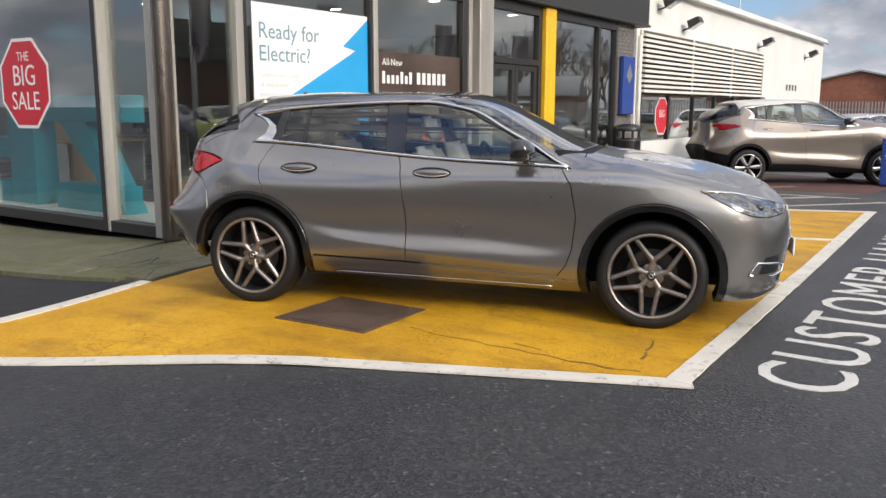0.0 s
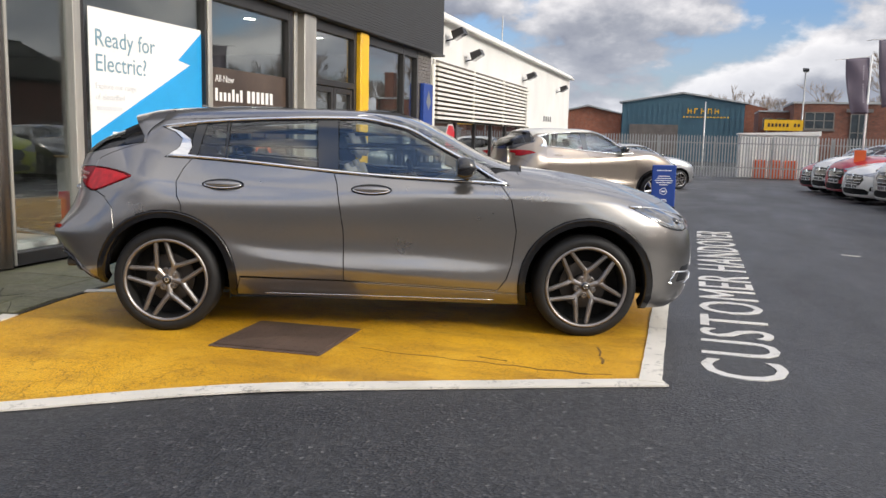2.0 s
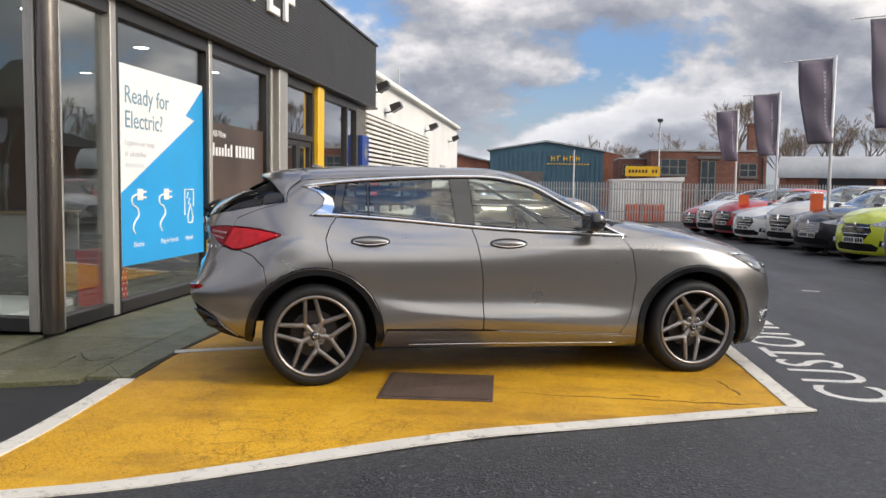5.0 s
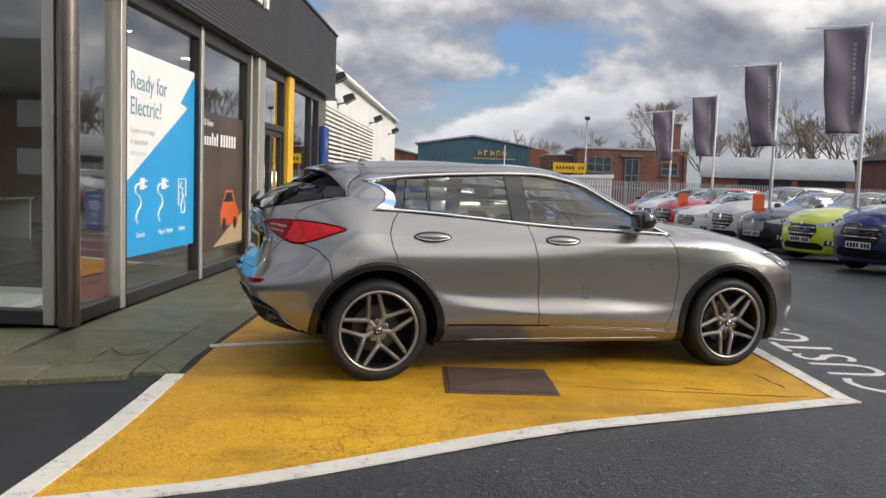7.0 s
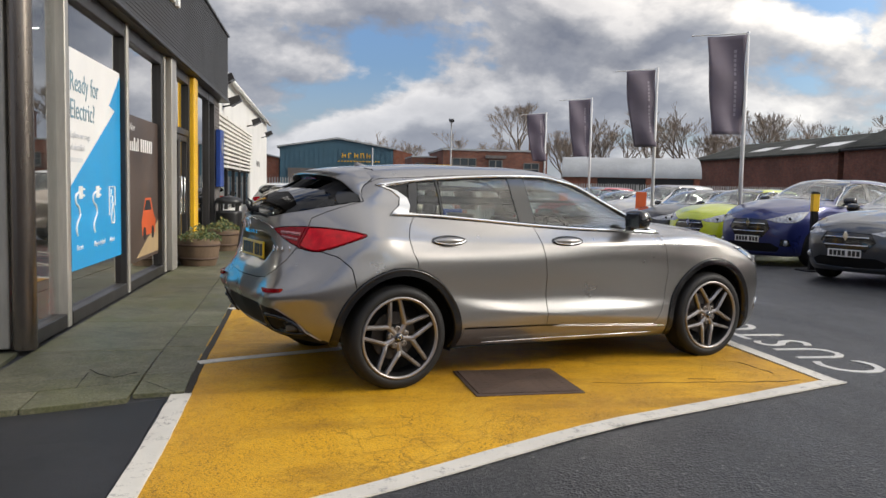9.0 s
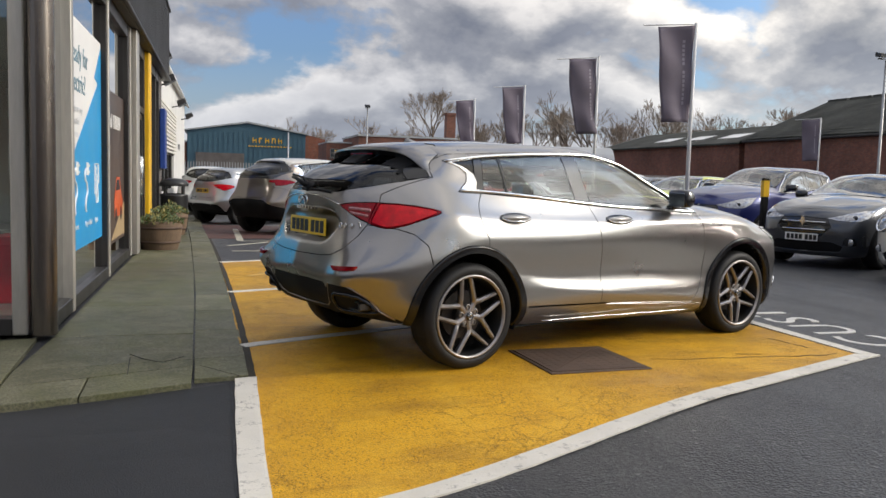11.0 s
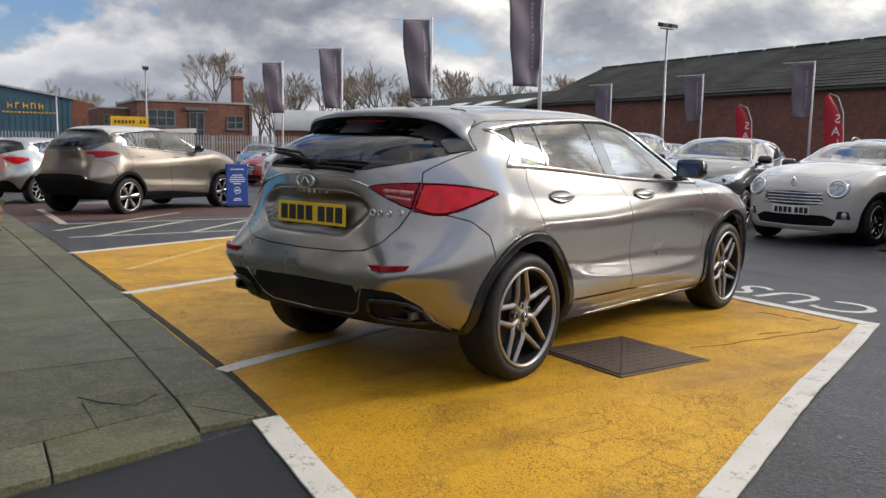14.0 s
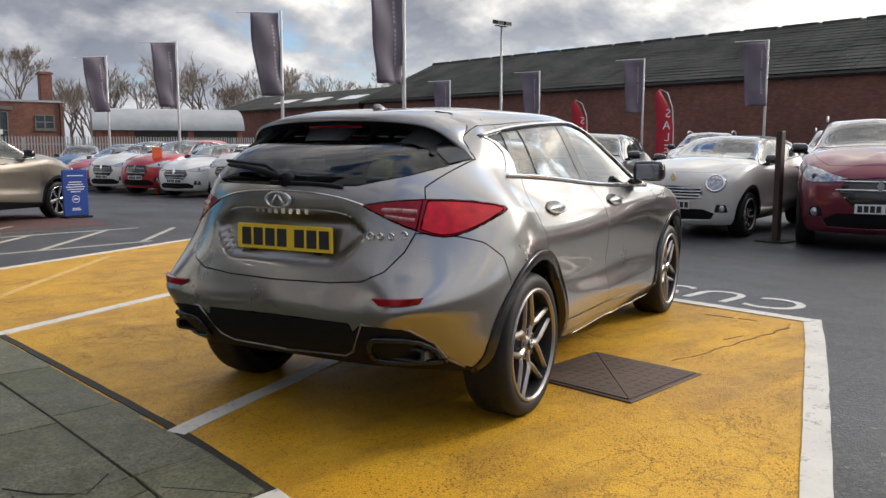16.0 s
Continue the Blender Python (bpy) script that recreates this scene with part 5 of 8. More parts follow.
def blue_unit():
    th = gable_block("industrial_unit", "teal blue clad industrial unit with a shallow gable roof", -8.8, 2.6, 84, 95, 5.05, 5.9, M_BLUECLAD, M_ROOFGREY, "y")
    bm = BM()
    for i in range(24):
        x = -8.7 + i * 0.48
        box(bm, x, x + 0.06, 83.93, 84.0, 0.0, 5.0)
    part("cladding_rib", bm, M_BLUECLAD, th, kind="stuff")
    bm = BM()
    box(bm, -8.0, -3.4, 83.85, 83.99, 0, 2.9)
    d = part("roller_door", bm, surf("grey_brown_shutter", (0.14, 0.12, 0.11), 0.6, var=0.2), th)
    bm = BM()
    for i in range(18):
        box(bm, -8.0, -3.4, 83.82, 83.85, 0.1 + i * 0.155, 0.2 + i * 0.155)
    part("shutter_slat", bm, surf("shutter_slat_paint", (0.17, 0.145, 0.13), 0.6, var=0.2), d, kind="stuff")
    for i in range(5):
        x = -2.6 + i * 0.62
        bm = BM()
        box(bm, x, x + 0.09, 83.88, 83.93, 4.0, 4.5)
        box(bm, x + 0.09, x + 0.34, 83.88, 83.93, 4.41 if i % 2 else 4.2, 4.5 if i % 2 else 4.29)
        if i != 1:
            box(bm, x + 0.30, x + 0.38, 83.88, 83.93, 4.0, 4.41)
        part("sign_shape", bm, M_YELLOW_COL, th, "yellow raised sign shape")
    bm = BM()
    for i in range(14):
        box(bm, -3.0 + i * 0.31, -2.80 + i * 0.31, 83.88, 83.93, 3.62, 3.72)
    part("sign_line", bm, M_YELLOW_COL, th, "thin yellow line of small writing", kind="stuff")
    bm = BM()
    prism(bm, [(2.61, -0.6), (4.6, -0.6), (4.6, 4.55), (2.61, 5.02)], "y", 84.05, 95)
    part("brick_side", bm, M_BRICK_LT, th, "orange brick side wall")
    gable_block("brick_unit", "orange brick industrial unit beside the blue one", -15.5, -8.9, 84.5, 96, 3.9, 4.6, M_BRICK_LT, M_ROOFGREY, "y")


def brick_office():
    th = empty("brick_building", None, "flat-roofed old red brick building with small windows", "building")
    y = 68.0
    bm = BM()
    box(bm, 5.4, 14.4, y, y + 9, -0.7, 4.35)
    box(bm, 3.1, 5.4, y + 3, y + 9, -0.7, 3.8)
    part("wall", bm, M_BRICK, th)
    bm = BM()
    box(bm, 5.3, 14.5, y - 0.08, y + 9.1, 4.35, 4.5)
    box(bm, 3.1, 5.3, y + 2.92, y + 9.1, 3.8, 3.92)
    part("coping", bm, M_ROOFGREY, th)
    win(th, 7.2, y, 2.5, 3.7, 2.0)
    win(th, 13.0, y, 2.4, 3.4, 1.3, bars=1)
    win(th, 9.9, y, 0.9, 3.6, 1.1, bars=1)
    bm = BM()
    box(bm, 9.0, 10.8, y - 0.15, y, 3.75, 4.0)
    part("lintel", bm, M_GREYBRICK, th)
    for x in (3.8, 4.8):
        win(th, x, y + 3, 2.6, 3.3, 0.7, bars=1)
    bm = BM()
    box(bm, 13.2, 14.0, y + 1.0, y + 1.8, 4.3, 6.7)
    box(bm, 13.1, 14.1, y + 0.9, y + 1.9, 6.5, 6.62)
    part("chimney", bm, M_BRICK, th)
    bm = BM()
    tube(bm, [(14.1, y - 0.08, 0), (14.1, y - 0.08, 4.3)], 0.06, 6)
    part("drainpipe", bm, M_FRAME, th)
    bm = BM()
    box(bm, 3.3, 6.0, 66.9, 67.0, 2.3, 3.1)
    s = part("yard_sign", bm, M_YELLOW_COL, None, "long yellow sign board behind the fence", category="sign")
    for i in range(9):
        if i == 6:
            continue
        bm = BM()
        box(bm, 3.55 + i * 0.26, 3.70 + i * 0.26, 66.88, 66.9, 2.58, 2.82)
        part("sign_bar", bm, M_BROWNPOST, s)
    for x in (3.5, 5.8):
        bm = BM()
        box(bm, x - 0.05, x + 0.05, 67.0, 67.1, -0.6, 2.3)
        part("leg", bm, M_GALV, s)


def container():
    th = empty("storage_container", pose(0.9, 48.5, gz(0, 48.5)), "white corrugated storage container behind the fence", "container")
    bm = BM()
    box(bm, 0, 4.0, 0, 2.4, -0.02, 2.35)
    part("container_body", bm, M_WHITE_CLAD, th)
    bm = BM()
    for i in range(20):
        box(bm, 0.06 + i * 0.2, 0.15 + i * 0.2, -0.03, 0.0, 0.1, 2.3)
    part("corrugation", bm, M_WHITE_CLAD, th, kind="stuff")
    bm = BM()
    prism(bm, [(-0.1, 2.35), (4.1, 2.35), (4.1, 2.6), (-0.1, 2.42)], "y", -0.1, 2.5)
    part("container_roof", bm, M_WHITE_CLAD, th)
    th = empty("barrier", pose(1.6, 47.2, gz(0, 47.2)), "red plastic barriers behind the fence", "barrier")
    bm = BM()
    for i in range(3):
        box(bm, i * 0.75, i * 0.75 + 0.7, 0, 0.3, -0.02, 1.0, 0.05)
    part("barrier_panel", bm, M_ORANGE, th)


def curved_hut():
    th = empty("curved_roof_shed", pose(12.0, 55.4, 0, 0, 0, -18), "low brick shed with a curved corrugated roof", "shed")
    L, W = 9.4, 5.0
    bm = BM()
    box(bm, 0.1, L - 0.1, 0.0, W, -0.6, 2.25)
    part("wall", bm, M_BRICK_LT, th)
    for x in (0.15, 2.05, 5.75, 8.95):
        bm = BM()
        box(bm, x, x + 0.34, -0.14, 0.0, -0.6, 2.2, 0.01)
        part("brick_pier", bm, M_BRICK_LT, th)
    for x0, x1 in ((2.45, 5.7), (6.15, 8.9)):
        bm = BM()
        box(bm, x0, x1, -0.05, 0.0, 0.2, 2.1)
        part("roller_door", bm, M_FRAME, th)
    verts, faces = [], []
    nx, na = 150, 10
    for i in range(nx + 1):
        for k in range(na + 1):
            a = math.pi * 0.5 * k / na
            rr = 1.45 + (0.03 if i % 2 else 0.0)
            verts.append((L * i / nx, -0.25 + (1 - math.cos(a)) * 2.75, 2.15 + math.sin(a) * rr))
    for i in range(nx):
        for k in range(na):
            p = i * (na + 1) + k
            faces.append((p, p + na + 1, p + na + 2, p + 1))
    obj("curved_roof", mesh_of("curved_roof", verts, faces, M_ROOFGREY, True), th)
    for x in (0.0, L):
        bm = BM()
        prism(bm, [(-0.25 + (1 - math.cos(a)) * 2.75, 2.15 + math.sin(a) * 1.44) for a in (math.pi * 0.5 * k / 10 for k in range(11))] + [(2.5, 2.15)], "x", x - 0.02, x + 0.02)
        part("gable", bm, M_ROOFGREY, th)


def long_shed():
    th = gable_block("brick_warehouse", "long dark red brick warehouse with a mossy slate roof", 35.0, 51.0, -40, 57.7, 4.75, 8.15, M_BRICK, M_ROOFDARK, "y")
    bm = BM()
    rng = random.Random(5)
    for r in range(17):
        t0 = r / 17
        for i in range(65):
            y0 = -40 + i * 1.5
            x = 34.72 + t0 * 8.2
            z = 4.77 + t0 * 3.52 + 0.06
            s = 3.52 / 8.2
            dx = 8.2 / 17
            hgt = rng.uniform(0.02, 0.05)
            v = [bm.verts.new(p) for p in ((x, y0 + 0.02, z + hgt), (x, y0 + 1.48, z + hgt), (x + dx, y0 + 1.48, z + s * dx + 0.01), (x + dx, y0 + 0.02, z + s * dx + 0.01))]
            bm.faces.new(v[::-1])
    part("roof_sheet", bm, M_ROOFDARK, th, kind="stuff")
    bm = BM()
    for i in range(40):
        y0 = -40 + i * 2.45
        box(bm, 42.6, 43.4, y0, y0 + 2.2, 8.1, 8.38, 0.05)
    part("ridge_cap", bm, M_ROOFDARK, th, kind="stuff")
    bm = BM()
    tube(bm, [(34.75, -40, 4.66), (34.75, 57.7, 4.66)], 0.09, 6)
    part("gutter", bm, M_FRAME, th)
    th = gable_block("brick_warehouse", "lower red brick warehouse wing with roof lights", 35.0, 47.0, 58.4, 84, 4.6, 6.3, M_BRICK, M_ROOFDARK, "y")
    for y in (61.0, 66.5, 72.0):
        bm = BM()
        v = [bm.verts.new(p) for p in ((36.6, y, 5.20), (36.6, y + 3.0, 5.20), (39.2, y + 3.0, 5.92), (39.2, y, 5.92))]
        bm.faces.new(v[::-1])
        part("roof_light", bm, M_WHITE_CLAD, th)


def lamp_post(x, y, h, heads=(-0.28, 0.28)):
    g = gz(x, y)
    h -= g
    th = empty("lamp_post", pose(x, y, g), "tall grey lamp post with floodlights on top", "lamp post", "yard lamp posts")
    bm = BM()
    tube(bm, [(0, 0, 0), (0, 0, 1.0), (0, 0, h)], [0.09, 0.075, 0.05], 10)
    part("post", bm, M_GALV, th, smooth=True)
    bm = BM()
    bar(bm, (heads[0] - 0.17, 0, h), (heads[-1] + 0.17, 0, h), 0.06, 0.06)
    part("cross_arm", bm, M_GALV, th)
    for s in heads:
        bm = BM()
        prism(bm, [(-0.22, 0.02), (0.14, 0.10), (0.14, 0.30), (-0.22, 0.20)], "x", s - 0.2, s + 0.2)
        bmesh.ops.translate(bm, verts=bm.verts[:], vec=(0, 0, h))
        part("floodlight", bm, M_FRAME, th)


def banner(x, y, h, yaw, sway, seed, drop=1.95, wide=0.78):
    """A flag on a pole with a short swing arm at the head."""
    rng = random.Random(seed)
    g = gz(x, y)
    h -= g
    th = empty("flag_pole", pose(x, y, g, 0, 0, yaw), "white pole with a plum grey vertical banner", "flag", "forecourt flags")
    bm = BM()
    tube(bm, [(0, 0, 0), (0, 0, h * 0.5), (0.015, 0, h)], [0.045, 0.04, 0.03], 10)
    part("pole", bm, M_POLE, th, smooth=True)
    bm = BM()
    tube(bm, [(0.02, 0, h - 0.03), (-wide - 0.35, 0, h - 0.10 - sway * 0.2)], 0.012, 6)
    part("arm", bm, M_POLE, th)
    verts, faces = [], []
    nx, nz = 10, 22
    ph = rng.uniform(0, 6)
    for k in range(nz + 1):
        for i in range(nx + 1):
            u, v = i / nx, k / nz
            wave = 0.05 * math.sin(u * 5 + v * 3 + ph) * (0.3 + v) + 0.03 * math.sin(v * 9 + u * 4 + ph)
            verts.append((-0.03 - u * wide * (1 - 0.10 * v) + sway * v * v * (0.3 + u * 0.6), wave, h - 0.06 - v * drop - 0.07 * u + 0.05 * u * v))
    for k in range(nz):
        for i in range(nx):
            p = k * (nx + 1) + i
            faces.append((p, p + 1, p + nx + 2, p + nx + 1))
    me = mesh_of("cloth", verts, faces, M_FLAG, True)
    cl = obj("cloth", me, th)
    so = cl.modifiers.new("thick", "SOLIDIFY")
    so.thickness = 0.004
    bm = BM()
    for k in range(15):
        if k in (6,):
            continue
        v = (3 + k) / nz
        p = [verts[int(r) * (nx + 1) + c] for r, c in ((3 + k, 2), (3 + k, 3), (4 + k, 3), (4 + k, 2))]
        q = [Vector(a) + Vector((0, s, 0)) for s in (-0.008,) for a in p]
        c0 = sum(q, Vector()) / 4
        bm.faces.new([bm.verts.new(c0 + (a - c0) * 0.72) for a in q])
        q = [Vector(a) + Vector((0, 0.008, 0)) for a in p]
        c0 = sum(q, Vector()) / 4
        bm.faces.new([bm.verts.new(c0 + (a - c0) * 0.72) for a in q][::-1])
    part("banner_print", bm, M_FLAGTEXT, cl, "faded vertical print as plain bars", kind="stuff")


def feather(x, y, h, yaw, seed):
    th = empty("feather_flag", pose(x, y, gz(x, y), 0, 0, yaw), "red feather flag with white sale lettering", "flag", "sale flags")
    pts = [(0, 0, 0), (0, 0, h * 0.55), (-0.05, 0, h * 0.8), (-0.25, 0, h * 0.96), (-0.55, 0, h)]
    bm = BM()
    tube(bm, pts, [0.03, 0.025, 0.02, 0.015, 0.01], 8)
    part("pole", bm, M_POLE, th, smooth=True)
    verts, faces = [], []
    nz = 16
    for k in range(nz + 1):
        t = k / nz
        z = h * (0.28 + 0.72 * t)
        xr = -0.55 * max(0.0, (t - 0.35) / 0.65) ** 2.2
        w = 0.62 * (1 - t ** 3) ** 0.5
        for u in (0.0, 0.5, 1.0):
            verts.append((xr - 0.02 - w * u, 0.03 * math.sin(t * 6 + u * 3 + seed), z - 0.25 * u * (1 - t)))
    for k in range(nz):
        for u in range(2):
            p = k * 3 + u
            faces.append((p, p + 1, p + 4, p + 3))
    cl = obj("cloth", mesh_of("cloth", verts, faces, M_REDFLAG, True), th)
    so = cl.modifiers.new("thick", "SOLIDIFY")
    so.thickness = 0.004
    for i, ch in enumerate("SALE"):
        lettering("letter", ch, 0.42, M_WHITE, cl, Matrix.Translation((-0.14, -0.06, h * (0.70 - i * 0.125))) @ pose(0, 0, 0, 90) @ Matrix.Diagonal((-1, 1, 1, 1)), 0.002)


def bare_tree(name, x, y, h, seed, spread=0.38, depth=5, label="bare winter tree with fine brown twigs", fat=0.017):
    """A tapered trunk with limbs that fork down to fine twigs."""
    rng = random.Random(seed)
    th = empty(name, pose(x, y, gz(x, y)), label, "tree", "bare trees")
    limbs, twigs = [], []

    def grow(p, d, ln, r, lv):
        q = p + d * ln
        mid = p + d * ln * 0.5 + Vector((rng.uniform(-1, 1), rng.uniform(-1, 1), 0)) * ln * 0.05
        (limbs if lv >= depth - 2 else twigs).append((p, mid, q, r, r * 0.66))
        if lv == 0:
            return
        for _ in range(3 if lv > 1 else 4):
            ax = Vector((rng.uniform(-1, 1), rng.uniform(-1, 1), rng.uniform(-0.3, 0.5))).normalized()
            nd = (d + ax * rng.uniform(spread, spread * 2.0) + Vector((0, 0, 0.12))).normalized()
            grow(p + d * ln * rng.uniform(0.55, 1.0), nd, ln * rng.uniform(0.58, 0.78), r * 0.56, lv - 1)
    grow(Vector((0, 0, 0)), Vector((rng.uniform(-0.05, 0.05), rng.uniform(-0.05, 0.05), 1)).normalized(), h * 0.34, h * 0.0165, depth)
    bm = BM()
    for p, mid, q, r0, r1 in limbs:
        tube(bm, [p, mid, q], [r0, (r0 + r1) / 2, r1], 6, caps=False)
    part("trunk", bm, M_BARK, th, smooth=True)
    verts, faces = [], []
    for p, mid, q, r0, r1 in twigs:
        r0 = max(r0, fat)
        d, a, b = frame_axes(p, q)
        k = len(verts)
        for c, r in ((p, r0), (mid, r0 * 0.8), (q, r0 * 0.45)):
            for t in (0, 2.09, 4.19):
                verts.append(c + (a * math.cos(t) + b * math.sin(t)) * r)
        for s in (0, 3):
            for i in range(3):
                j = (i + 1) % 3
                faces.append((k + s + i, k + s + j, k + s + 3 + j, k + s + 3 + i))
    obj("crown", mesh_of("crown", verts, faces, M_TWIG), th, kind="stuff")


def thin_pole(x, y, h):
    bm = BM()
    lathe(bm, [(0.07, 0.0), (0.05, h), (0.001, h + 0.02)], 10, m=Matrix.Translation((x, y, gz(x, y))))
    part("pole", bm, M_GALV, None, "plain thin grey pole by the blue unit", category="pole", smooth=True)


def post(x, y, h, mat, top=None, wide=False):
    th = empty("bay_marker_post", pose(x, y, gz(x, y)), "slim coloured bay marker post on a flat base", "post", "bay marker posts")
    bm = BM()
    box(bm, -0.055, 0.055, -0.04, 0.04, 0.015, h, 0.006)
    b = part("upright", bm, mat, th)
    bm = BM()
    box(bm, -0.20, 0.20, -0.20, 0.20, 0.0, 0.02, 0.006)
    part("base_plate", bm, M_SATINBLACK, th)
    if wide:
        bm = BM()
        box(bm, -0.15, 0.15, -0.046, -0.040, h - 0.62, h, 0.002)
        part("board", bm, mat, th, "orange board on the post")
    if top:
        bm = BM()
        box(bm, -0.058, 0.058, -0.044, 0.044, h - 0.33, h - 0.04, 0.004)
        part("top_panel", bm, top, b)


def houses_behind():
    """Terraces and trees behind the walk, which the glass and the paintwork mirror."""
    rng = random.Random(9)
    for i in range(6):
        x = -34 + i * 11.5
        th = gable_block("terrace_house", "brick terraced house with slate roof and chimney", x, x + 10.8, -38, -29, 5.0, 8.2, M_BRICK, M_ROOFDARK, "x", "house")
        bm = BM()
        box(bm, x + 0.6, x + 1.6, -34.3, -33.2, 7.2, 9.6, 0.05)
        part("chimney", bm, M_BRICK, th)
        for k in range(3):
            for z in (0.9, 3.3):
                bm = BM()
                box(bm, x + 1.2 + k * 3.2, x + 2.5 + k * 3.2, -29.02, -28.95, z, z + 1.3)
                part("window", bm, M_WHITE_CLAD, th)
    for i in range(5):
        bare_tree("bare_tree", -28 + i * 13 + rng.uniform(-2, 2), -24 + rng.uniform(-1, 2), rng.uniform(7, 10), 40 + i, depth=4)


palisade_fence()
blue_unit()
brick_office()
container()
curved_hut()
long_shed()
lamp_post(23.0, 30.5, 7.0)
lamp_post(5.9, 67.0, 6.6, (0.0,))
thin_pole(-1.0, 60.0, 4.6)
for i, (x, y, h, yaw, sway) in enumerate(((3.55, 14.55, 4.48, -4, 0.10), (3.7, 19.35, 4.45, -2, 0.26), (4.4, 26.6, 4.45, -2, 0.18), (4.4, 32.4, 4.45, 0, 0.28), (21.4, 32.5, 4.45, -30, 0.05), (20.7, 26.0, 4.45, -30, 0.1), (19.6, 19.9, 4.45, -30, 0.06), (17.6, 14.1, 4.45, -30, 0.05))):
    banner(x, y, h, yaw, sway, i)
feather(21.25, 23.75, 3.3, -35, 1)
feather(18.95, 18.15, 3.3, -35, 2)
post(3.45, 6.75, 1.45, M_BROWNPOST)
post(3.55, 12.0, 1.35, M_SATINBLACK, M_YELLOW_COL)
post(3.6, 19.9, 1.4, M_ORANGE, wide=True)
post(3.2, 25.6, 1.4, M_ORANGE, wide=True)
bare_tree("bare_tree", 15.3, 82.0, 12.2, 11, 0.40, 6, fat=0.02)
bare_tree("birch_tree", 13.9, 60.5, 7.4, 12, 0.30, label="slender bare birch with a few dry leaves")
for i in range(30):
    r2 = random.Random(100 + i)
    a, d = radians(76 - i * 1.02), r2.uniform(96, 108)
    bare_tree("bare_tree", d * math.cos(a), d * math.sin(a), r2.uniform(11.0, 14.0), 20 + i, 0.40, 6 if i % 2 else 5, fat=0.021)
for i in range(7):
    r2 = random.Random(140 + i)
    bare_tree("bare_tree", 1.0 + i * 3.0 + r2.uniform(-1, 1), 100 + r2.uniform(-4, 4), r2.uniform(8.6, 10.2), 60 + i, 0.40, 5, fat=0.02)
houses_behind()
apron()


# ---------------------------------------------------------------- cars
# Design curves of a five-door hatchback: from the middle of the tail, along the flank, to the middle of the nose.
# x forward from the rear axle, y out from the middle, z up, in metres.
L_UNDER = [(-.66, 0, .335), (-.66, .40, .335), (-.56, .68, .325), (-.40, .79, .30), (0, .81, .26), (.45, .80, .24), (1.1, .80, .22), (1.75, .80, .21), (2.2, .80, .20), (2.7, .81, .20), (3.1, .79, .19), (3.30, .66, .18), (3.42, .38, .18), (3.46, 0, .18)]
L_SILL = [(-.745, 0, .42), (-.735, .42, .42), (-.63, .685, .41), (-.41, .855, .385), (0, .885, .36), (.45, .880, .345), (1.1, .875, .335), (1.75, .872, .30), (2.2, .868, .28), (2.7, .885, .28), (3.1, .85, .27), (3.36, .70, .26), (3.49, .40, .25), (3.54, 0, .25)]
L_BULGE = [(-.80, 0, .54), (-.785, .44, .54), (-.695, .70, .535), (-.41, .872, .525), (0, .90, .55), (.45, .890, .51), (1.1, .897, .445), (1.75, .898, .42), (2.2, .890, .41), (2.7, .90, .45), (3.1, .865, .44), (3.38, .72, .42), (3.52, .41, .42), (3.57, 0, .42)]
L_HOLLOW = [(-.805, 0, .65), (-.775, .44, .65), (-.70, .712, .655), (-.40, .876, .69), (0, .912, .74), (.45, .882, .64), (1.1, .874, .60), (1.75, .874, .575), (2.2, .882, .57), (2.7, .91, .64), (3.1, .872, .60), (3.37, .735, .58), (3.53, .42, .57), (3.58, 0, .57)]
L_HAUNCH = [(-.77, 0, .765), (-.735, .41, .77), (-.605, .675, .79), (-.36, .848, .83), (0, .905, .85), (.45, .896, .82), (1.1, .898, .80), (1.75, .900, .80), (2.2, .900, .80), (2.7, .905, .80), (3.1, .865, .74), (3.34, .74, .70), (3.51, .42, .69), (3.56, 0, .69)]
L_CREASE = [(-.735, 0, .93), (-.69, .38, .935), (-.545, .625, .955), (-.28, .822, .97), (0, .850, .975), (.45, .838, .945), (1.1, .856, .935), (1.75, .872, .945), (2.2, .874, .945), (2.7, .868, .925), (3.1, .825, .83), (3.30, .73, .775), (3.47, .42, .762), (3.52, 0, .762)]
L_BELT = [(-.735, 0, 1.085), (-.685, .35, 1.085), (-.51, .575, 1.095), (-.27, .705, 1.115), (0, .742, 1.122), (.45, .765, 1.095), (1.1, .792, 1.042), (1.75, .812, 1.008), (2.2, .815, .99), (2.7, .80, .965), (3.07, .74, .885), (3.25, .66, .83), (3.42, .38, .812), (3.47, 0, .812)]
L_WINDOW = [(-.56, 0, 1.235), (-.53, .33, 1.235), (-.38, .535, 1.225), (-.19, .648, 1.215), (.03, .685, 1.225), (.45, .700, 1.24), (1.1, .700, 1.225), (1.75, .735, 1.13), (2.18, .745, 1.035), (2.65, .66, 1.005), (2.99, .58, .94), (3.16, .5, .895), (3.31, .3, .885), (3.36, 0, .885)]
L_RAIL = [(-.335, 0, 1.318), (-.315, .30, 1.314), (-.235, .48, 1.303), (-.10, .585, 1.330), (.06, .606, 1.355), (.45, .602, 1.38), (1.1, .590, 1.402), (1.72, .615, 1.268), (2.15, .61, 1.09), (2.6, .47, 1.03), (2.92, .40, .975), (3.05, .34, .95), (3.18, .2, .935), (3.23, 0, .935)]
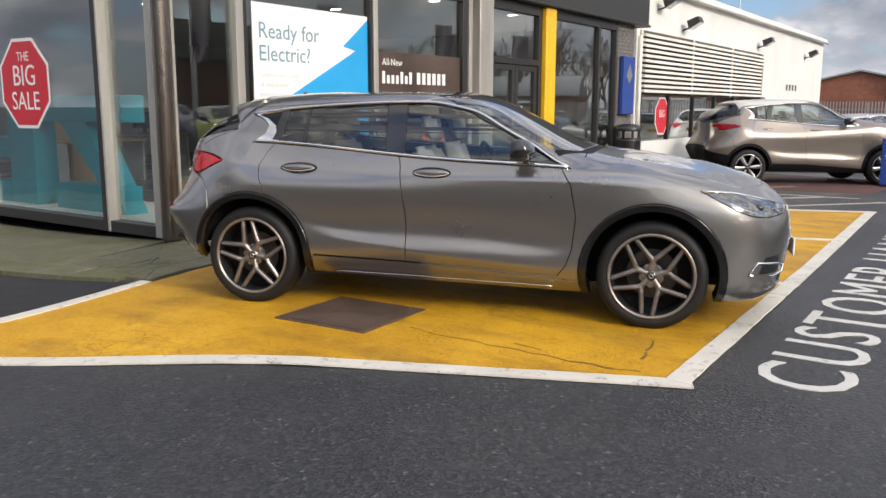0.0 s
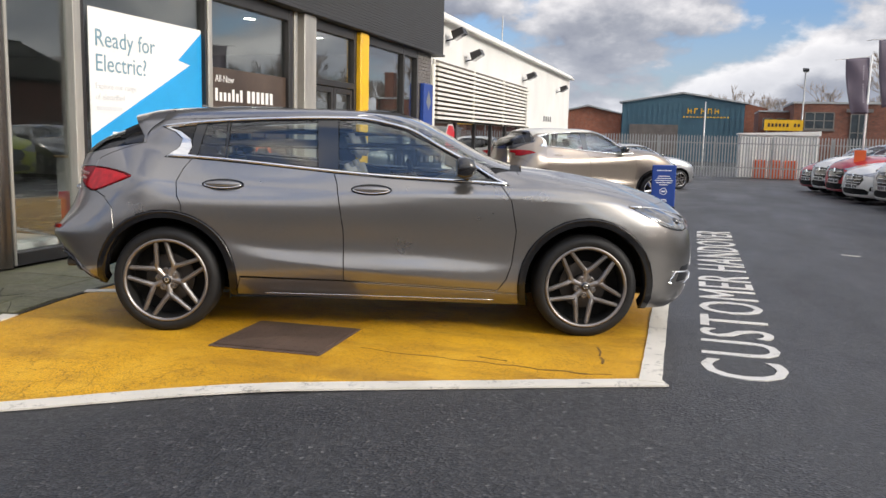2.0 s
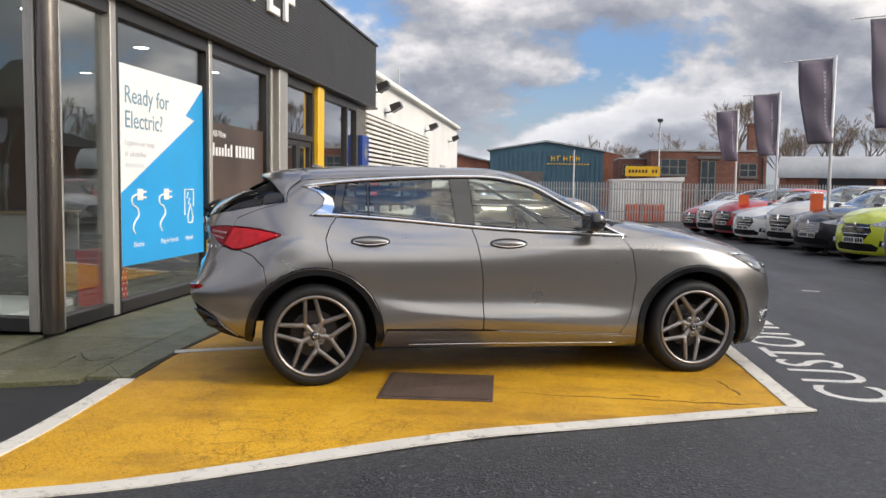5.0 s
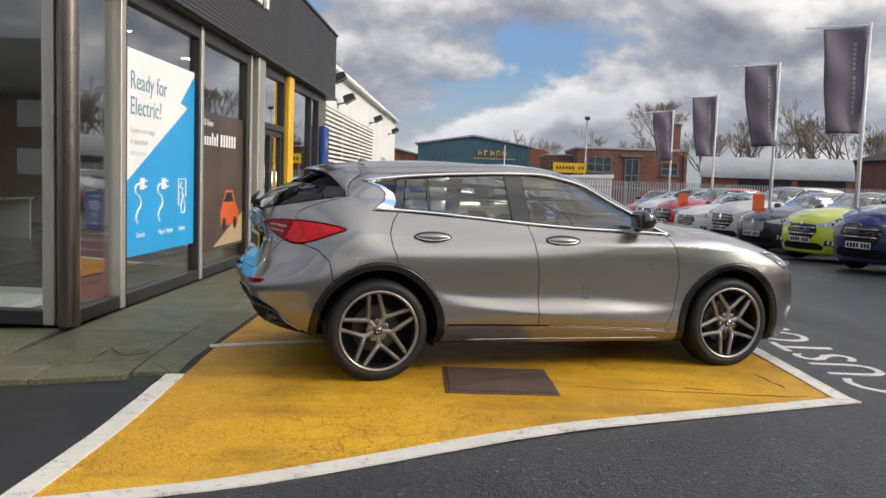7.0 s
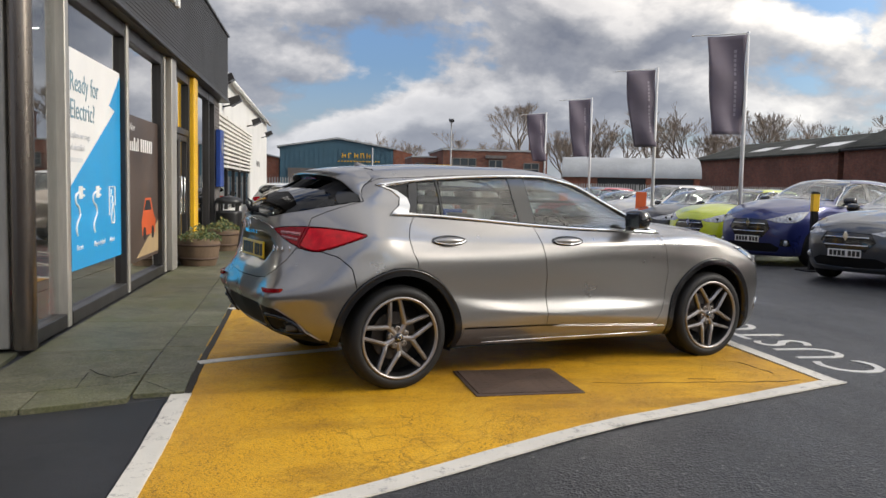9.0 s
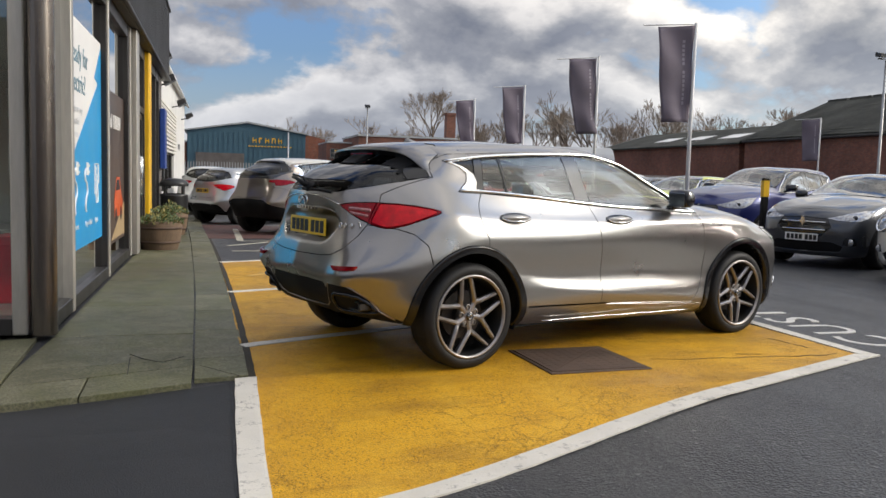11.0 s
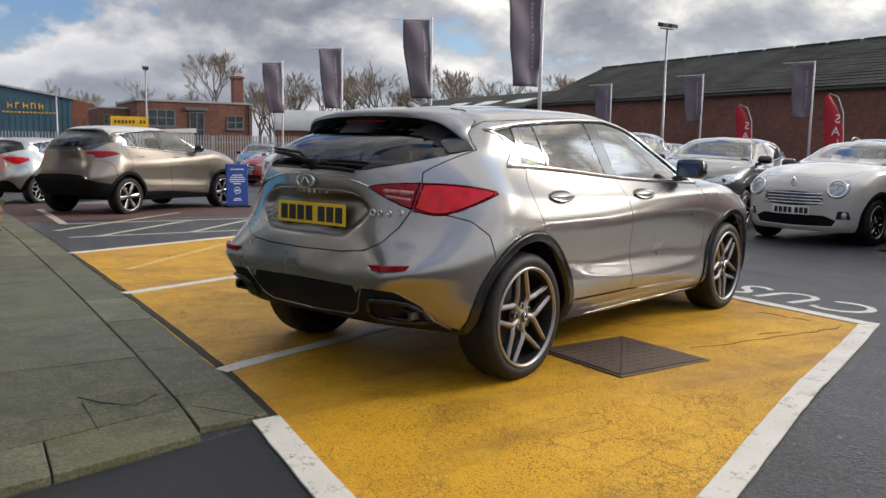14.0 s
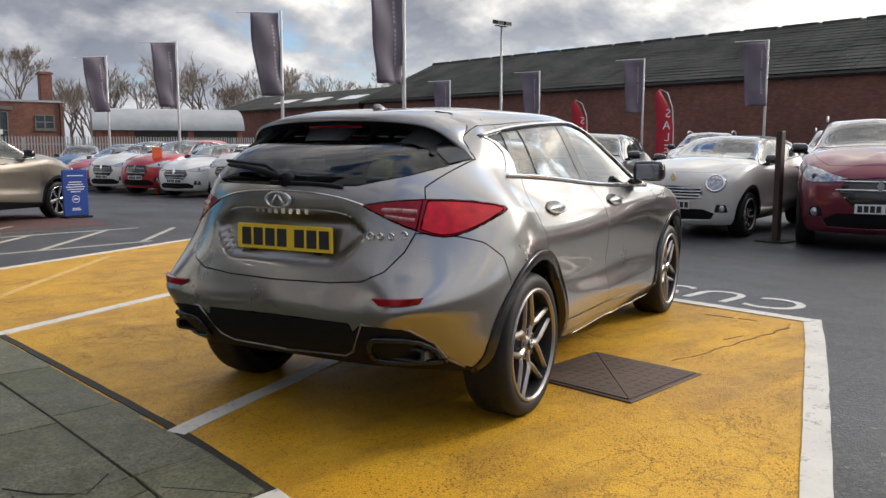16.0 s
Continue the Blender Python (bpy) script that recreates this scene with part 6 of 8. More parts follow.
L_ROOF = [(-.265, 0, 1.372), (-.255, .26, 1.370), (-.19, .42, 1.378), (-.08, .43, 1.41), (.1, .43, 1.43), (.45, .43, 1.447), (1.1, .42, 1.448), (1.67, .41, 1.345), (2.12, .38, 1.13), (2.55, .25, 1.052), (2.82, .2, 1.012), (2.94, .17, .99), (3.04, .1, .978), (3.08, 0, .978)]
L_MIDDLE = [(-.25, 0, 1.392), (-.23, 0, 1.398), (-.17, 0, 1.412), (-.05, 0, 1.432), (.12, 0, 1.450), (.45, 0, 1.467), (1.1, 0, 1.467), (1.64, 0, 1.392), (2.1, 0, 1.16), (2.5, 0, 1.068), (2.75, 0, 1.035), (2.85, 0, 1.018), (2.92, 0, 1.005), (2.95, 0, 1.0)]
KNOT_U = [0, .42, .85, 1.1, 1.45, 1.9, 2.55, 3.2, 3.65, 4.15, 4.5, 4.8, 5.15, 5.57]
KNOT_V = [0, .10, .21, .38, .50, .62, .74, .90, 1.10, 1.32, 1.77]


TAIL = [(.39, 1.018), (.50, 1.036), (.60, 1.040), (.72, 1.031), (.80, 1.012), (.850, .988), (.828, .960), (.77, .913), (.711, .883), (.655, .893), (.60, .918), (.49, .958)]
TAIL_FINE = [(.39, 1.018), (.45, 1.030), (.52, 1.038), (.60, 1.040), (.68, 1.036), (.75, 1.025), (.80, 1.013), (.832, 1.000), (.842, .988), (.836, .974), (.815, .950), (.785, .924), (.75, .902), (.715, .888), (.68, .887), (.64, .897), (.60, .914), (.54, .940), (.46, .982)]
TAIL_C = [(.50, 1.035), (.62, 1.045), (.78, 1.036), (.85, 1.0), (.80, .972), (.75, .950), (.70, .935), (.62, .94), (.60, .985), (.50, .995)]
TAIL_IN = [(.39, 1.018), (.45, 1.030), (.52, 1.038), (.592, 1.040), (.596, .916), (.54, .940), (.46, .982)]
TAIL_LIT = [(.607, 1.034), (.68, 1.030), (.75, 1.019), (.80, 1.007), (.826, .996), (.832, .986), (.826, .974), (.806, .951), (.778, .928), (.745, .908), (.712, .895), (.68, .894), (.642, .904), (.607, .920)]


def inside_poly(p, poly):
    x, y = p
    hit = False
    j = len(poly) - 1
    for i in range(len(poly)):
        (xi, yi), (xj, yj) = poly[i], poly[j]
        if (yi > y) != (yj > y) and x < (xj - xi) * (y - yi) / (yj - yi) + xi:
            hit = not hit
        j = i
    return hit


VIEW = {"side": (0, 2), "back": (1, 2), "top": (0, 1)}


def cut(bm, poly, view, keep):
    """Scores the outline of a panel into the shell, as seen from one side."""
    i, j = VIEW[view]
    k = 3 - i - j
    xs, ys = [p[0] for p in poly], [p[1] for p in poly]
    x0, x1, y0, y1 = min(xs) - .02, max(xs) + .02, min(ys) - .02, max(ys) + .02

    def spans(f, ax0, ax1, ay0, ay1):
        us, vs = [v.co[i] for v in f.verts], [v.co[j] for v in f.verts]
        return max(us) >= ax0 and min(us) <= ax1 and max(vs) >= ay0 and min(vs) <= ay1
    cand = [f for f in bm.faces if spans(f, x0, x1, y0, y1) and keep(f.calc_center_median())]
    for a, b in zip(poly, poly[1:] + poly[:1]):
        s = [f for f in cand if f.is_valid and spans(f, min(a[0], b[0]) - .001, max(a[0], b[0]) + .001, min(a[1], b[1]) - .001, max(a[1], b[1]) + .001)]
        if not s:
            continue
        d = Vector((0, 0, 0))
        d[i], d[j] = b[0] - a[0], b[1] - a[1]
        if d.length < 1e-6:
            continue
        axis = Vector((0, 0, 0))
        axis[k] = 1
        co = Vector((0, 0, 0))
        co[i], co[j] = a
        geom = set(s)
        for f in s:
            geom.update(f.edges)
            geom.update(f.verts)
        r = bmesh.ops.bisect_plane(bm, geom=list(geom), dist=1e-5, plane_co=co, plane_no=d.cross(axis).normalized())
        more = {f for e in r["geom_cut"] if isinstance(e, bmesh.types.BMEdge) for f in e.link_faces}
        cand = list({f for f in cand if f.is_valid} | more)


def ring(cx, cz, r, n=36):
    return [(cx + r * math.cos(2 * math.pi * k / n), cz + r * math.sin(2 * math.pi * k / n)) for k in range(n)]


def inset(poly, d):
    """A polygon moved inwards by d."""
    n = len(poly)
    area = sum(poly[i][0] * poly[(i + 1) % n][1] - poly[(i + 1) % n][0] * poly[i][1] for i in range(n))
    s = 1 if area > 0 else -1
    out = []
    for i in range(n):
        a, b, c = Vector(poly[i - 1]), Vector(poly[i]), Vector(poly[(i + 1) % n])
        n1 = Vector((-(b - a).y, (b - a).x)).normalized() * s
        n2 = Vector((-(c - b).y, (c - b).x)).normalized() * s
        m = (n1 + n2)
        m = m / max(0.35, m.length_squared / 2)
        out.append(tuple(b + m * d))
    return out


def make_wheel(name, m, parent, r=0.34, wid=0.225, style=5, mats=(M_RIM, M_RIM_BRIGHT), n=56, hi=True, rim=0.25):
    """A wheel whose outer face looks along -y of m."""
    th = obj("wheel", None, parent, m)
    w = wid / 2
    bm = BM()
    lathe(bm, [(rim - .005, -w + .010), (rim + .012, -w - .001), (r * .88, -w - .004), (r * .955, -w + .008), (r * .988, -w + .028), (r, -w + .05), (r, w - .05), (r * .985, w - .025), (r * .95, w - .008), (rim + .01, w), (rim - .005, w - .01)], n, "y")
    tyre = part("tyre", bm, M_RUBBER, th, smooth=True)
    if hi:
        bm = BM()
        for k in range(72):
            a = 2 * math.pi * k / 72
            for y0, y1, sh in ((-w + .052, -.025, .02), (.025, w - .052, -.02)):
                q = [(a, y0), (a + .035, y0), (a + .035 + sh, y1), (a + sh, y1)]
                v = [bm.verts.new(((r + .0012) * math.cos(t), y, (r + .0012) * math.sin(t))) for t, y in q] + [bm.verts.new(((r - .006) * math.cos(t), y, (r - .006) * math.sin(t))) for t, y in q]
                for f in ((0, 1, 2, 3), (0, 4, 5, 1), (1, 5, 6, 2), (2, 6, 7, 3), (3, 7, 4, 0)):
                    bm.faces.new([v[c] for c in f])
        bmesh.ops.recalc_face_normals(bm, faces=bm.faces[:])
        part("tread_block", bm, M_RUBBER, tyre, kind="stuff")
    bm = BM()
    lathe(bm, [(rim + .004, -w + .004), (rim + .003, -w - .003), (rim - .004, -w - .007), (rim - .012, -w - .004), (rim - .017, -w + .006)], n, "y")
    rim_ob = part("rim", bm, mats[0] if hi else mats[1], th, smooth=True)
    bm = BM()
    lathe(bm, [(rim - .017, -w + .006), (rim - .024, -w + .03), (rim - .026, w - .02)], n, "y")
    part("rim_barrel", bm, M_DARK if not hi else surf("dark_rim_barrel", (.018, .018, .018), .5, .3, bump=0.0), rim_ob, smooth=True)
    bm = BM()
    lathe(bm, [(.155, .012), (.155, .0), (.075, .0), (.07, -.03), (.001, -.03)], 32, "y")
    part("brake_disc", bm, M_DISC if hi else M_DARK, th)
    bm = BM()
    lathe(bm, [(rim - .022, .03), (.001, .03)], 32, "y")
    part("wheel_back", bm, M_DARK, th)
    fy = -w + .012

    def sp(bm, path, w0, w1, y0, y1, thick):
        """A spoke along (angle, radius) points."""
        pts = [Vector((rr * math.cos(a), 0, rr * math.sin(a))) for a, rr in path]
        rows = []
        for q, p in enumerate(pts):
            d = (pts[min(q + 1, len(pts) - 1)] - pts[max(q - 1, 0)]).normalized()
            s = Vector((-d.z, 0, d.x))
            t = q / (len(pts) - 1)
            ww, yy = w0 + (w1 - w0) * t, y0 + (y1 - y0) * t
            rows.append([bm.verts.new(p + s * c * ww + Vector((0, yy + e, 0))) for c, e in ((-.5, .011), (-.16, 0), (.16, 0), (.5, .011), (.42, thick), (-.42, thick))])
        for r0, r1 in zip(rows, rows[1:]):
            for c in range(6):
                e = (c + 1) % 6
                bm.faces.new((r0[c], r0[e], r1[e], r1[c]))
        bm.faces.new(rows[0])
        bm.faces.new(rows[-1][::-1])
    spokes = style
    for k in range(spokes):
        a0 = math.pi / 2 + 2 * math.pi * k / spokes
        bm = BM()
        if style == 5:
            for s in (-1, 1):
                sp(bm, [(a0 + s * math.pi / 5, .030), (a0 + s * math.pi / 5, .088), (a0 + s * .53, .108), (a0 + s * .41, .124), (a0 + s * .120, rim - .004)], .038, .027, fy + .018, fy - .001, .040)
        else:
            sp(bm, [(a0, .05), (a0 + .04, .13), (a0 + .02, rim - .006)], .045, .085, fy + .014, fy, .03)
        bmesh.ops.recalc_face_normals(bm, faces=bm.faces[:])
        part("spoke", bm, mats[0], th)
    bm = BM()
    lathe(bm, [(.001, fy + .010), (.026, fy + .010), (.030, fy + .016), (.036, fy + .030), (.072, fy + .036), (.074, fy + .06)], 30, "y")
    hub = part("hub", bm, mats[0], th, smooth=True)
    bm = BM()
    lathe(bm, [(.001, fy + .004), (.025, fy + .0045), (.028, fy + .012)], 24, "y")
    part("centre_cap", bm, M_GLOSSBLACK, hub, smooth=True)
    bm = BM()
    lathe(bm, [(.013 + .0025 * math.cos(a), fy + .003 + .0025 * math.sin(a)) for a in (2 * math.pi * k / 6 for k in range(6))], 20, "y", True)
    part("cap_emblem", bm, M_CHROME, hub, smooth=True)
    for k in range(5):
        a = math.pi / 2 + 2 * math.pi * k / 5
        bm = BM()
        lathe(bm, [(.001, fy + .026), (.008, fy + .026), (.0085, fy + .034), (.014, fy + .034), (.015, fy + .020), (.019, fy + .021), (.021, fy + .045)], 14, "y", m=Matrix.Translation((.057 * math.cos(a), 0, .057 * math.sin(a))))
        part("wheel_bolt", bm, M_RIM if hi else M_DARK, hub, smooth=False)
    return th


def remap(spec):
    """Bends the hatchback's curves to another car's sizes."""
    ro, wb, fo = spec.get("ro", .86), spec.get("wb", 2.70), spec.get("fo", .88)
    w, h, lift, hood, tail, snub = spec.get("w", 1.0), spec.get("h", 1.0), spec.get("lift", 0.0), spec.get("hood", 0.0), spec.get("tail", 0.0), spec.get("snub", 0.0)

    def one(x, y, z):
        X = x * ro / .86 if x < 0 else (x * wb / 2.70 if x < 2.70 else wb + (x - 2.70) * fo / .88)
        Z = .345 + (z - .345) * h + lift if z > .345 else z + lift * .7
        t = min(1.0, max(0.0, (x - 1.9) / .6))
        up = min(1.0, max(0.0, (z - .5) / .4))
        Z += hood * t * up
        X += snub * t * up * min(1.0, max(0.0, (x - 2.9) / .5)) * fo
        if x < .3:
            s = min(1.0, max(0.0, (z - 1.05) / .3))
            X -= tail * s * min(1.0, (.3 - x) / .5)
        return X, y * w, Z
    return one


def build_car(thing, m, spec, label, group="", hi=False):
    """One car: the shell is lofted, its panels are cut from it, then wheels, glass and trim."""
    one = remap(spec)
    th = empty(thing, m, label, "car", group)
    cols = [[one(*p) for p in tr] for tr in (L_UNDER, L_SILL, L_BULGE, L_HOLLOW, L_HAUNCH, L_CREASE, L_BELT, L_WINDOW, L_RAIL, L_ROOF, L_MIDDLE)]
    nu, nv = (190, 110) if hi else (70, 34)
    us, vs = np.linspace(0, KNOT_U[-1], nu), np.linspace(0, KNOT_V[-1], nv)
    tr = np.array([spline(KNOT_U, c, us) for c in cols])
    S = spline(KNOT_V, tr, vs)
    S[:, 0, 1] = S[:, -1, 1] = 0
    S[-1, :, 1] = 0
    S[..., 1] = np.maximum(S[..., 1], 0)
    if hi:                                       # the number plate sits in a sunk field of the tailgate
        ease = lambda v: (lambda c: c * c * (3 - 2 * c))(np.clip(v, 0, 1))
        half = np.interp(S[..., 2], [.74, .80, .90, .985], [.20, .30, .40, .30])
        sunk = ease((half - S[..., 1]) / .045 + .5) * ease((S[..., 2] - .765) / .05) * ease((.985 - S[..., 2]) / .028) * (S[..., 0] < -.4)
        S[..., 0] += .042 * sunk
        # the shoulder line, crisp along the doors and fading over the wings
        X, Z = S[..., 0], S[..., 2]
        zc = np.interp(X, [-.25, .2, 1.2, 2.2, 2.9], [.985, .955, .918, .918, .885])
        S[..., 1] += .009 * np.exp(-np.abs(Z - zc) / .035) * ease((X + .45) / .4) * ease((3.15 - X) / .5) * (S[..., 1] > .5)
        # the sharp lower edge of the doors, dropping towards the front
        ze = np.interp(X, [.5, 1.1, 1.8, 2.25], [.50, .435, .375, .34])
        S[..., 1] += .006 * np.exp(-np.abs(Z - ze) / .032) * ease((X - .45) / .3) * ease((2.3 - X) / .3) * (S[..., 1] > .5)
    N = np.cross(np.gradient(S, axis=1), np.gradient(S, axis=0))
    ln = np.linalg.norm(N, axis=2, keepdims=True)
    N = N / np.where(ln < 1e-9, 1, ln)
    N[:, 0, 1] = N[:, -1, 1] = 0
    N[-1, :, 1] = 0
    turn = N[nv // 3, nu // 2, 1] < 0
    if turn:
        N = -N
    bm = BM()
    lay = bm.verts.layers.float_vector.new("nrm")
    vg = []
    for j in range(nv):
        row = []
        for i in range(nu):
            v = bm.verts.new(S[j, i])
            v[lay] = N[j, i]
            row.append(v)
        vg.append(row)
    for j in range(nv - 1):
        for i in range(nu - 1):
            q = (vg[j][i], vg[j][i + 1], vg[j + 1][i + 1], vg[j + 1][i])
            bm.faces.new(q[::-1] if turn else q)
    bmesh.ops.remove_doubles(bm, verts=[v for v in bm.verts if abs(v.co.y) < 1e-4], dist=1e-4)

    def sd(poly):
        return [one(x, .8, z)[::2] for x, z in poly]

    def bk(poly, x):
        return [one(x, y, z)[1:] for y, z in poly]
    wb = spec.get("wb", 2.70)
    R = spec.get("r", .34)
    arch = spec.get("arch", .405)
    trim = spec.get("trim", .05)
    zc = R + .003
    glass_out = sd([(-.080, 1.312), (.19, 1.352), (.45, 1.374), (.81, 1.394), (1.12, 1.400), (1.24, 1.397), (1.43, 1.366), (1.52, 1.344), (1.74, 1.234), (1.94, 1.130), (2.09, 1.034), (2.19, .982), (1.907, .996), (1.46, 1.012), (1.06, 1.038), (.61, 1.077), (.155, 1.109), (-.03, 1.116), (.055, 1.180), (.068, 1.232), (.02, 1.275)])
    glass_in = sd([(-.02, 1.303), (.19, 1.330), (.45, 1.352), (.81, 1.372), (1.10, 1.379), (1.22, 1.377), (1.42, 1.344), (1.50, 1.325), (1.73, 1.210), (1.93, 1.105), (2.06, 1.026), (1.907, 1.019), (1.46, 1.036), (1.06, 1.062), (.61, 1.101), (.155, 1.133), (.118, 1.136), (.138, 1.180), (.125, 1.232), (.06, 1.278)])
    bpil = sd([(.925, 1.45), (1.065, 1.45), (1.092, 1.00), (.955, 1.00)])
    qbar = sd([(.175, 1.45), (.245, 1.45), (.170, 1.10), (.105, 1.10)])
    qbar2 = sd([(.352, 1.45), (.372, 1.45), (.368, 1.08), (.348, 1.08)])
    door_f = sd([(1.05, 1.055), (1.076, .978), (1.105, .80), (1.123, .675), (1.128, .355), (1.6, .335), (2.12, .305), (2.175, .38), (2.21, .48), (2.232, .692), (2.195, .887), (2.115, 1.008), (1.886, 1.016), (1.36, 1.038)])
    ar = [(math.cos(a) * (arch + trim), zc + math.sin(a) * (arch + trim)) for a in (radians(d) for d in range(76, -10, -6))]
    door_r = sd([(.16, 1.13), (.10, 1.05), (.068, .971), (.08, .88), (.105, .83)]) + ar + sd([(.47, .372), (1.128, .355), (1.123, .675), (1.105, .80), (1.076, .978), (1.05, 1.055), (.36, 1.110)])
    side_ok = lambda c: c.y > .5
    front, rear = lambda c: c.x > wb + .15, lambda c: c.x < .0
    P = []   # (part, polygon, view, test)
    P.append(("void", ring(0, zc, arch), "side", side_ok))
    P.append(("void", ring(wb, zc, arch), "side", side_ok))
    P.append(("arch_trim_rear", ring(0, zc, arch + trim), "side", side_ok))
    P.append(("arch_trim_front", ring(wb, zc, arch + trim), "side", side_ok))
    cabin = lambda c: c.y > .45 and c.z > .98
    P.append(("b_pillar", None, "side", None))
    P.append(("side_glass", glass_in, "side", cabin))
    P.append(("window_chrome", glass_out, "side", cabin))
    P.append(("windscreen", [one(1.24, 0, 1)[:1] + (-.1,), one(1.24, 0, 1)[:1] + (.50 * spec.get("w", 1),), one(1.42, 0, 1)[:1] + (.595 * spec.get("w", 1),), one(2.06, 0, 1)[:1] + (.70 * spec.get("w", 1),), one(2.22, 0, 1)[:1] + (.55 * spec.get("w", 1),), one(2.30, 0, 1)[:1] + (-.1,)], "top", lambda c: c.z > 1.0 * spec.get("h", 1)))
    P.append(("cowl", [one(2.06, 0, 1)[:1] + (.70 * spec.get("w", 1),), one(2.10, 0, 1)[:1] + (.74 * spec.get("w", 1),), one(2.29, 0, 1)[:1] + (.55 * spec.get("w", 1),), one(2.37, 0, 1)[:1] + (-.1,), one(2.28, 0, 1)[:1] + (-.1,), one(2.20, 0, 1)[:1] + (.55 * spec.get("w", 1),)], "top", lambda c: c.z > .95 * spec.get("h", 1)))
    glass_end = -.155 if hi else -.13
    P.append(("glass_band", bk([(-.1, 1.318), (.40, 1.303), (.52, 1.262), (.61, 1.185), (.655, 1.205), (.618, 1.246), (.565, 1.300), (.50, 1.35), (.30, 1.39), (-.1, 1.40)], -.4), "back", lambda c: c.x < glass_end))
    P.append(("rear_glass", bk([(-.1, 1.096), (.36, 1.100), (.52, 1.138), (.61, 1.177), (.655, 1.205), (.618, 1.246), (.565, 1.300), (.50, 1.345), (.25, 1.365), (-.1, 1.37)], -.4), "back", lambda c: c.x < glass_end))
    if hi:
        P.append(("inner_lamp", bk(TAIL_IN, -.5), "back", lambda c: c.x < -.18))
        P.append(("lamp_field", bk(TAIL_LIT, -.5), "back", lambda c: c.x < -.18))
    P.append(("tail_lamp", bk(spec.get("tail_poly", TAIL), -.5), "back", lambda c: c.x < -.18))
    hl = spec.get("head_poly", [(2.96, .868), (3.12, .862), (3.28, .826), (3.42, .782), (3.505, .748), (3.475, .712), (3.36, .703), (3.27, .716), (3.18, .750), (3.07, .810)])
    if spec.get("round_lamp"):
        P.append(("headlamp", ring(.60 * spec.get("w", 1), spec["round_lamp"], .125, 24), "back", front))
    else:
        P.append(("headlamp", sd(hl), "side", lambda c: c.x > wb + .15 and c.y > .30 and c.y > .2))
    gr = spec.get("grille_poly", [(-.1, .47), (.30, .49), (.44, .62), (.36, .74), (-.1, .76)])
    P.append(("grille", bk(gr, 3.5), "back", front))
    it = spec.get("intake_poly", [(-.1, .24), (.55, .26), (.60, .34), (.45, .40), (-.1, .40)])
    P.append(("lower_intake", bk(it, 3.5), "back", front))
    P.append(("fog_surround", bk([(.60, .36), (.76, .36), (.74, .46), (.63, .47)], 3.4), "back", front))
    if spec.get("diffuser", True):
        P.append(("diffuser", bk(spec.get("diff_poly", [(-.1, .20), (.80, .20), (.785, .33), (.745, .36), (.705, .46), (.645, .53), (.445, .54), (.395, .50), (.38, .535), (-.1, .545)]), -.8), "back", lambda c: c.x < -.30))
    if "hatch_top" in spec:
        P.append(("hatch_top", bk([(-.1, 1.06), (.55, 1.06), (.60, 1.10), (.69, 1.20), (.67, 1.29), (.60, 1.345), (.50, 1.385), (.30, 1.41), (-.1, 1.42)], -.8), "back", lambda c: c.x < glass_end))
    P.append(("hatch", bk([(-.1, .695), (.28, .698), (.43, .712), (.52, .755), (.575, .83), (.60, .918), (.60, 1.04), (.585, 1.09), (.662, 1.205), (.624, 1.250), (.570, 1.306), (.50, 1.36), (.30, 1.40), (-.1, 1.41)], -.8), "back", lambda c: c.x < glass_end))
    P.append(("rear_door", door_r, "side", lambda c: c.y > .6))
    P.append(("front_door", door_f, "side", lambda c: c.y > .6))
    P.append(("rear_bumper", sd([(-1.0, .92), (-.60, .905), (-.47, .885), (-.40, .86), (-.33, .79), (-.30, .60), (-.40, .42), (-.42, .2), (-1.0, .2)]), "side", lambda c: c.x < 0))
    P.append(("bonnet", [one(2.26, 0, 1)[:1] + (-.1,), one(2.26, 0, 1)[:1] + (.68 * spec.get("w", 1),), one(2.40, 0, 1)[:1] + (.755 * spec.get("w", 1),), one(2.7, 0, 1)[:1] + (.745 * spec.get("w", 1),), one(3.0, 0, 1)[:1] + (.68 * spec.get("w", 1),), one(3.22, 0, 1)[:1] + (.56 * spec.get("w", 1),), one(3.36, 0, 1)[:1] + (.30 * spec.get("w", 1),), one(3.40, 0, 1)[:1] + (-.1,)], "top", lambda c: c.z > .8 * spec.get("h", 1)))
    P.append(("sill_cover", sd([(.2, .10), (.2, .372), (1.1, .352), (2.15, .290), (2.5, .27), (2.5, .10)]), "side", lambda c: c.y > .6 and .2 < c.x < wb - .2))
    P.append(("roof", [one(-.30, 0, 1)[:1] + (-.1,), one(-.30, 0, 1)[:1] + (.56 * spec.get("w", 1),), one(.0, 0, 1)[:1] + (.60 * spec.get("w", 1),), one(1.15, 0, 1)[:1] + (.60 * spec.get("w", 1),), one(1.30, 0, 1)[:1] + (.52 * spec.get("w", 1),), one(1.22, 0, 1)[:1] + (.46 * spec.get("w", 1),), one(1.22, 0, 1)[:1] + (-.1,)], "top", lambda c: c.z > 1.28 * spec.get("h", 1)))
    for nm, poly, view, ok in P:
        if poly:
            cut(bm, poly, view, ok)
    if hi:                                       # the rear glass ends on an upright line beside the pillar
        cut(bm, sd([(-.155, .95), (-.155, 1.5), (-1.2, 1.5), (-1.2, .95)]), "side", lambda c: c.z > 1.02 and c.x < .1)
    for poly in (bpil, qbar, qbar2):
        cut(bm, poly, "side", cabin)
    kick = one(.17, 0, 1)[0]
    boxes = {}
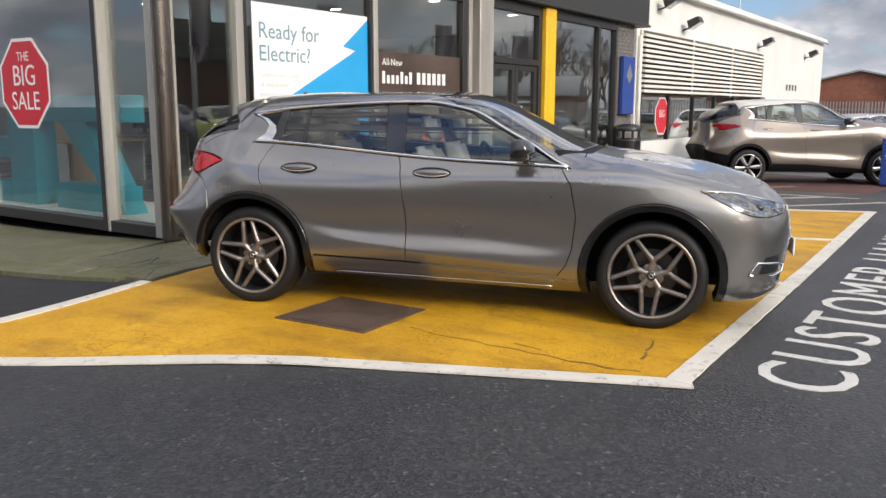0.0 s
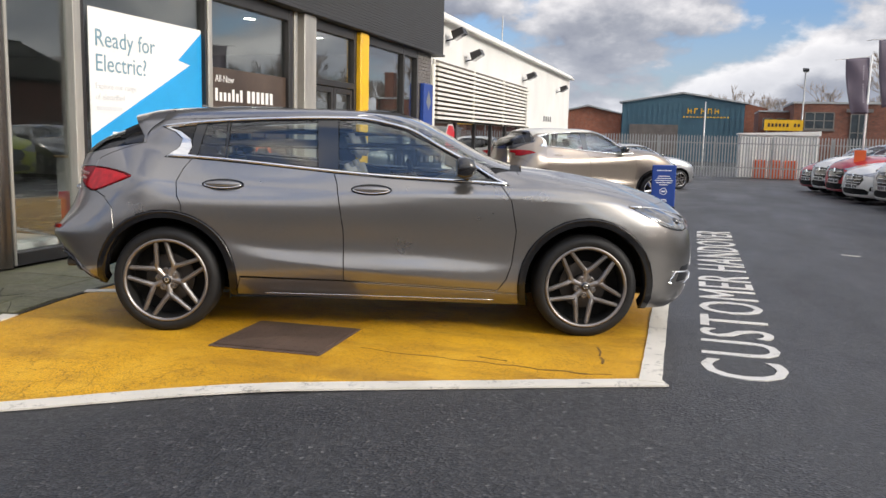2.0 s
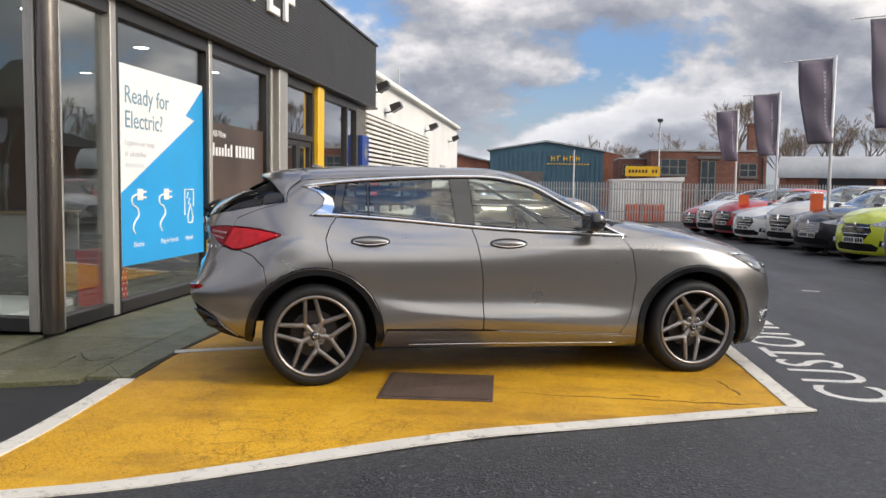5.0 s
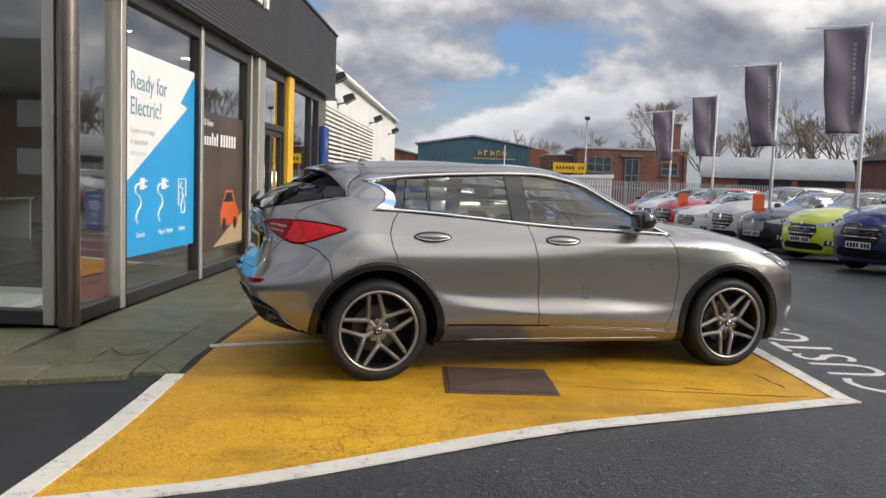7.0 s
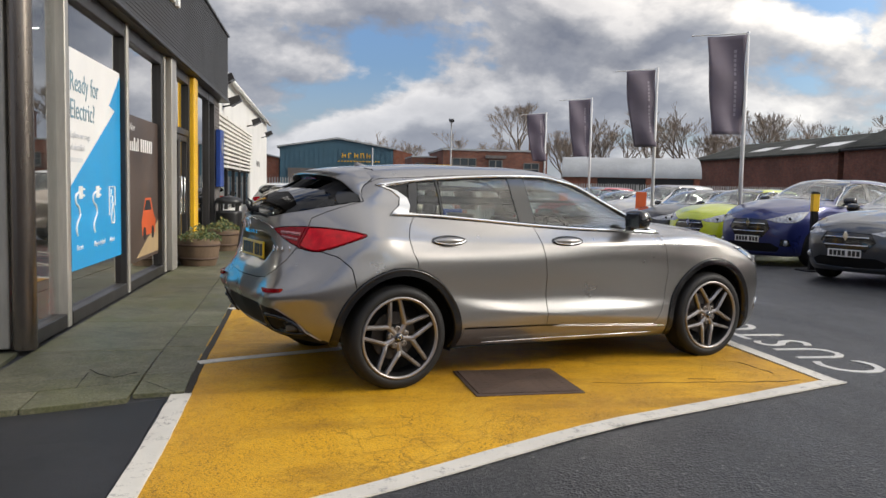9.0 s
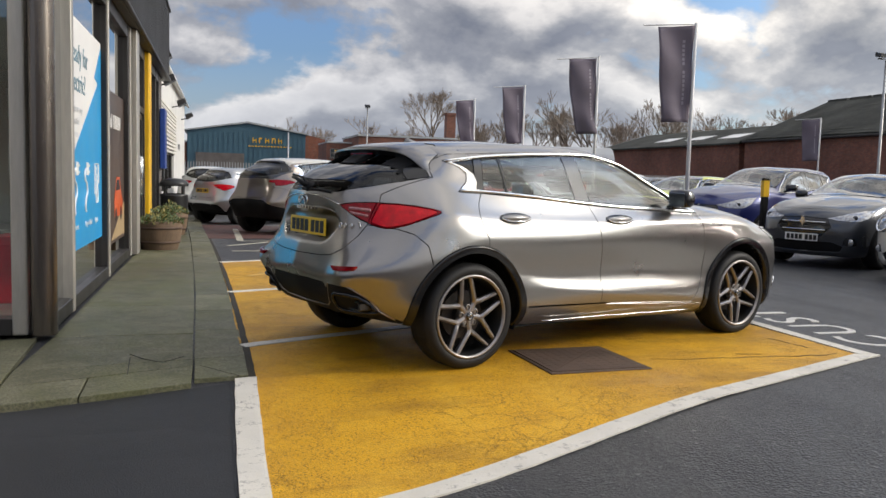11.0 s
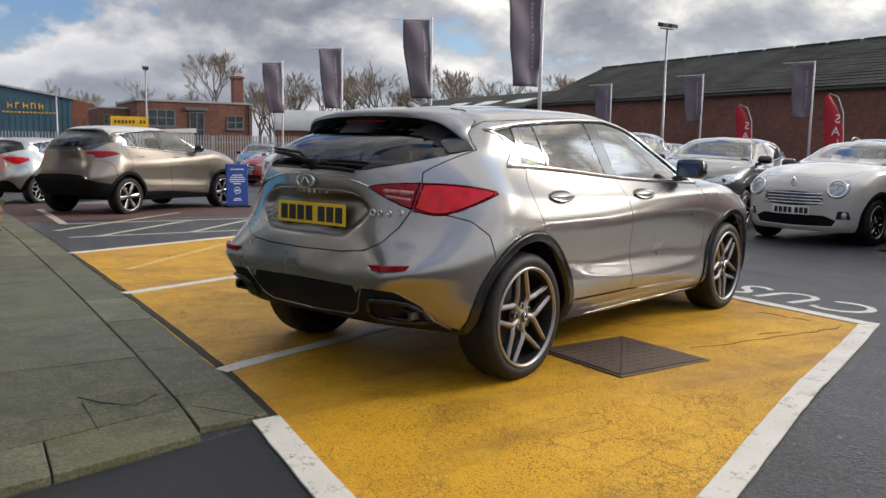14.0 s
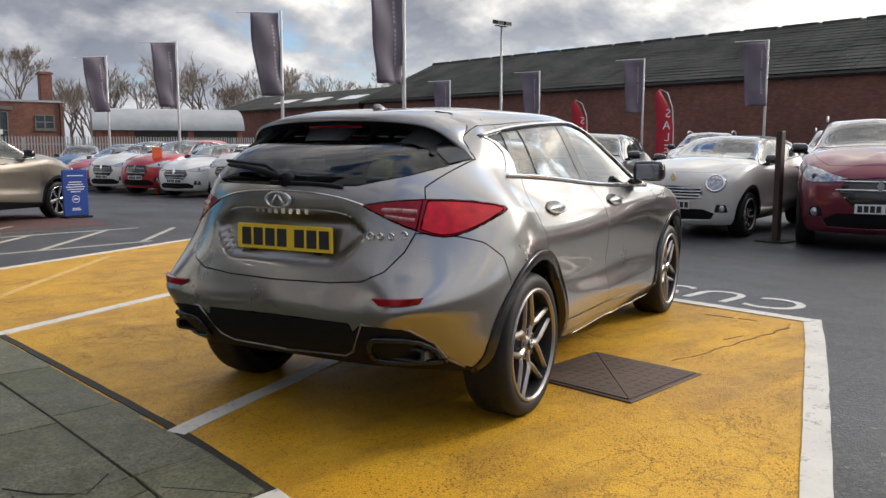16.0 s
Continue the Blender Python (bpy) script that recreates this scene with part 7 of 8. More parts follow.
    for idx, (nm, poly, view, ok) in enumerate(P):
        if poly:
            boxes[idx] = (min(p[0] for p in poly), max(p[0] for p in poly), min(p[1] for p in poly), max(p[1] for p in poly))
    groups = {}
    for f in bm.faces:
        c = f.calc_center_median()
        got = "body"
        for idx, (nm, poly, view, ok) in enumerate(P):
            if not poly:
                continue
            i, j = VIEW[view]
            b = boxes[idx]
            if b[0] <= c[i] <= b[1] and b[2] <= c[j] <= b[3] and ok(c) and inside_poly((c[i], c[j]), poly):
                got = nm
                break
        if got == "side_glass":
            q = (c.x, c.z)
            if inside_poly(q, bpil):
                got = "window_pillar"
            elif inside_poly(q, qbar):
                got = "quarter_bar"
            elif inside_poly(q, qbar2):
                got = "window_bar"
            else:
                got = "front_window" if c.x > one(1.06, 0, 1)[0] else ("quarter_window" if c.x < one(.15, 0, 1)[0] else "rear_window")
        if got == "window_chrome" and c.x < kick:
            got = "kick_chrome"
        groups.setdefault(got, []).append(f)
    paint = spec["paint"]
    roofm = spec.get("roof", paint)
    look_of = {"body": paint, "arch_trim_rear": spec.get("arch_mat", M_SATINBLACK), "arch_trim_front": spec.get("arch_mat", M_SATINBLACK), "window_chrome": M_GLOSSBLACK, "kick_chrome": M_CHROME, "quarter_bar": M_GLOSSBLACK, "window_bar": M_GLOSSBLACK, "front_window": M_CARGLASS,
               "rear_window": M_CARGLASS, "quarter_window": M_PRIVACY, "window_pillar": M_GLOSSBLACK, "windscreen": M_CARGLASS, "cowl": M_SATINBLACK, "rear_glass": M_PRIVACY, "glass_band": M_ARCH, "inner_lamp": M_RED_DEEP, "lamp_field": M_RED_LENS, "tail_lamp": spec.get("tail_mat", M_RED_DEEP if hi else M_RED_LENS),
               "headlamp": M_LAMP_SMOKE if hi else M_LAMP_CLEAR, "grille": M_GLOSSBLACK, "lower_intake": M_SATINBLACK, "fog_surround": M_GLOSSBLACK, "diffuser": M_SATINBLACK, "hatch": paint, "rear_door": paint, "front_door": paint,
               "rear_bumper": paint, "hatch_top": spec.get("hatch_top", paint), "bonnet": paint, "sill_cover": spec.get("sill_mat", paint), "roof": roofm}
    lift = {"window_chrome": .0, "kick_chrome": .004, "arch_trim_rear": .008, "arch_trim_front": .008, "tail_lamp": .004, "inner_lamp": .003, "lamp_field": .004, "headlamp": .002, "front_window": -.004, "rear_window": -.004, "quarter_window": -.004, "window_pillar": -.002, "rear_glass": -.003, "windscreen": -.002,
            "grille": -.012, "lower_intake": -.012, "cowl": -.008}
    central = {"body", "roof", "bonnet", "windscreen", "cowl", "rear_glass", "glass_band", "hatch_top", "hatch", "rear_bumper", "diffuser", "grille", "lower_intake"}
    made = {}
    gap = .0034 if hi else .003
    for nm, faces in groups.items():
        if nm == "void" or nm not in look_of:
            continue
        ids, co, no, fl = {}, [], [], []
        push = {}
        edge_n = {}
        for f in faces:
            c = f.calc_center_median()
            for e in f.edges:
                edge_n.setdefault(e, []).append(c)
            idx = []
            for v in f.verts:
                if v not in ids:
                    ids[v] = len(co)
                    co.append(v.co.copy())
                    nn = Vector(v[lay])
                    no.append(nn.normalized() if nn.length > 1e-6 else Vector((0, 0, 1)))
                idx.append(ids[v])
            fl.append(idx)
        border = [(e, cs[0]) for e, cs in edge_n.items() if len(cs) == 1 and not (abs(e.verts[0].co.y) < 1e-4 and abs(e.verts[1].co.y) < 1e-4)]
        outs = {}
        for e, c in border:
            a, b = e.verts
            o = (b.co - a.co).cross(no[ids[a]] + no[ids[b]])
            o = o.normalized() if o.length > 1e-9 else Vector((0, 0, 1))
            if o.dot((a.co + b.co) / 2 - c) < 0:
                o = -o
            outs[e] = o
            for v in e.verts:
                push[ids[v]] = push.get(ids[v], Vector()) - o * (b.co - a.co).length
        up = lift.get(nm, 0.0)
        for k in range(len(co)):
            if k in push and push[k].length > 1e-6:
                y = co[k].y
                co[k] = co[k] + push[k].normalized() * gap
                if y < 1e-4:
                    co[k].y = 0
            co[k] = co[k] + no[k] * up
        base = len(co)
        deep = (.06 if nm.startswith("arch_trim") else .014) + max(0, up)
        for e, c in border:                      # the turned-in edge of the panel
            a, b = ids[e.verts[0]], ids[e.verts[1]]
            k = len(co)
            out = outs[e]
            co += [co[a].copy(), co[b].copy(), co[b] - no[b] * deep, co[a] - no[a] * deep]
            na, nb = (no[a] + out).normalized(), (no[b] + out).normalized()
            no += [na, nb, out, out]
            fn = (co[k + 1] - co[k]).cross(co[k + 3] - co[k])
            fl.append([k, k + 1, k + 2, k + 3] if fn.dot(out) > 0 else [k, k + 3, k + 2, k + 1])
        sides = [(1, nm)] if nm in central else [(1, nm), (-1, nm)]
        mat = look_of[nm]
        names = {"arch_trim_rear": "wheel_arch_trim", "arch_trim_front": "wheel_arch_trim"}
        if nm in central:
            n0 = len(co)
            mp, co2, no2 = {}, list(co), list(no)
            for k in range(n0):
                if abs(co[k].y) < 1e-5:
                    mp[k] = k
                else:
                    mp[k] = len(co2)
                    co2.append(Vector((co[k].x, -co[k].y, co[k].z)))
                    no2.append(Vector((no[k].x, -no[k].y, no[k].z)))
            fl2 = fl + [[mp[k] for k in f][::-1] for f in fl]
            me = mesh_of(nm, co2, fl2, mat, True, no2)
            made[nm] = obj(names.get(nm, nm), me, th)
        else:
            for s in (1, -1):
                c2 = [(v.x, v.y * s, v.z) for v in co]
                n2 = [(v.x, v.y * s, v.z) for v in no]
                f2 = fl if s == 1 else [f[::-1] for f in fl]
                made[nm, s] = obj(names.get(nm, nm), mesh_of(nm, c2, f2, mat, True, n2), th)
        for ob in [made.get(nm)] + [made.get((nm, s)) for s in (1, -1)]:
            if ob and nm in ("front_window", "rear_window", "quarter_window", "windscreen", "rear_glass"):
                ob.visible_shadow = False
    # window panes belong to their doors
    for s in (1, -1):
        for g, d in (("front_window", "front_door"), ("rear_window", "rear_door")):
            if (g, s) in made and (d, s) in made:
                made[g, s].parent = made[d, s]
        made["front_door", s]["label"] = spec.get("door_label", "")
    # dark inner shell behind the gaps, and the floor
    st = 3 if hi else 2
    I = S - N * .035
    I[..., 1] = np.maximum(I[..., 1], 0)
    co, fl, ids = [], [], {}
    lim = one(0, 0, 1.0)[2]
    for j in range(0, nv - st, st):
        for i in range(0, nu - st, st):
            q = [(j, i), (j, i + st), (j + st, i + st), (j + st, i)]
            c = sum((Vector(S[a]) for a in q), Vector()) / 4
            if c.z > lim and not (c.z > one(.5, 0, 1.43)[2]):
                continue
            if min(math.hypot(c.x, c.z - zc), math.hypot(c.x - wb, c.z - zc)) < arch + .05 and c.y > .5:
                continue
            row = []
            for a in q:
                if a not in ids:
                    ids[a] = len(co)
                    co.append(tuple(I[a]))
                row.append(ids[a])
            fl.append(row)
    n0 = len(co)
    co += [(x, -y, z) for x, y, z in co]
    fl += [[k + n0 for k in f][::-1] for f in fl]
    obj("inner_shell", mesh_of("inner_shell", co, fl, M_DARK, True), th)
    bm.free()
    bm = BM()
    w = spec.get("w", 1)
    zf = spec.get("lift", 0) * .7
    box(bm, one(-.25, 0, 0)[0], one(3.35, 0, 0)[0], -.60 * w, .60 * w, .25 + zf, .30 + zf)
    box(bm, one(-.50, 0, 0)[0], one(-.26, 0, 0)[0], -.60 * w, .60 * w, .40 + zf, .43 + zf)
    box(bm, arch, wb - arch, -.80 * w, .80 * w, .225 + zf, .27 + zf)
    part("underbody", bm, M_DARK, th)
    for ax in (0, wb):
        for s in (1, -1):
            bm = BM()
            lathe(bm, [(arch + .012, -.83 * w * s), (arch + .012, -.55 * w * s), (.02, -.55 * w * s)], 40, "y", m=Matrix.Translation((ax, 0, zc)))
            bmesh.ops.delete(bm, geom=[v for v in bm.verts if v.co.z < (.37 if v.co.x < -.25 else .30 if v.co.x > wb + .25 else .20) + zf], context="VERTS")
            part("wheel_well", bm, M_DARK, th)
    tw = spec.get("track", .785)
    for ax in (0, wb):
        for s in (1, -1):
            make_wheel("wheel", Matrix.Translation((ax, -s * tw, R)) @ pose(0, 0, 0, 0, random.uniform(-40, 40) if not hi else (-8 if ax == 0 else -32), 0 if s == 1 else 180), th, R, .225, spec.get("spokes", 5), spec.get("rim_mats", (M_RIM, M_RIM_BRIGHT)), 56 if hi else 32, hi, R - (.074 if hi else .09))
    # seats and dashboard
    sm = spec.get("seat", M_SEAT)
    for x, y in ((1.28, .36), (1.28, -.36), (.38, .36), (.38, -.36)):
        X = one(x, 0, 0)[0]
        zb = one(0, 0, 1.0)[2] - 1.0
        bm = BM()
        prism(bm, [(X, .55 + zb), (X + .12, .50 + zb), (X - .12, 1.10 + zb), (X - .22, 1.08 + zb)], "y", y - .24, y + .24)
        bmesh.ops.bevel(bm, geom=bm.edges[:], offset=.035, segments=2, affect="EDGES")
        s = part("seat", bm, sm, th, smooth=True)
        bm = BM()
        prism(bm, [(X - .13, 1.13 + zb), (X - .05, 1.12 + zb), (X - .10, 1.30 + zb), (X - .19, 1.29 + zb)], "y", y - .13, y + .13)
        bmesh.ops.bevel(bm, geom=bm.edges[:], offset=.025, segments=2, affect="EDGES")
        part("headrest", bm, sm, s, smooth=True)
    bm = BM()
    X, zb = one(1.85, 0, 0)[0], one(0, 0, 1.0)[2] - 1.0
    prism(bm, [(X - .15, .75 + zb), (X + .35, .75 + zb), (X + .35, .98 + zb), (X + .05, 1.02 + zb), (X - .12, .95 + zb)], "y", -.66 * w, .66 * w)
    part("dashboard", bm, M_SEAT, th)
    bm = BM()
    lathe(bm, [(.165 + .016 * math.cos(a), .016 * math.sin(a)) for a in (2 * math.pi * k / 8 for k in range(8))], 24, "x", True, Matrix.Translation((X - .26, -.36, .96 + zb)) @ pose(0, 0, 0, 0, -22, 0))
    part("steering_wheel", bm, M_SATINBLACK, th, smooth=True)

    flat = S.reshape(-1, 3)

    def on_side(x, z):
        """How far out the flank lies at x, z."""
        d = (flat[:, 0] - x) ** 2 + (flat[:, 2] - z) ** 2 + np.where(flat[:, 1] < .5, 1, 0)
        return float(flat[np.argmin(d), 1])

    def on_flank(x, z):
        """The same, evened out between the nearest points of the shell."""
        ok = flat[flat[:, 1] > .3]
        d = (ok[:, 0] - x) ** 2 + (ok[:, 2] - z) ** 2
        near = np.argsort(d)[:10]
        wt = 1 / (d[near] + 1e-4)
        return float((ok[near, 1] * wt).sum() / wt.sum())

    def strip(pts, r0, r1, mat, parent, s, name):
        """A slim bright strip laid along a line on the flank, smoothed."""
        k = [0.0]
        for a, b in zip(pts, pts[1:]):
            k.append(k[-1] + math.hypot(b[0] - a[0], b[1] - a[1]))
        fine = spline(k, pts, np.linspace(0, k[-1], 60))
        ys = np.array([on_flank(x, z) for x, z in fine])
        for _ in range(4):
            ys[1:-1] = (ys[:-2] + 2 * ys[1:-1] + ys[2:]) / 4
        bm = BM()
        tube(bm, [(x, s * (y + .006), z + .002) for (x, z), y in zip(fine, ys)], r0, 8)
        return part(name, bm, mat, parent, smooth=True)

    def on_end(y, z, nose):
        d = (flat[:, 1] - y) ** 2 + (flat[:, 2] - z) ** 2 + np.where((flat[:, 0] > 2.2) == nose, 0, 1)
        return float(flat[np.argmin(d), 0])
    def on_top(x, y):
        d = (flat[:, 0] - x) ** 2 + (flat[:, 1] - abs(y)) ** 2 + np.where(flat[:, 2] < one(0, 0, 1.0)[2], 1, 0)
        return float(flat[np.argmin(d), 2])
    # handles and mirrors
    for s in (1, -1):
        if spec.get("chrome", True):
            rr = .010
            strip(sd([(-.01, 1.124), (.155, 1.119), (.61, 1.087), (1.06, 1.048), (1.46, 1.022), (1.907, 1.004), (2.17, .990)]), rr, rr, M_CHROME, th, s, "belt_strip")
            strip(sd([(-.066, 1.309), (.19, 1.342), (.45, 1.364), (.81, 1.384), (1.12, 1.391), (1.24, 1.388), (1.43, 1.355), (1.52, 1.333), (1.735, 1.222), (1.935, 1.118), (2.09, 1.024), (2.17, .990)]), rr, rr, M_CHROME, th, s, "window_top_strip")
        for x, zh, dn in ((.36, .955, "rear_door"), (1.30, .941, "front_door")):
            X, _, Z = one(x, 0, zh)
            y = on_side(X, Z)
            bm = BM()
            n = 14
            rows = []
            for k in range(n + 1):
                t = k / n
                hw = .020 * math.sin(math.pi * min(1, max(0, t))) ** .45 + .002
                px = X - .118 + .236 * t
                oy = .012 + .020 * math.sin(math.pi * t)
                rows.append([bm.verts.new((px, s * (y + oy * c), Z + hw * d)) for c, d in ((.1, -1), (.8, -.7), (1, 0), (.8, .7), (.1, 1))])
            for r0, r1 in zip(rows, rows[1:]):
                for k in range(4):
                    bm.faces.new((r0[k], r0[k + 1], r1[k + 1], r1[k]))
            bmesh.ops.recalc_face_normals(bm, faces=bm.faces[:])
            part("door_handle", bm, spec.get("handle", paint), made[dn, s], "chrome-edged door handle" if hi else "", smooth=True)
            if hi:
                # flat black oval on the flank stands for the shade in the hand recess
                bm = BM()
                for a0 in range(1):
                    rim_v = [bm.verts.new((X + .132 * math.cos(q), s * (on_side(X + .132 * math.cos(q), Z + .034 * math.sin(q)) + .0035), Z + .034 * math.sin(q))) for q in (2 * math.pi * k / 28 for k in range(28))]
                    bm.faces.new(rim_v)
                part("handle_recess", bm, M_ARCH, made[dn, s])
                bm = BM()
                tube(bm, [(X - .118 + .236 * k / 16, s * (y + .011 + .020 * math.sin(math.pi * k / 16)), Z - (.021 * math.sin(math.pi * k / 16) ** .5 if 0 < k < 16 else 0)) for k in range(17)], .0045, 6)
                part("handle_rim", bm, M_CHROME, made[dn, s], smooth=True)
        X, _, Z = one(1.90, 0, 1.09)
        yb = on_side(X, one(1.9, 0, 1.02)[2])
        bm = BM()
        prof = [(-.058, .0), (-.056, .062), (-.015, .074), (.038, .056), (.064, .0), (.036, -.050), (-.015, -.062), (-.056, -.052)]
        rings = []
        for t, sc, sx in ((0, .62, .01), (.08, .92, .005), (.5, 1.0, 0), (.90, .95, -.008), (1.0, .72, -.018)):
            rings.append([bm.verts.new((X + sx + px * sc, s * (yb + .02 + .20 * t), Z + pz * sc)) for px, pz in prof])
        for r0, r1 in zip(rings, rings[1:]):
            for k in range(8):
                j = (k + 1) % 8
                bm.faces.new((r0[k], r0[j], r1[j], r1[k]))
        bm.faces.new(rings[0])
        bm.faces.new(rings[-1][::-1])
        bmesh.ops.recalc_face_normals(bm, faces=bm.faces[:])
        bmesh.ops.subdivide_edges(bm, edges=bm.edges[:], cuts=1, smooth=.3, use_grid_fill=True)
        mir = part("door_mirror", bm, spec.get("mirror", M_GLOSSBLACK), made["front_door", s], smooth=True)
        bm = BM()
        box(bm, X - .066, X - .056, *(sorted((s * (yb + .05), s * (yb + .20)))), Z - .048, Z + .050, .004)
        part("mirror_glass", bm, M_MIRROR, mir)
        bm = BM()
        tube(bm, [(X + .01, s * (yb - .03), Z - .075), (X + .01, s * (yb + .07), Z - .055)], .022, 8)
        part("mirror_arm", bm, M_GLOSSBLACK, mir, smooth=True)
    # plates, grille bars and badge
    def plate(nose, mat):
        z = one(3.5 if nose else -.8, 0, spec.get("plate_z", .46) if nose else .867)[2]
        x = on_end(0, z, nose)
        s = 1 if nose else -1
        lean = 0 if nose else spec.get("plate_lean", -1)
        pl = obj("number_plate", None, th, Matrix.Translation((x + s * .012, 0, z)) @ pose(0, 0, 0, 0, lean * s, 0))
        bm = BM()
        box(bm, -.006, .006, -.26, .26, -.0555, .0555, .003)
        part("plate_sheet", bm, mat, pl)
        for k in range(7):
            y = (-.205 + k * .066 + (.028 if k > 3 else 0)) * (1 if nose else -1)
            bm = BM()
            box(bm, *(sorted((s * .006, s * .0085))), y - .0255, y + .0255, -.039, .039)
            part("plate_bar", bm, M_INK, pl)
    plate(True, M_PLATE_W)
    if spec.get("rear_plate", True):
        plate(False, M_PLATE_Y)
    if not hi:
        zs0, zs1 = spec.get("grille_z", (.52, .74))
        gw = spec.get("grille_w", .34)
        for k in range(spec.get("bars", 4)):
            z = one(3.5, 0, zs0 + (zs1 - zs0) * (k + .5) / spec.get("bars", 4))[2]
            bm = BM()
            pts = []
            for t in range(9):
                y = -gw + 2 * gw * t / 8
                pts.append((on_end(abs(y), z, True) + .004, y, z))
            tube(bm, pts, .011, 6)
            part("grille_bar", bm, M_CHROME, made.get("grille", th), smooth=True)
        z = one(3.5, 0, spec.get("badge_z", .70))[2]
        bm = BM()
        x = on_end(0, z, True) + .012
        prism(bm, [(0, z + .075), (.045, z), (0, z - .075), (-.045, z)], "x", x, x + .015)
        part("badge", bm, M_CHROME, made.get("grille", th))
        for s in (1, -1):
            z = one(3.4, 0, .41)[2]
            y = .68 * w
            bm = BM()
            lathe(bm, [(.001, .012), (.045, .010), (.055, -.01)], 16, "x", m=Matrix.Translation((on_end(y, z, True), s * y, z)))
            part("fog_lamp", bm, M_LAMP_CLEAR, th, smooth=True)
            if spec.get("round_lamp"):
                zz, yy = spec["round_lamp"], .60 * w
                bm = BM()
                lathe(bm, [(.115 + .014 * math.cos(a), .014 * math.sin(a)) for a in (2 * math.pi * k / 8 for k in range(8))], 28, "x", True, Matrix.Translation((on_end(yy, zz, True) + .01, s * yy, zz)) @ pose(0, 0, 0, 0, -24, s * 14))
                part("lamp_ring", bm, M_CHROME, th, smooth=True)
            else:
                bm = BM()
                c = one(3.30, .70, .76)
                yy = on_side(c[0], c[2])
                lathe(bm, [(.001, .01), (.03, .008), (.038, -.012)], 16, "x", m=Matrix.Translation((on_end(yy * .93, c[2], True), s * yy * .93, c[2])))
                part("lamp_lens", bm, M_LAMP_DARK, made.get(("headlamp", s), th), smooth=True)
    if spec.get("rails"):
        for s in (1, -1):
            bm = BM()
            pts = [one(x, .60, z) for x, z in ((-.05, 1.37), (.0, 1.43), (.4, 1.47), (.9, 1.48), (1.15, 1.44), (1.2, 1.40))]
            tube(bm, [(p[0], s * p[1], p[2] + .02) for p in pts], .018, 6)
            part("roof_rail", bm, M_GALV, th, smooth=True)
    if spec.get("price"):
        bm = BM()
        q = [Vector(one(x, 0, z)) for x, z in ((1.95, 1.135), (1.74, 1.235))]
        a, b = (Vector((p.x - .035, 0, p.z - .045)) for p in q)
        for dy0, dy1 in ((.12, .50),):
            v = [bm.verts.new(p) for p in (a + Vector((0, dy0, 0)), a + Vector((0, dy1, 0)), b + Vector((0, dy1, 0)), b + Vector((0, dy0, 0)))]
            bm.faces.new(v)
        part("windscreen_card", bm, M_WHITE, th, "white price card behind the windscreen")
    return th, made, on_top, on_side, on_flank, on_end, one


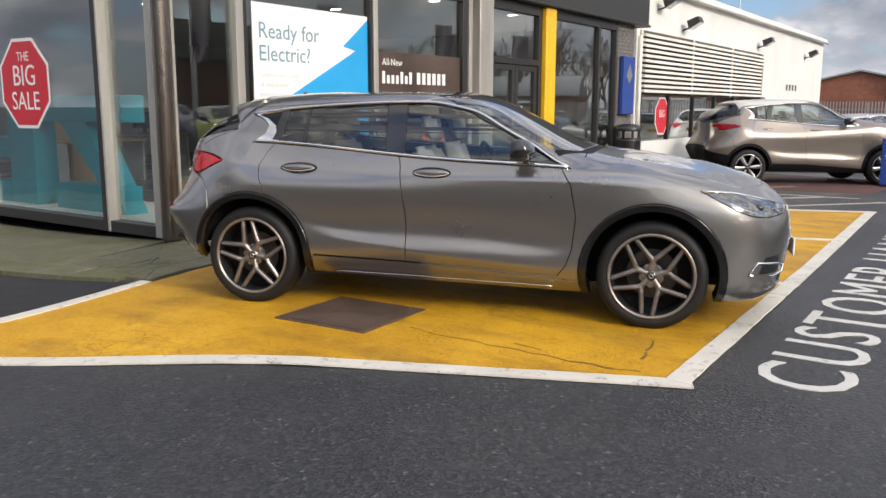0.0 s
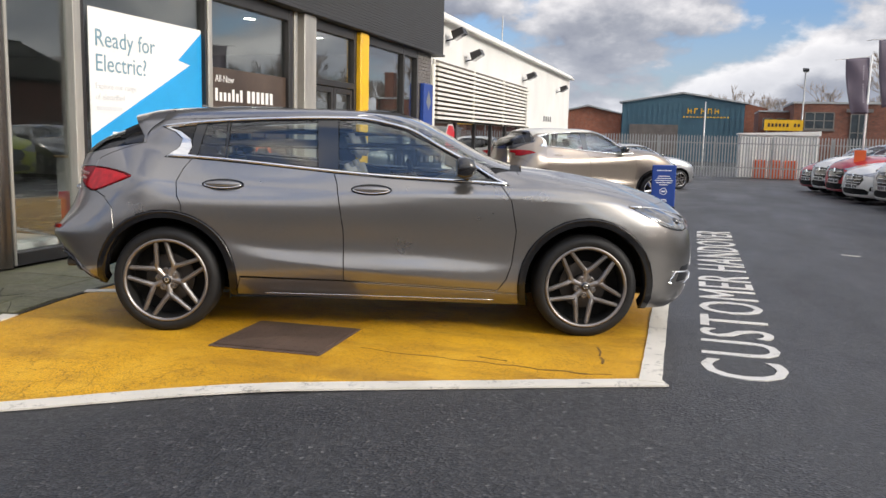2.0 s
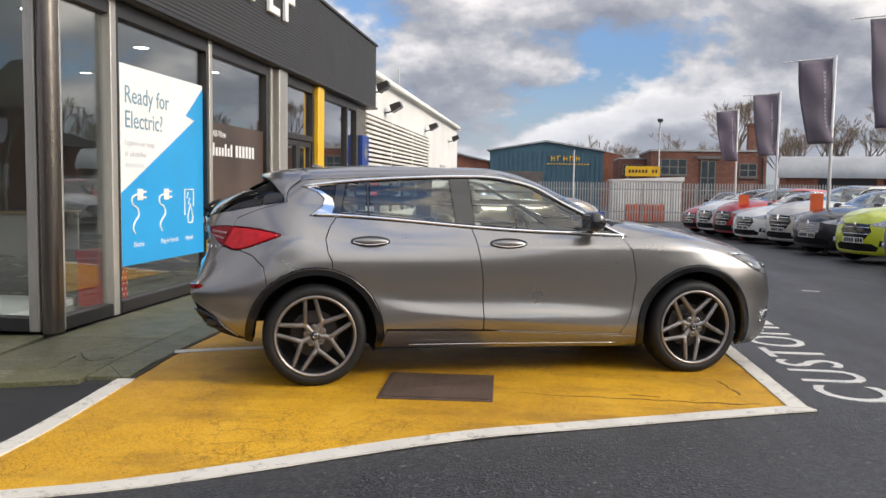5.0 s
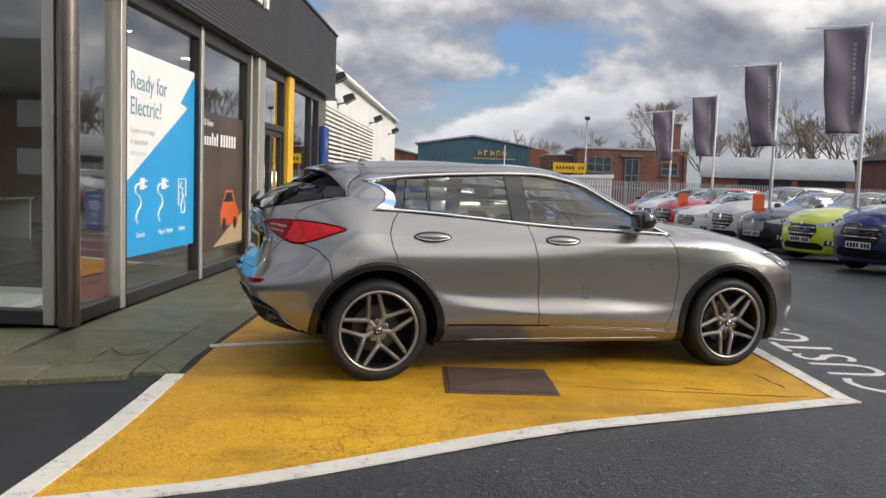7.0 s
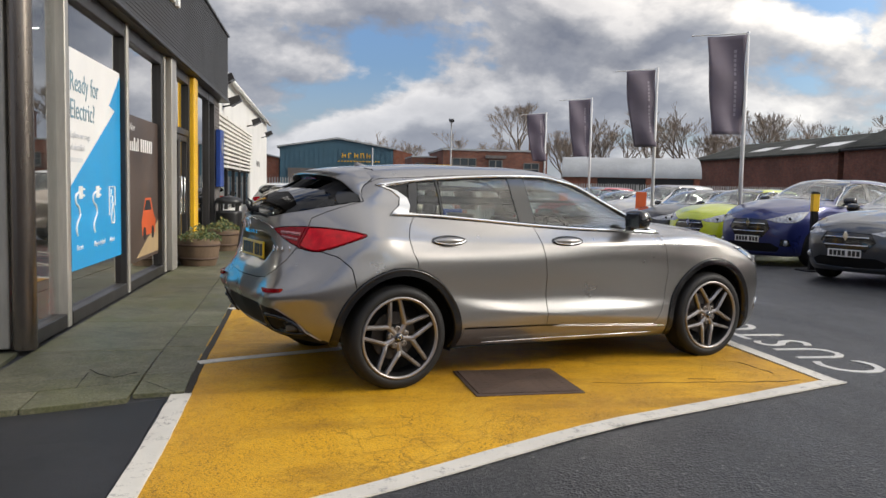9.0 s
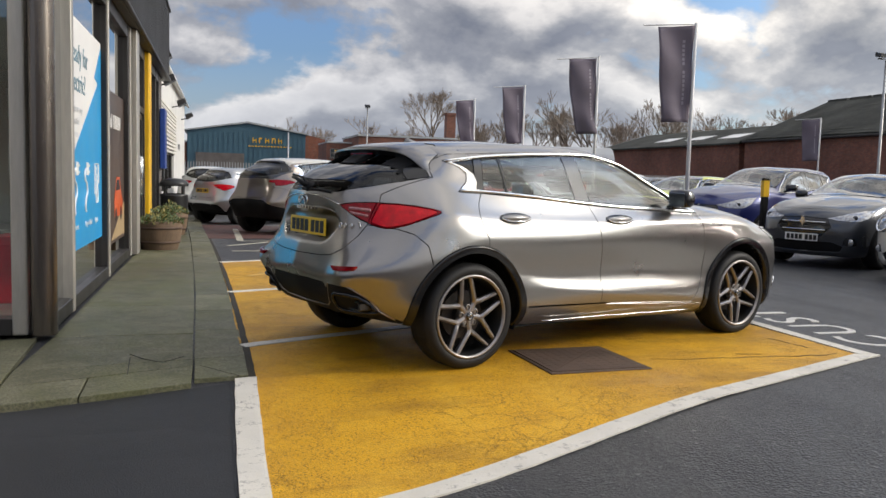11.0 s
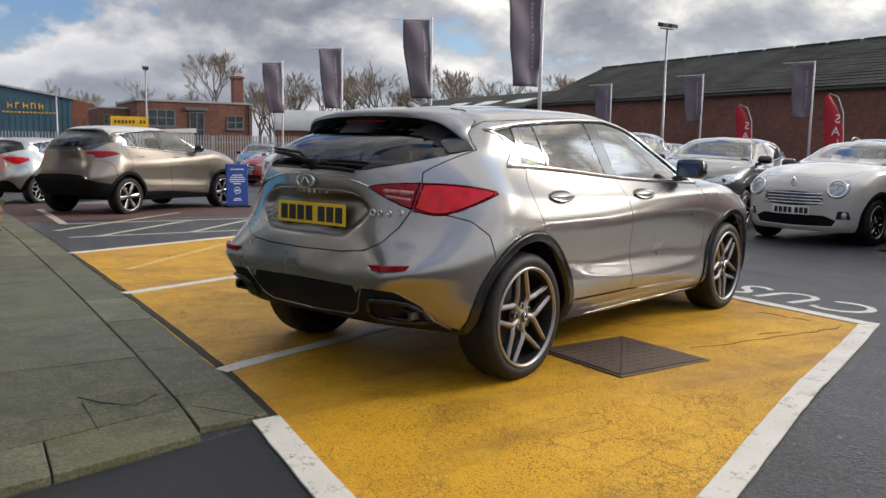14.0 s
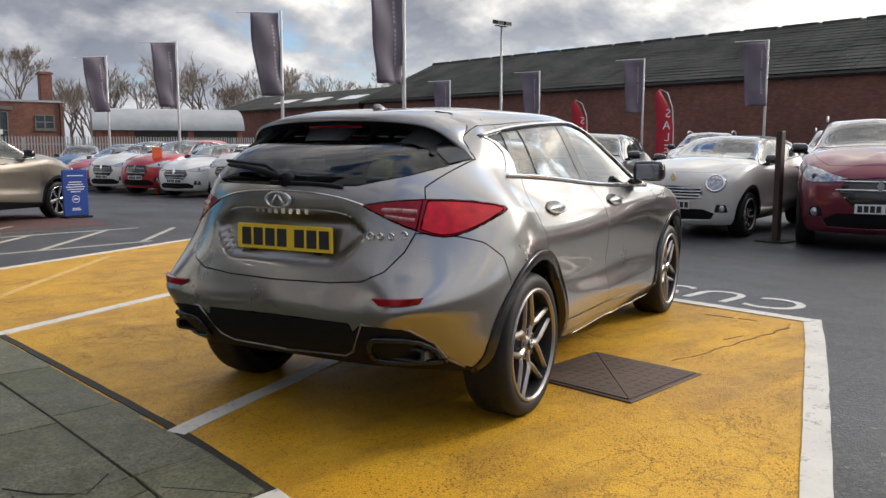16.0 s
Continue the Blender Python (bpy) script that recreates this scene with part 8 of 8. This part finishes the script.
def handover_car():
    """The grey crossover on the yellow bay, with the trim that only it shows."""
    spec = dict(paint=M_GREY_PAINT, seat=M_SEAT_LT, arch_mat=M_ARCH, trim=.050, arch=.398, r=.338, track=.775, mirror=M_GLOSSBLACK, tail_poly=TAIL_FINE)
    m = pose(-4.559, 5.022, 0.012, 0, 0, 19.4)
    th, made, on_top, on_side, on_flank, on_end, one = build_car("crossover_car", m, spec, "gunmetal grey five-door crossover hatchback parked on the yellow bay", hi=True)
    # spoiler over the rear glass: its trailing edge runs down into a fin beside the glass
    ny = 48
    arc = np.linspace(0, 6, ny // 2 + 1)
    trail = spline(range(7), [(-.345, 0, 1.392), (-.338, .20, 1.388), (-.318, .37, 1.377), (-.282, .49, 1.352), (-.238, .560, 1.302), (-.198, .612, 1.248), (-.165, .650, 1.203)], arc)
    lead = spline(range(7), [(-.09, 0, 1.432), (-.09, .20, 1.428), (-.08, .36, 1.418), (-.030, .485, 1.397), (-.085, .548, 1.347), (-.160, .602, 1.284), (-.172, .645, 1.214)], arc)
    skin = []
    for k in range(-ny // 2, ny // 2 + 1):
        s, q = (1 if k >= 0 else -1), abs(k)
        a, b = Vector(lead[q]), Vector(trail[q])
        if q < ny // 4:
            a.z = on_top(a.x, a.y) + .004
        else:
            a.y += (on_flank(a.x, a.z) + .003 - a.y) * min(1, (q - ny // 4) / 4)
        over = max(0.0, 1 - q / (ny / 2)) ** .5
        mid = (a + b) / 2 + Vector((0, .004 * (1 - over), .007 * over + .002))
        lip, back = b + Vector((.004, 0, -.014)), b + Vector((.050, -.014 * (1 - over), -.050 * over - .006))
        skin.append([(p.x, s * p.y, p.z) for p in (a, mid, b, lip, back)])
    bm = BM()
    rows = [[bm.verts.new(p) for p in r[:4]] for r in skin]
    for r0, r1 in zip(rows, rows[1:]):
        for k in range(3):
            bm.faces.new((r0[k], r0[k + 1], r1[k + 1], r1[k]))
    bmesh.ops.recalc_face_normals(bm, faces=bm.faces[:])
    sp = part("roof_spoiler", bm, M_GREY_PAINT, th, smooth=True)
    bm = BM()
    rows = []
    for k, r in enumerate(skin[3:-3]):
        fall = .030 + .060 * math.sin(math.pi * (k + .5) / (len(skin) - 6)) ** .6
        y, z = r[3][1] * .985, r[3][2] - fall
        rows.append([bm.verts.new(p) for p in (r[3], (r[3][0] + .022, y, r[3][2] - fall * .35), (on_end(abs(y), z, False) - .006, y, z))])
    for r0, r1 in zip(rows, rows[1:]):
        for k in range(2):
            bm.faces.new((r0[k], r0[k + 1], r1[k + 1], r1[k]))
    bmesh.ops.recalc_face_normals(bm, faces=bm.faces[:])
    part("spoiler_face", bm, M_SATINBLACK, sp, "black rear face under the spoiler", smooth=True)
    for s in (1, -1):
        bm = BM()
        tube(bm, [(p[0], s * p[1], p[2] + .001) for p in (r[0] for r in skin[ny // 2 + 9:-2])], .0026, 6)
        part("spoiler_seam", bm, M_DARK, sp, "dark seam between spoiler and pillar")
    bm = BM()
    tube(bm, [(-.318, -.15, 1.350), (-.320, 0, 1.352), (-.318, .15, 1.350)], .006, 6)
    part("high_brake_lamp", bm, M_RED_DEEP, sp)
    # shark fin
    bm = BM()
    prism(bm, [(.02, 1.428), (.17, 1.442), (.10, 1.456), (.045, 1.473), (.03, 1.472)], "y", -.017, .017)
    bmesh.ops.bevel(bm, geom=bm.edges[:], offset=.005, segments=2, affect="EDGES")
    part("shark_fin_aerial", bm, M_GREY_PAINT, th, smooth=True)
    # rear wiper
    bm = BM()
    lathe(bm, [(.001, -.03), (.028, -.03), (.034, 0), (.03, .04)], 16, "x", m=Matrix.Translation((-.705, -.02, 1.118)))
    w = part("rear_wiper", bm, M_SATINBLACK, th, smooth=True)
    bm = BM()
    tube(bm, [(-.735, 0.0, 1.13), (-.725, .10, 1.155), (-.70, .22, 1.172), (-.672, .34, 1.178)], [.016, .014, .012, .009], 8)
    tube(bm, [(-.735, -.02, 1.128), (-.70, .10, 1.178), (-.66, .36, 1.196)], .008, 6)
    part("wiper_arm", bm, M_SATINBLACK, w, smooth=True)
    # the arched crease and ledge across the tailgate
    hatch = made["hatch"]
    def tail_line(pts, r, off=.004, n=40):
        out = []
        k = [p[0] for p in pts]
        zz = spline(k, [[p[1]] for p in pts], np.linspace(k[0], k[-1], n))[:, 0]
        for y, z in zip(np.linspace(k[0], k[-1], n), zz):
            out.append((on_end(abs(y), float(z), False) - off, float(y), float(z)))
        xs = [p[0] for p in out]
        sm = [sum(xs[max(0, i - 2):i + 3]) / len(xs[max(0, i - 2):i + 3]) for i in range(n)]
        bm = BM()
        tube(bm, [(a, p[1], p[2]) for a, p in zip(sm, out)], r, 8)
        return bm
    part("tailgate_strip", tail_line([(-.40, 1.020), (-.32, 1.044), (-.19, 1.066), (0, 1.076), (.19, 1.066), (.32, 1.044), (.40, 1.020)], .0045), M_CHROME, hatch, "arched chrome strip across the tailgate", smooth=True)
    part("tailgate_ledge", tail_line([(-.34, .968), (-.28, .984), (-.14, .992), (0, .994), (.14, .992), (.28, .984), (.34, .968)], .006, -.001), M_GREY_PAINT, hatch, smooth=True)
    part("spray_cover", tail_line([(-.30, 1.092), (-.22, 1.100), (-.12, 1.104), (.06, 1.106)], .010, .004), M_SATINBLACK, hatch, "black moulding under the rear glass", smooth=True)
    # emblem and model shapes
    bm = BM()
    x = on_end(0, 1.035, False)
    lathe(bm, [(.040 + .006 * math.cos(a), .005 * math.sin(a)) for a in (2 * math.pi * k / 8 for k in range(8))], 32, "x", True, Matrix.Translation((x - .008, 0, 1.035)) @ Matrix.Diagonal((1, 1.6, .85, 1)))
    bar(bm, (x - .010, .036, 1.010), (x - .010, .006, 1.056), .008, .008)
    bar(bm, (x - .010, -.036, 1.010), (x - .010, -.006, 1.056), .008, .008)
    part("emblem", bm, M_CHROME, hatch, "oval chrome emblem shape", smooth=True)
    for k in range(8):
        bm = BM()
        y = .135 - k * .0385
        z = .986
        xx = on_end(abs(y), z, False)
        box(bm, xx - .008, xx + .01, y - .012, y + .008, z - .011, z + .011)
        part("name_shape", bm, M_CHROME, hatch)
    for k, wd in enumerate((.036, .03, .03, .034)):
        y = -.435 - k * .042
        xx = on_end(abs(y), .895, False)
        bm = BM()
        lathe(bm, [(wd * .42 + .0045 * math.cos(a), .004 * math.sin(a)) for a in (2 * math.pi * q / 6 for q in range(6))], 16, "x", True, Matrix.Translation((xx - .006, y, .895 + (.004 if k == 3 else 0))))
        part("model_shape", bm, M_CHROME, hatch, smooth=True)
    # plate surround
    bm = BM()
    x = on_end(0, .86, False)
    box(bm, x - .012, x + .02, -.20, .20, .790, .806, .004)
    part("plate_trim", bm, M_SATINBLACK, hatch)
    for s in (1, -1):
        # bumper reflector
        bm = BM()
        a = [(.505, .655), (.70, .664), (.69, .638), (.54, .629)]
        n = 10
        rows = []
        for k in range(n + 1):
            t = k / n
            lo, hi_ = [(p[0] + (q[0] - p[0]) * t, p[1] + (q[1] - p[1]) * t) for p, q in ((a[3], a[2]), (a[0], a[1]))]
            xs = min(on_end(*lo, False), on_end(*hi_, False))
            rows.append([bm.verts.new((xs + d, s * y, z)) for (y, z), d in ((lo, .012), (lo, -.009), (hi_, -.009), (hi_, .012))])
        for r0, r1 in zip(rows, rows[1:]):
            for k in range(3):
                bm.faces.new((r0[k], r0[k + 1], r1[k + 1], r1[k]))
        bm.faces.new(rows[0])
        bm.faces.new(rows[-1])
        bmesh.ops.recalc_face_normals(bm, faces=bm.faces[:])
        part("reflector", bm, M_RED_DEEP, made["rear_bumper"], "slim red bumper reflector")
        # exhaust finisher in a gloss surround
        bm = BM()
        for (yy, zz, sw, shh, d0, d1) in ((.600, .415, .090, .028, -.03, .03),):
            x = on_end(yy, zz, False) + .020
            prof = [(-1, -.6), (-.8, -1), (.8, -1), (1, -.6), (1.0, .6), (.75, 1), (-.75, 1), (-1, .6)]
            r0 = [bm.verts.new((x - .02, s * (yy + a * sw), zz + b * shh)) for a, b in prof]
            r1 = [bm.verts.new((x - .02, s * (yy + a * sw * .80), zz + b * shh * .72)) for a, b in prof]
            r2 = [bm.verts.new((x + .12, s * (yy + a * sw * .76), zz + b * shh * .68)) for a, b in prof]
            r3 = [bm.verts.new((x + .12, s * (yy + a * sw), zz + b * shh)) for a, b in prof]
            for q0, q1 in ((r3, r0), (r0, r1), (r1, r2)):
                for k in range(8):
                    j = (k + 1) % 8
                    bm.faces.new((q0[k], q0[j], q1[j], q1[k]))
            bm.faces.new(r2)
        bmesh.ops.recalc_face_normals(bm, faces=bm.faces[:])
        part("exhaust_finisher", bm, M_EXHAUST, made.get("diffuser", th), "dark steel exhaust finisher", smooth=False)
        bm = BM()
        loop = [(.45, .405), (.48, .468), (.55, .484), (.64, .478), (.695, .440), (.72, .392), (.70, .374), (.52, .370), (.46, .383)]
        k9 = list(range(10))
        fine = spline(k9, loop + loop[:1], np.linspace(0, 9, 48))
        tube(bm, [(on_end(float(y), float(z), False) - .004, s * float(y), float(z)) for y, z in fine], .013, 8)
        part("exhaust_surround", bm, M_ARCH, made.get("diffuser", th), "gloss black rounded exhaust surround", smooth=True)
        # diffuser's bright edge
        bm = BM()
        pts = [(.77, .335), (.735, .385), (.705, .46), (.645, .53), (.445, .54), (.365, .405), (.31, .378), (0, .368)]
        tube(bm, [(on_end(y, z, False) - .003, s * y, z) for y, z in pts], .005, 8)
        part("diffuser_edge", bm, M_RIM, made.get("diffuser", th), "satin silver diffuser edge", smooth=True)
        # sill strip and kick of the window chrome
        bm = BM()
        tube(bm, [(x, s * (on_side(x, .28) + .006), .262 + (.02 if x < .6 else 0) - .012 * (x - .5)) for x in np.linspace(.62, 2.1, 24)], .0045, 6)
        part("sill_strip", bm, M_RIM_BRIGHT, made["sill_cover", s], "bright strip along the sill", smooth=True)
        # rounded outer lip of the wheel arch trims
        for ax in (0, 2.70):
            bm = BM()
            pts = []
            for dg in range(-8, 190, 6):
                a = radians(dg)
                px, pz = ax + .438 * math.cos(a), .341 + .438 * math.sin(a)
                pts.append((px, s * (on_side(px, pz) + .004), pz))
            ys = [p[1] for p in pts]
            for _ in range(3):
                ys = [ys[0]] + [(ys[k - 1] + 2 * ys[k] + ys[k + 1]) / 4 for k in range(1, len(ys) - 1)] + [ys[-1]]
            tube(bm, [(p[0], y, p[2]) for p, y in zip(pts, ys)], .0085, 8)
            part("arch_lip", bm, M_ARCH, th, smooth=True)
        # light guides and the pale inner lens of the tail lamp
        for line, rad, mat, nm in (([(.615, 1.012), (.70, 1.010), (.77, .997), (.805, .984), (.80, .968), (.77, .940), (.73, .917), (.69, .909), (.65, .915), (.615, .928)], .0065, M_RED_GUIDE, "light_guide"),
                                   ([(.47, 1.000), (.53, .996), (.585, .990)], .012, M_PINK_LENS, "reversing_lens"), ([(.48, .976), (.53, .966), (.585, .956)], .010, M_PINK_LENS, "reversing_lens")):
            part(nm, tail_line(line if s == 1 else [(-y, z) for y, z in line][::-1], rad, .004 if nm != "reversing_lens" else -.003), mat, made["tail_lamp", s], smooth=True)
        # brow of the headlamp
        lamp = made["headlamp", s]
        bm = BM()
        tube(bm, [(x, s * (on_side(x, z) + .004), z) for x, z in ((2.97, .864), (3.06, .860), (3.15, .851), (3.24, .831), (3.33, .807), (3.42, .778))], .008, 6)
        part("lamp_brow", bm, M_CHROME, lamp, smooth=True)
        bm = BM()
        tube(bm, [(x, s * (on_side(x, z) + .003), z) for x, z in ((3.10, .812), (3.18, .770), (3.27, .738), (3.34, .724))], .006, 6)
        part("running_light", bm, M_RIM_BRIGHT, lamp, smooth=True)
        for x, z, r in ((3.315, .762, .026), (3.395, .742, .021)):
            y = on_side(x, z)
            bm = BM()
            lathe(bm, [(.001, r * .5), (r * .6, r * .4), (r, 0), (r * 1.1, -.02)], 18, "y", m=Matrix.Translation((x, s * y, z)) @ pose(0, 0, 0, 0, 0, (-35 if s == 1 else 215)))
            part("projector", bm, M_LAMP_DARK, lamp, smooth=True)
        # fog lamp trim
        bm = BM()
        y = .70
        tube(bm, [(on_end(q, z, True) + .004, s * q, z) for q, z in ((.55, .40), (.66, .42), (.78, .43), (.80, .36), (.66, .34), (.55, .35), (.55, .40))], .008, 6)
        part("fog_trim", bm, M_CHROME, made.get(("fog_surround", s), th), smooth=True)
    # grille mesh bars
    for k in range(7):
        z = .50 + k * .036
        bm = BM()
        tube(bm, [(on_end(abs(y), z, True) - .004, y, z) for y in np.linspace(-.36, .36, 15)], .006, 6)
        part("grille_bar", bm, M_CHROME, made["grille"], smooth=True)
    return th


handover_car()


def parked(thing, front_axle, heading, spec, label, group="parked cars"):
    """A car placed by the middle of its front axle and its heading in degrees from +x."""
    wb = spec.get("wb", 2.70)
    a = radians(heading)
    return build_car(thing, pose(front_axle[0] - wb * math.cos(a), front_axle[1] - wb * math.sin(a), gz(*front_axle) + 0.004, 0, 0, heading), spec, label, group)


def coat(name, col, metal=0.5, rough=0.3):
    return paint_mat(name, col, 0.25, rough, metal)


BRIGHT = (M_RIM_BRIGHT, M_RIM_BRIGHT)
BLACKW = (M_GLOSSBLACK, M_RIM)
P_WHITE, P_RED, P_BLUE = coat("white_car_paint", (0.72, 0.71, 0.68), 0.0), coat("red_car_paint", (0.42, 0.012, 0.020), 0.2), coat("deep_blue_car_paint", (0.012, 0.020, 0.12), 0.4)
P_SLATE, P_LIME, P_BLACK = coat("slate_grey_car_paint", (0.055, 0.060, 0.070), 0.6), coat("lime_yellow_car_paint", (0.55, 0.62, 0.02), 0.0), coat("black_car_paint", (0.012, 0.013, 0.018), 0.3)
P_SILVER, P_BRONZE, P_MAROON, P_SKY, P_CREAM = coat("silver_car_paint", (0.45, 0.46, 0.47), 0.8), coat("bronze_car_paint", (0.23, 0.195, 0.165), 0.8), coat("maroon_car_paint", (0.16, 0.012, 0.028), 0.5), coat("blue_car_paint", (0.03, 0.12, 0.25), 0.5), coat("cream_white_car_paint", (0.57, 0.55, 0.50), 0.0)
SUV = dict(h=1.10, lift=.05, ro=.80, wb=2.64, fo=.82, hood=.06, r=.345, arch=.40, trim=.055, rails=False)
HATCH = dict(h=1.0, ro=.68, wb=2.59, fo=.82, w=.97, r=.315, arch=.37, trim=.025, hood=.02, track=.76)
MPV = dict(h=1.13, lift=.02, ro=.82, wb=2.76, fo=.86, hood=.06, r=.335, arch=.39, trim=.03)
CITY = dict(h=1.0, ro=.52, wb=2.34, fo=.66, w=.90, r=.29, arch=.34, trim=.02, hood=.05, track=.70, snub=-.04)

# bronze crossover by the workshop
parked("crossover_car", (-2.50, 18.80), 36, dict(SUV, paint=P_BRONZE, roof=P_CREAM, rim_mats=BRIGHT, spokes=6, arch_mat=M_SATINBLACK, sill_mat=M_SATINBLACK, rear_plate=False, tail_mat=M_RED_DEEP, tail_poly=TAIL_C, hatch_top=P_BLACK, diff_poly=[(-.1, .20), (.92, .20), (.92, .50), (.72, .56), (.50, .66), (-.1, .68)]), "bronze crossover with a white roof on red tarmac", "cars by the workshop")
parked("hatchback_car", (-3.6, 23.1), 35, dict(HATCH, paint=P_SILVER, rim_mats=BRIGHT), "silver hatchback parked beyond the bronze crossover", "cars by the workshop")
parked("hatchback_car", (-5.95, 30.5), 85, dict(SUV, paint=P_WHITE), "white car parked beyond the bronze crossover", "cars by the workshop")
parked("hatchback_car", (-2.2, 29.2), 35, dict(HATCH, paint=P_SILVER), "silver hatchback parked near the fence", "cars by the workshop")
# the row across the yard, noses to the lane
H = 203
parked("hatchback_car", (3.9, 2.9), H, dict(HATCH, paint=P_RED, bars=2), "red hatchback that the showroom glass mirrors")
parked("people_carrier", (3.9, 0.2), H, dict(MPV, paint=P_SILVER, bars=2), "silver people carrier that the showroom glass mirrors")
parked("suv_car", (3.85, 5.68), H, dict(SUV, paint=P_MAROON, rails=True, bars=2, grille_w=.48, grille_z=(.60, .76), badge_z=.68, fo=.84, sill_mat=M_SATINBLACK), "maroon off-road car with chrome grille and roof rails")
parked("small_car", (3.62, 8.10), 188, dict(h=.95, ro=.58, wb=2.47, fo=.72, w=.94, r=.31, arch=.36, trim=.05, hood=.06, track=.72, snub=.04, paint=P_CREAM, roof=M_SEAT, round_lamp=.755, bars=4, grille_w=.42, price=True, rim_mats=BLACKW, grille_poly=[(-.1, .52), (.36, .54), (.44, .62), (.40, .68), (-.1, .70)], grille_z=(.54, .69), badge_z=.80), "cream small car with round headlamps and black soft top")
parked("hatchback_car", (3.55, 10.35), H, dict(HATCH, paint=P_SLATE, bars=2, badge_z=.70), "slate grey hatchback with chrome grille badge")
parked("people_carrier", (3.85, 13.65), H, dict(MPV, paint=P_BLUE, bars=2, rim_mats=BRIGHT), "deep blue people carrier with a tall windscreen")
parked("small_car", (3.75, 16.3), H, dict(CITY, paint=P_LIME, bars=2, rim_mats=BLACKW), "lime yellow city car with a black front")
parked("hatchback_car", (3.75, 18.8), H, dict(HATCH, paint=P_BLACK, bars=6), "black hatchback with a chrome kidney grille")
parked("people_carrier", (3.8, 21.3), H, dict(MPV, paint=P_CREAM, bars=3), "cream white people carrier in the row")
parked("hatchback_car", (3.45, 23.7), H, dict(HATCH, paint=P_WHITE, bars=3), "white hatchback in the row")
parked("crossover_car", (3.35, 26.1), H, dict(SUV, paint=P_RED, bars=2), "bright red crossover in the row")
parked("crossover_car", (3.25, 28.5), H, dict(SUV, paint=P_WHITE, roof=P_BLACK, bars=2), "white crossover with a black roof in the row")
parked("hatchback_car", (3.15, 30.9), H, dict(HATCH, paint=P_RED, bars=2), "red hatchback in the row")
parked("people_carrier", (4.4, 34.0), H, dict(MPV, paint=P_WHITE, bars=2), "white people carrier near the fence")
parked("suv_car", (5.0, 37.6), 245, dict(SUV, paint=P_SKY, bars=3), "blue off-road car parked by the fence", "cars by the fence")
parked("hatchback_car", (11.0, 41.0), 245, dict(HATCH, paint=P_SKY, bars=3), "blue hatchback parked by the fence", "cars by the fence")
# the second row, seen over the bonnets
for x, y, p, nm, lab, base in ((12.2, 9.5, P_SILVER, "estate_car", "silver estate car with roof rails behind the row", dict(SUV, rails=True)), (13.0, 13.5, P_CREAM, "suv_car", "pale off-road car with roof rails behind the row", dict(SUV, rails=True)),
                               (12.4, 6.2, P_SLATE, "hatchback_car", "grey hatchback behind the row", dict(HATCH)), (12.4, 2.8, P_BLACK, "hatchback_car", "dark hatchback behind the row", dict(HATCH)),
                               (13.0, 17.5, P_SKY, "hatchback_car", "blue hatchback behind the row", dict(HATCH)), (13.0, 21.5, P_SLATE, "people_carrier", "grey people carrier behind the row", dict(MPV))):
    parked(nm, (x, y), 203, dict(base, paint=p), lab, "second row of cars")
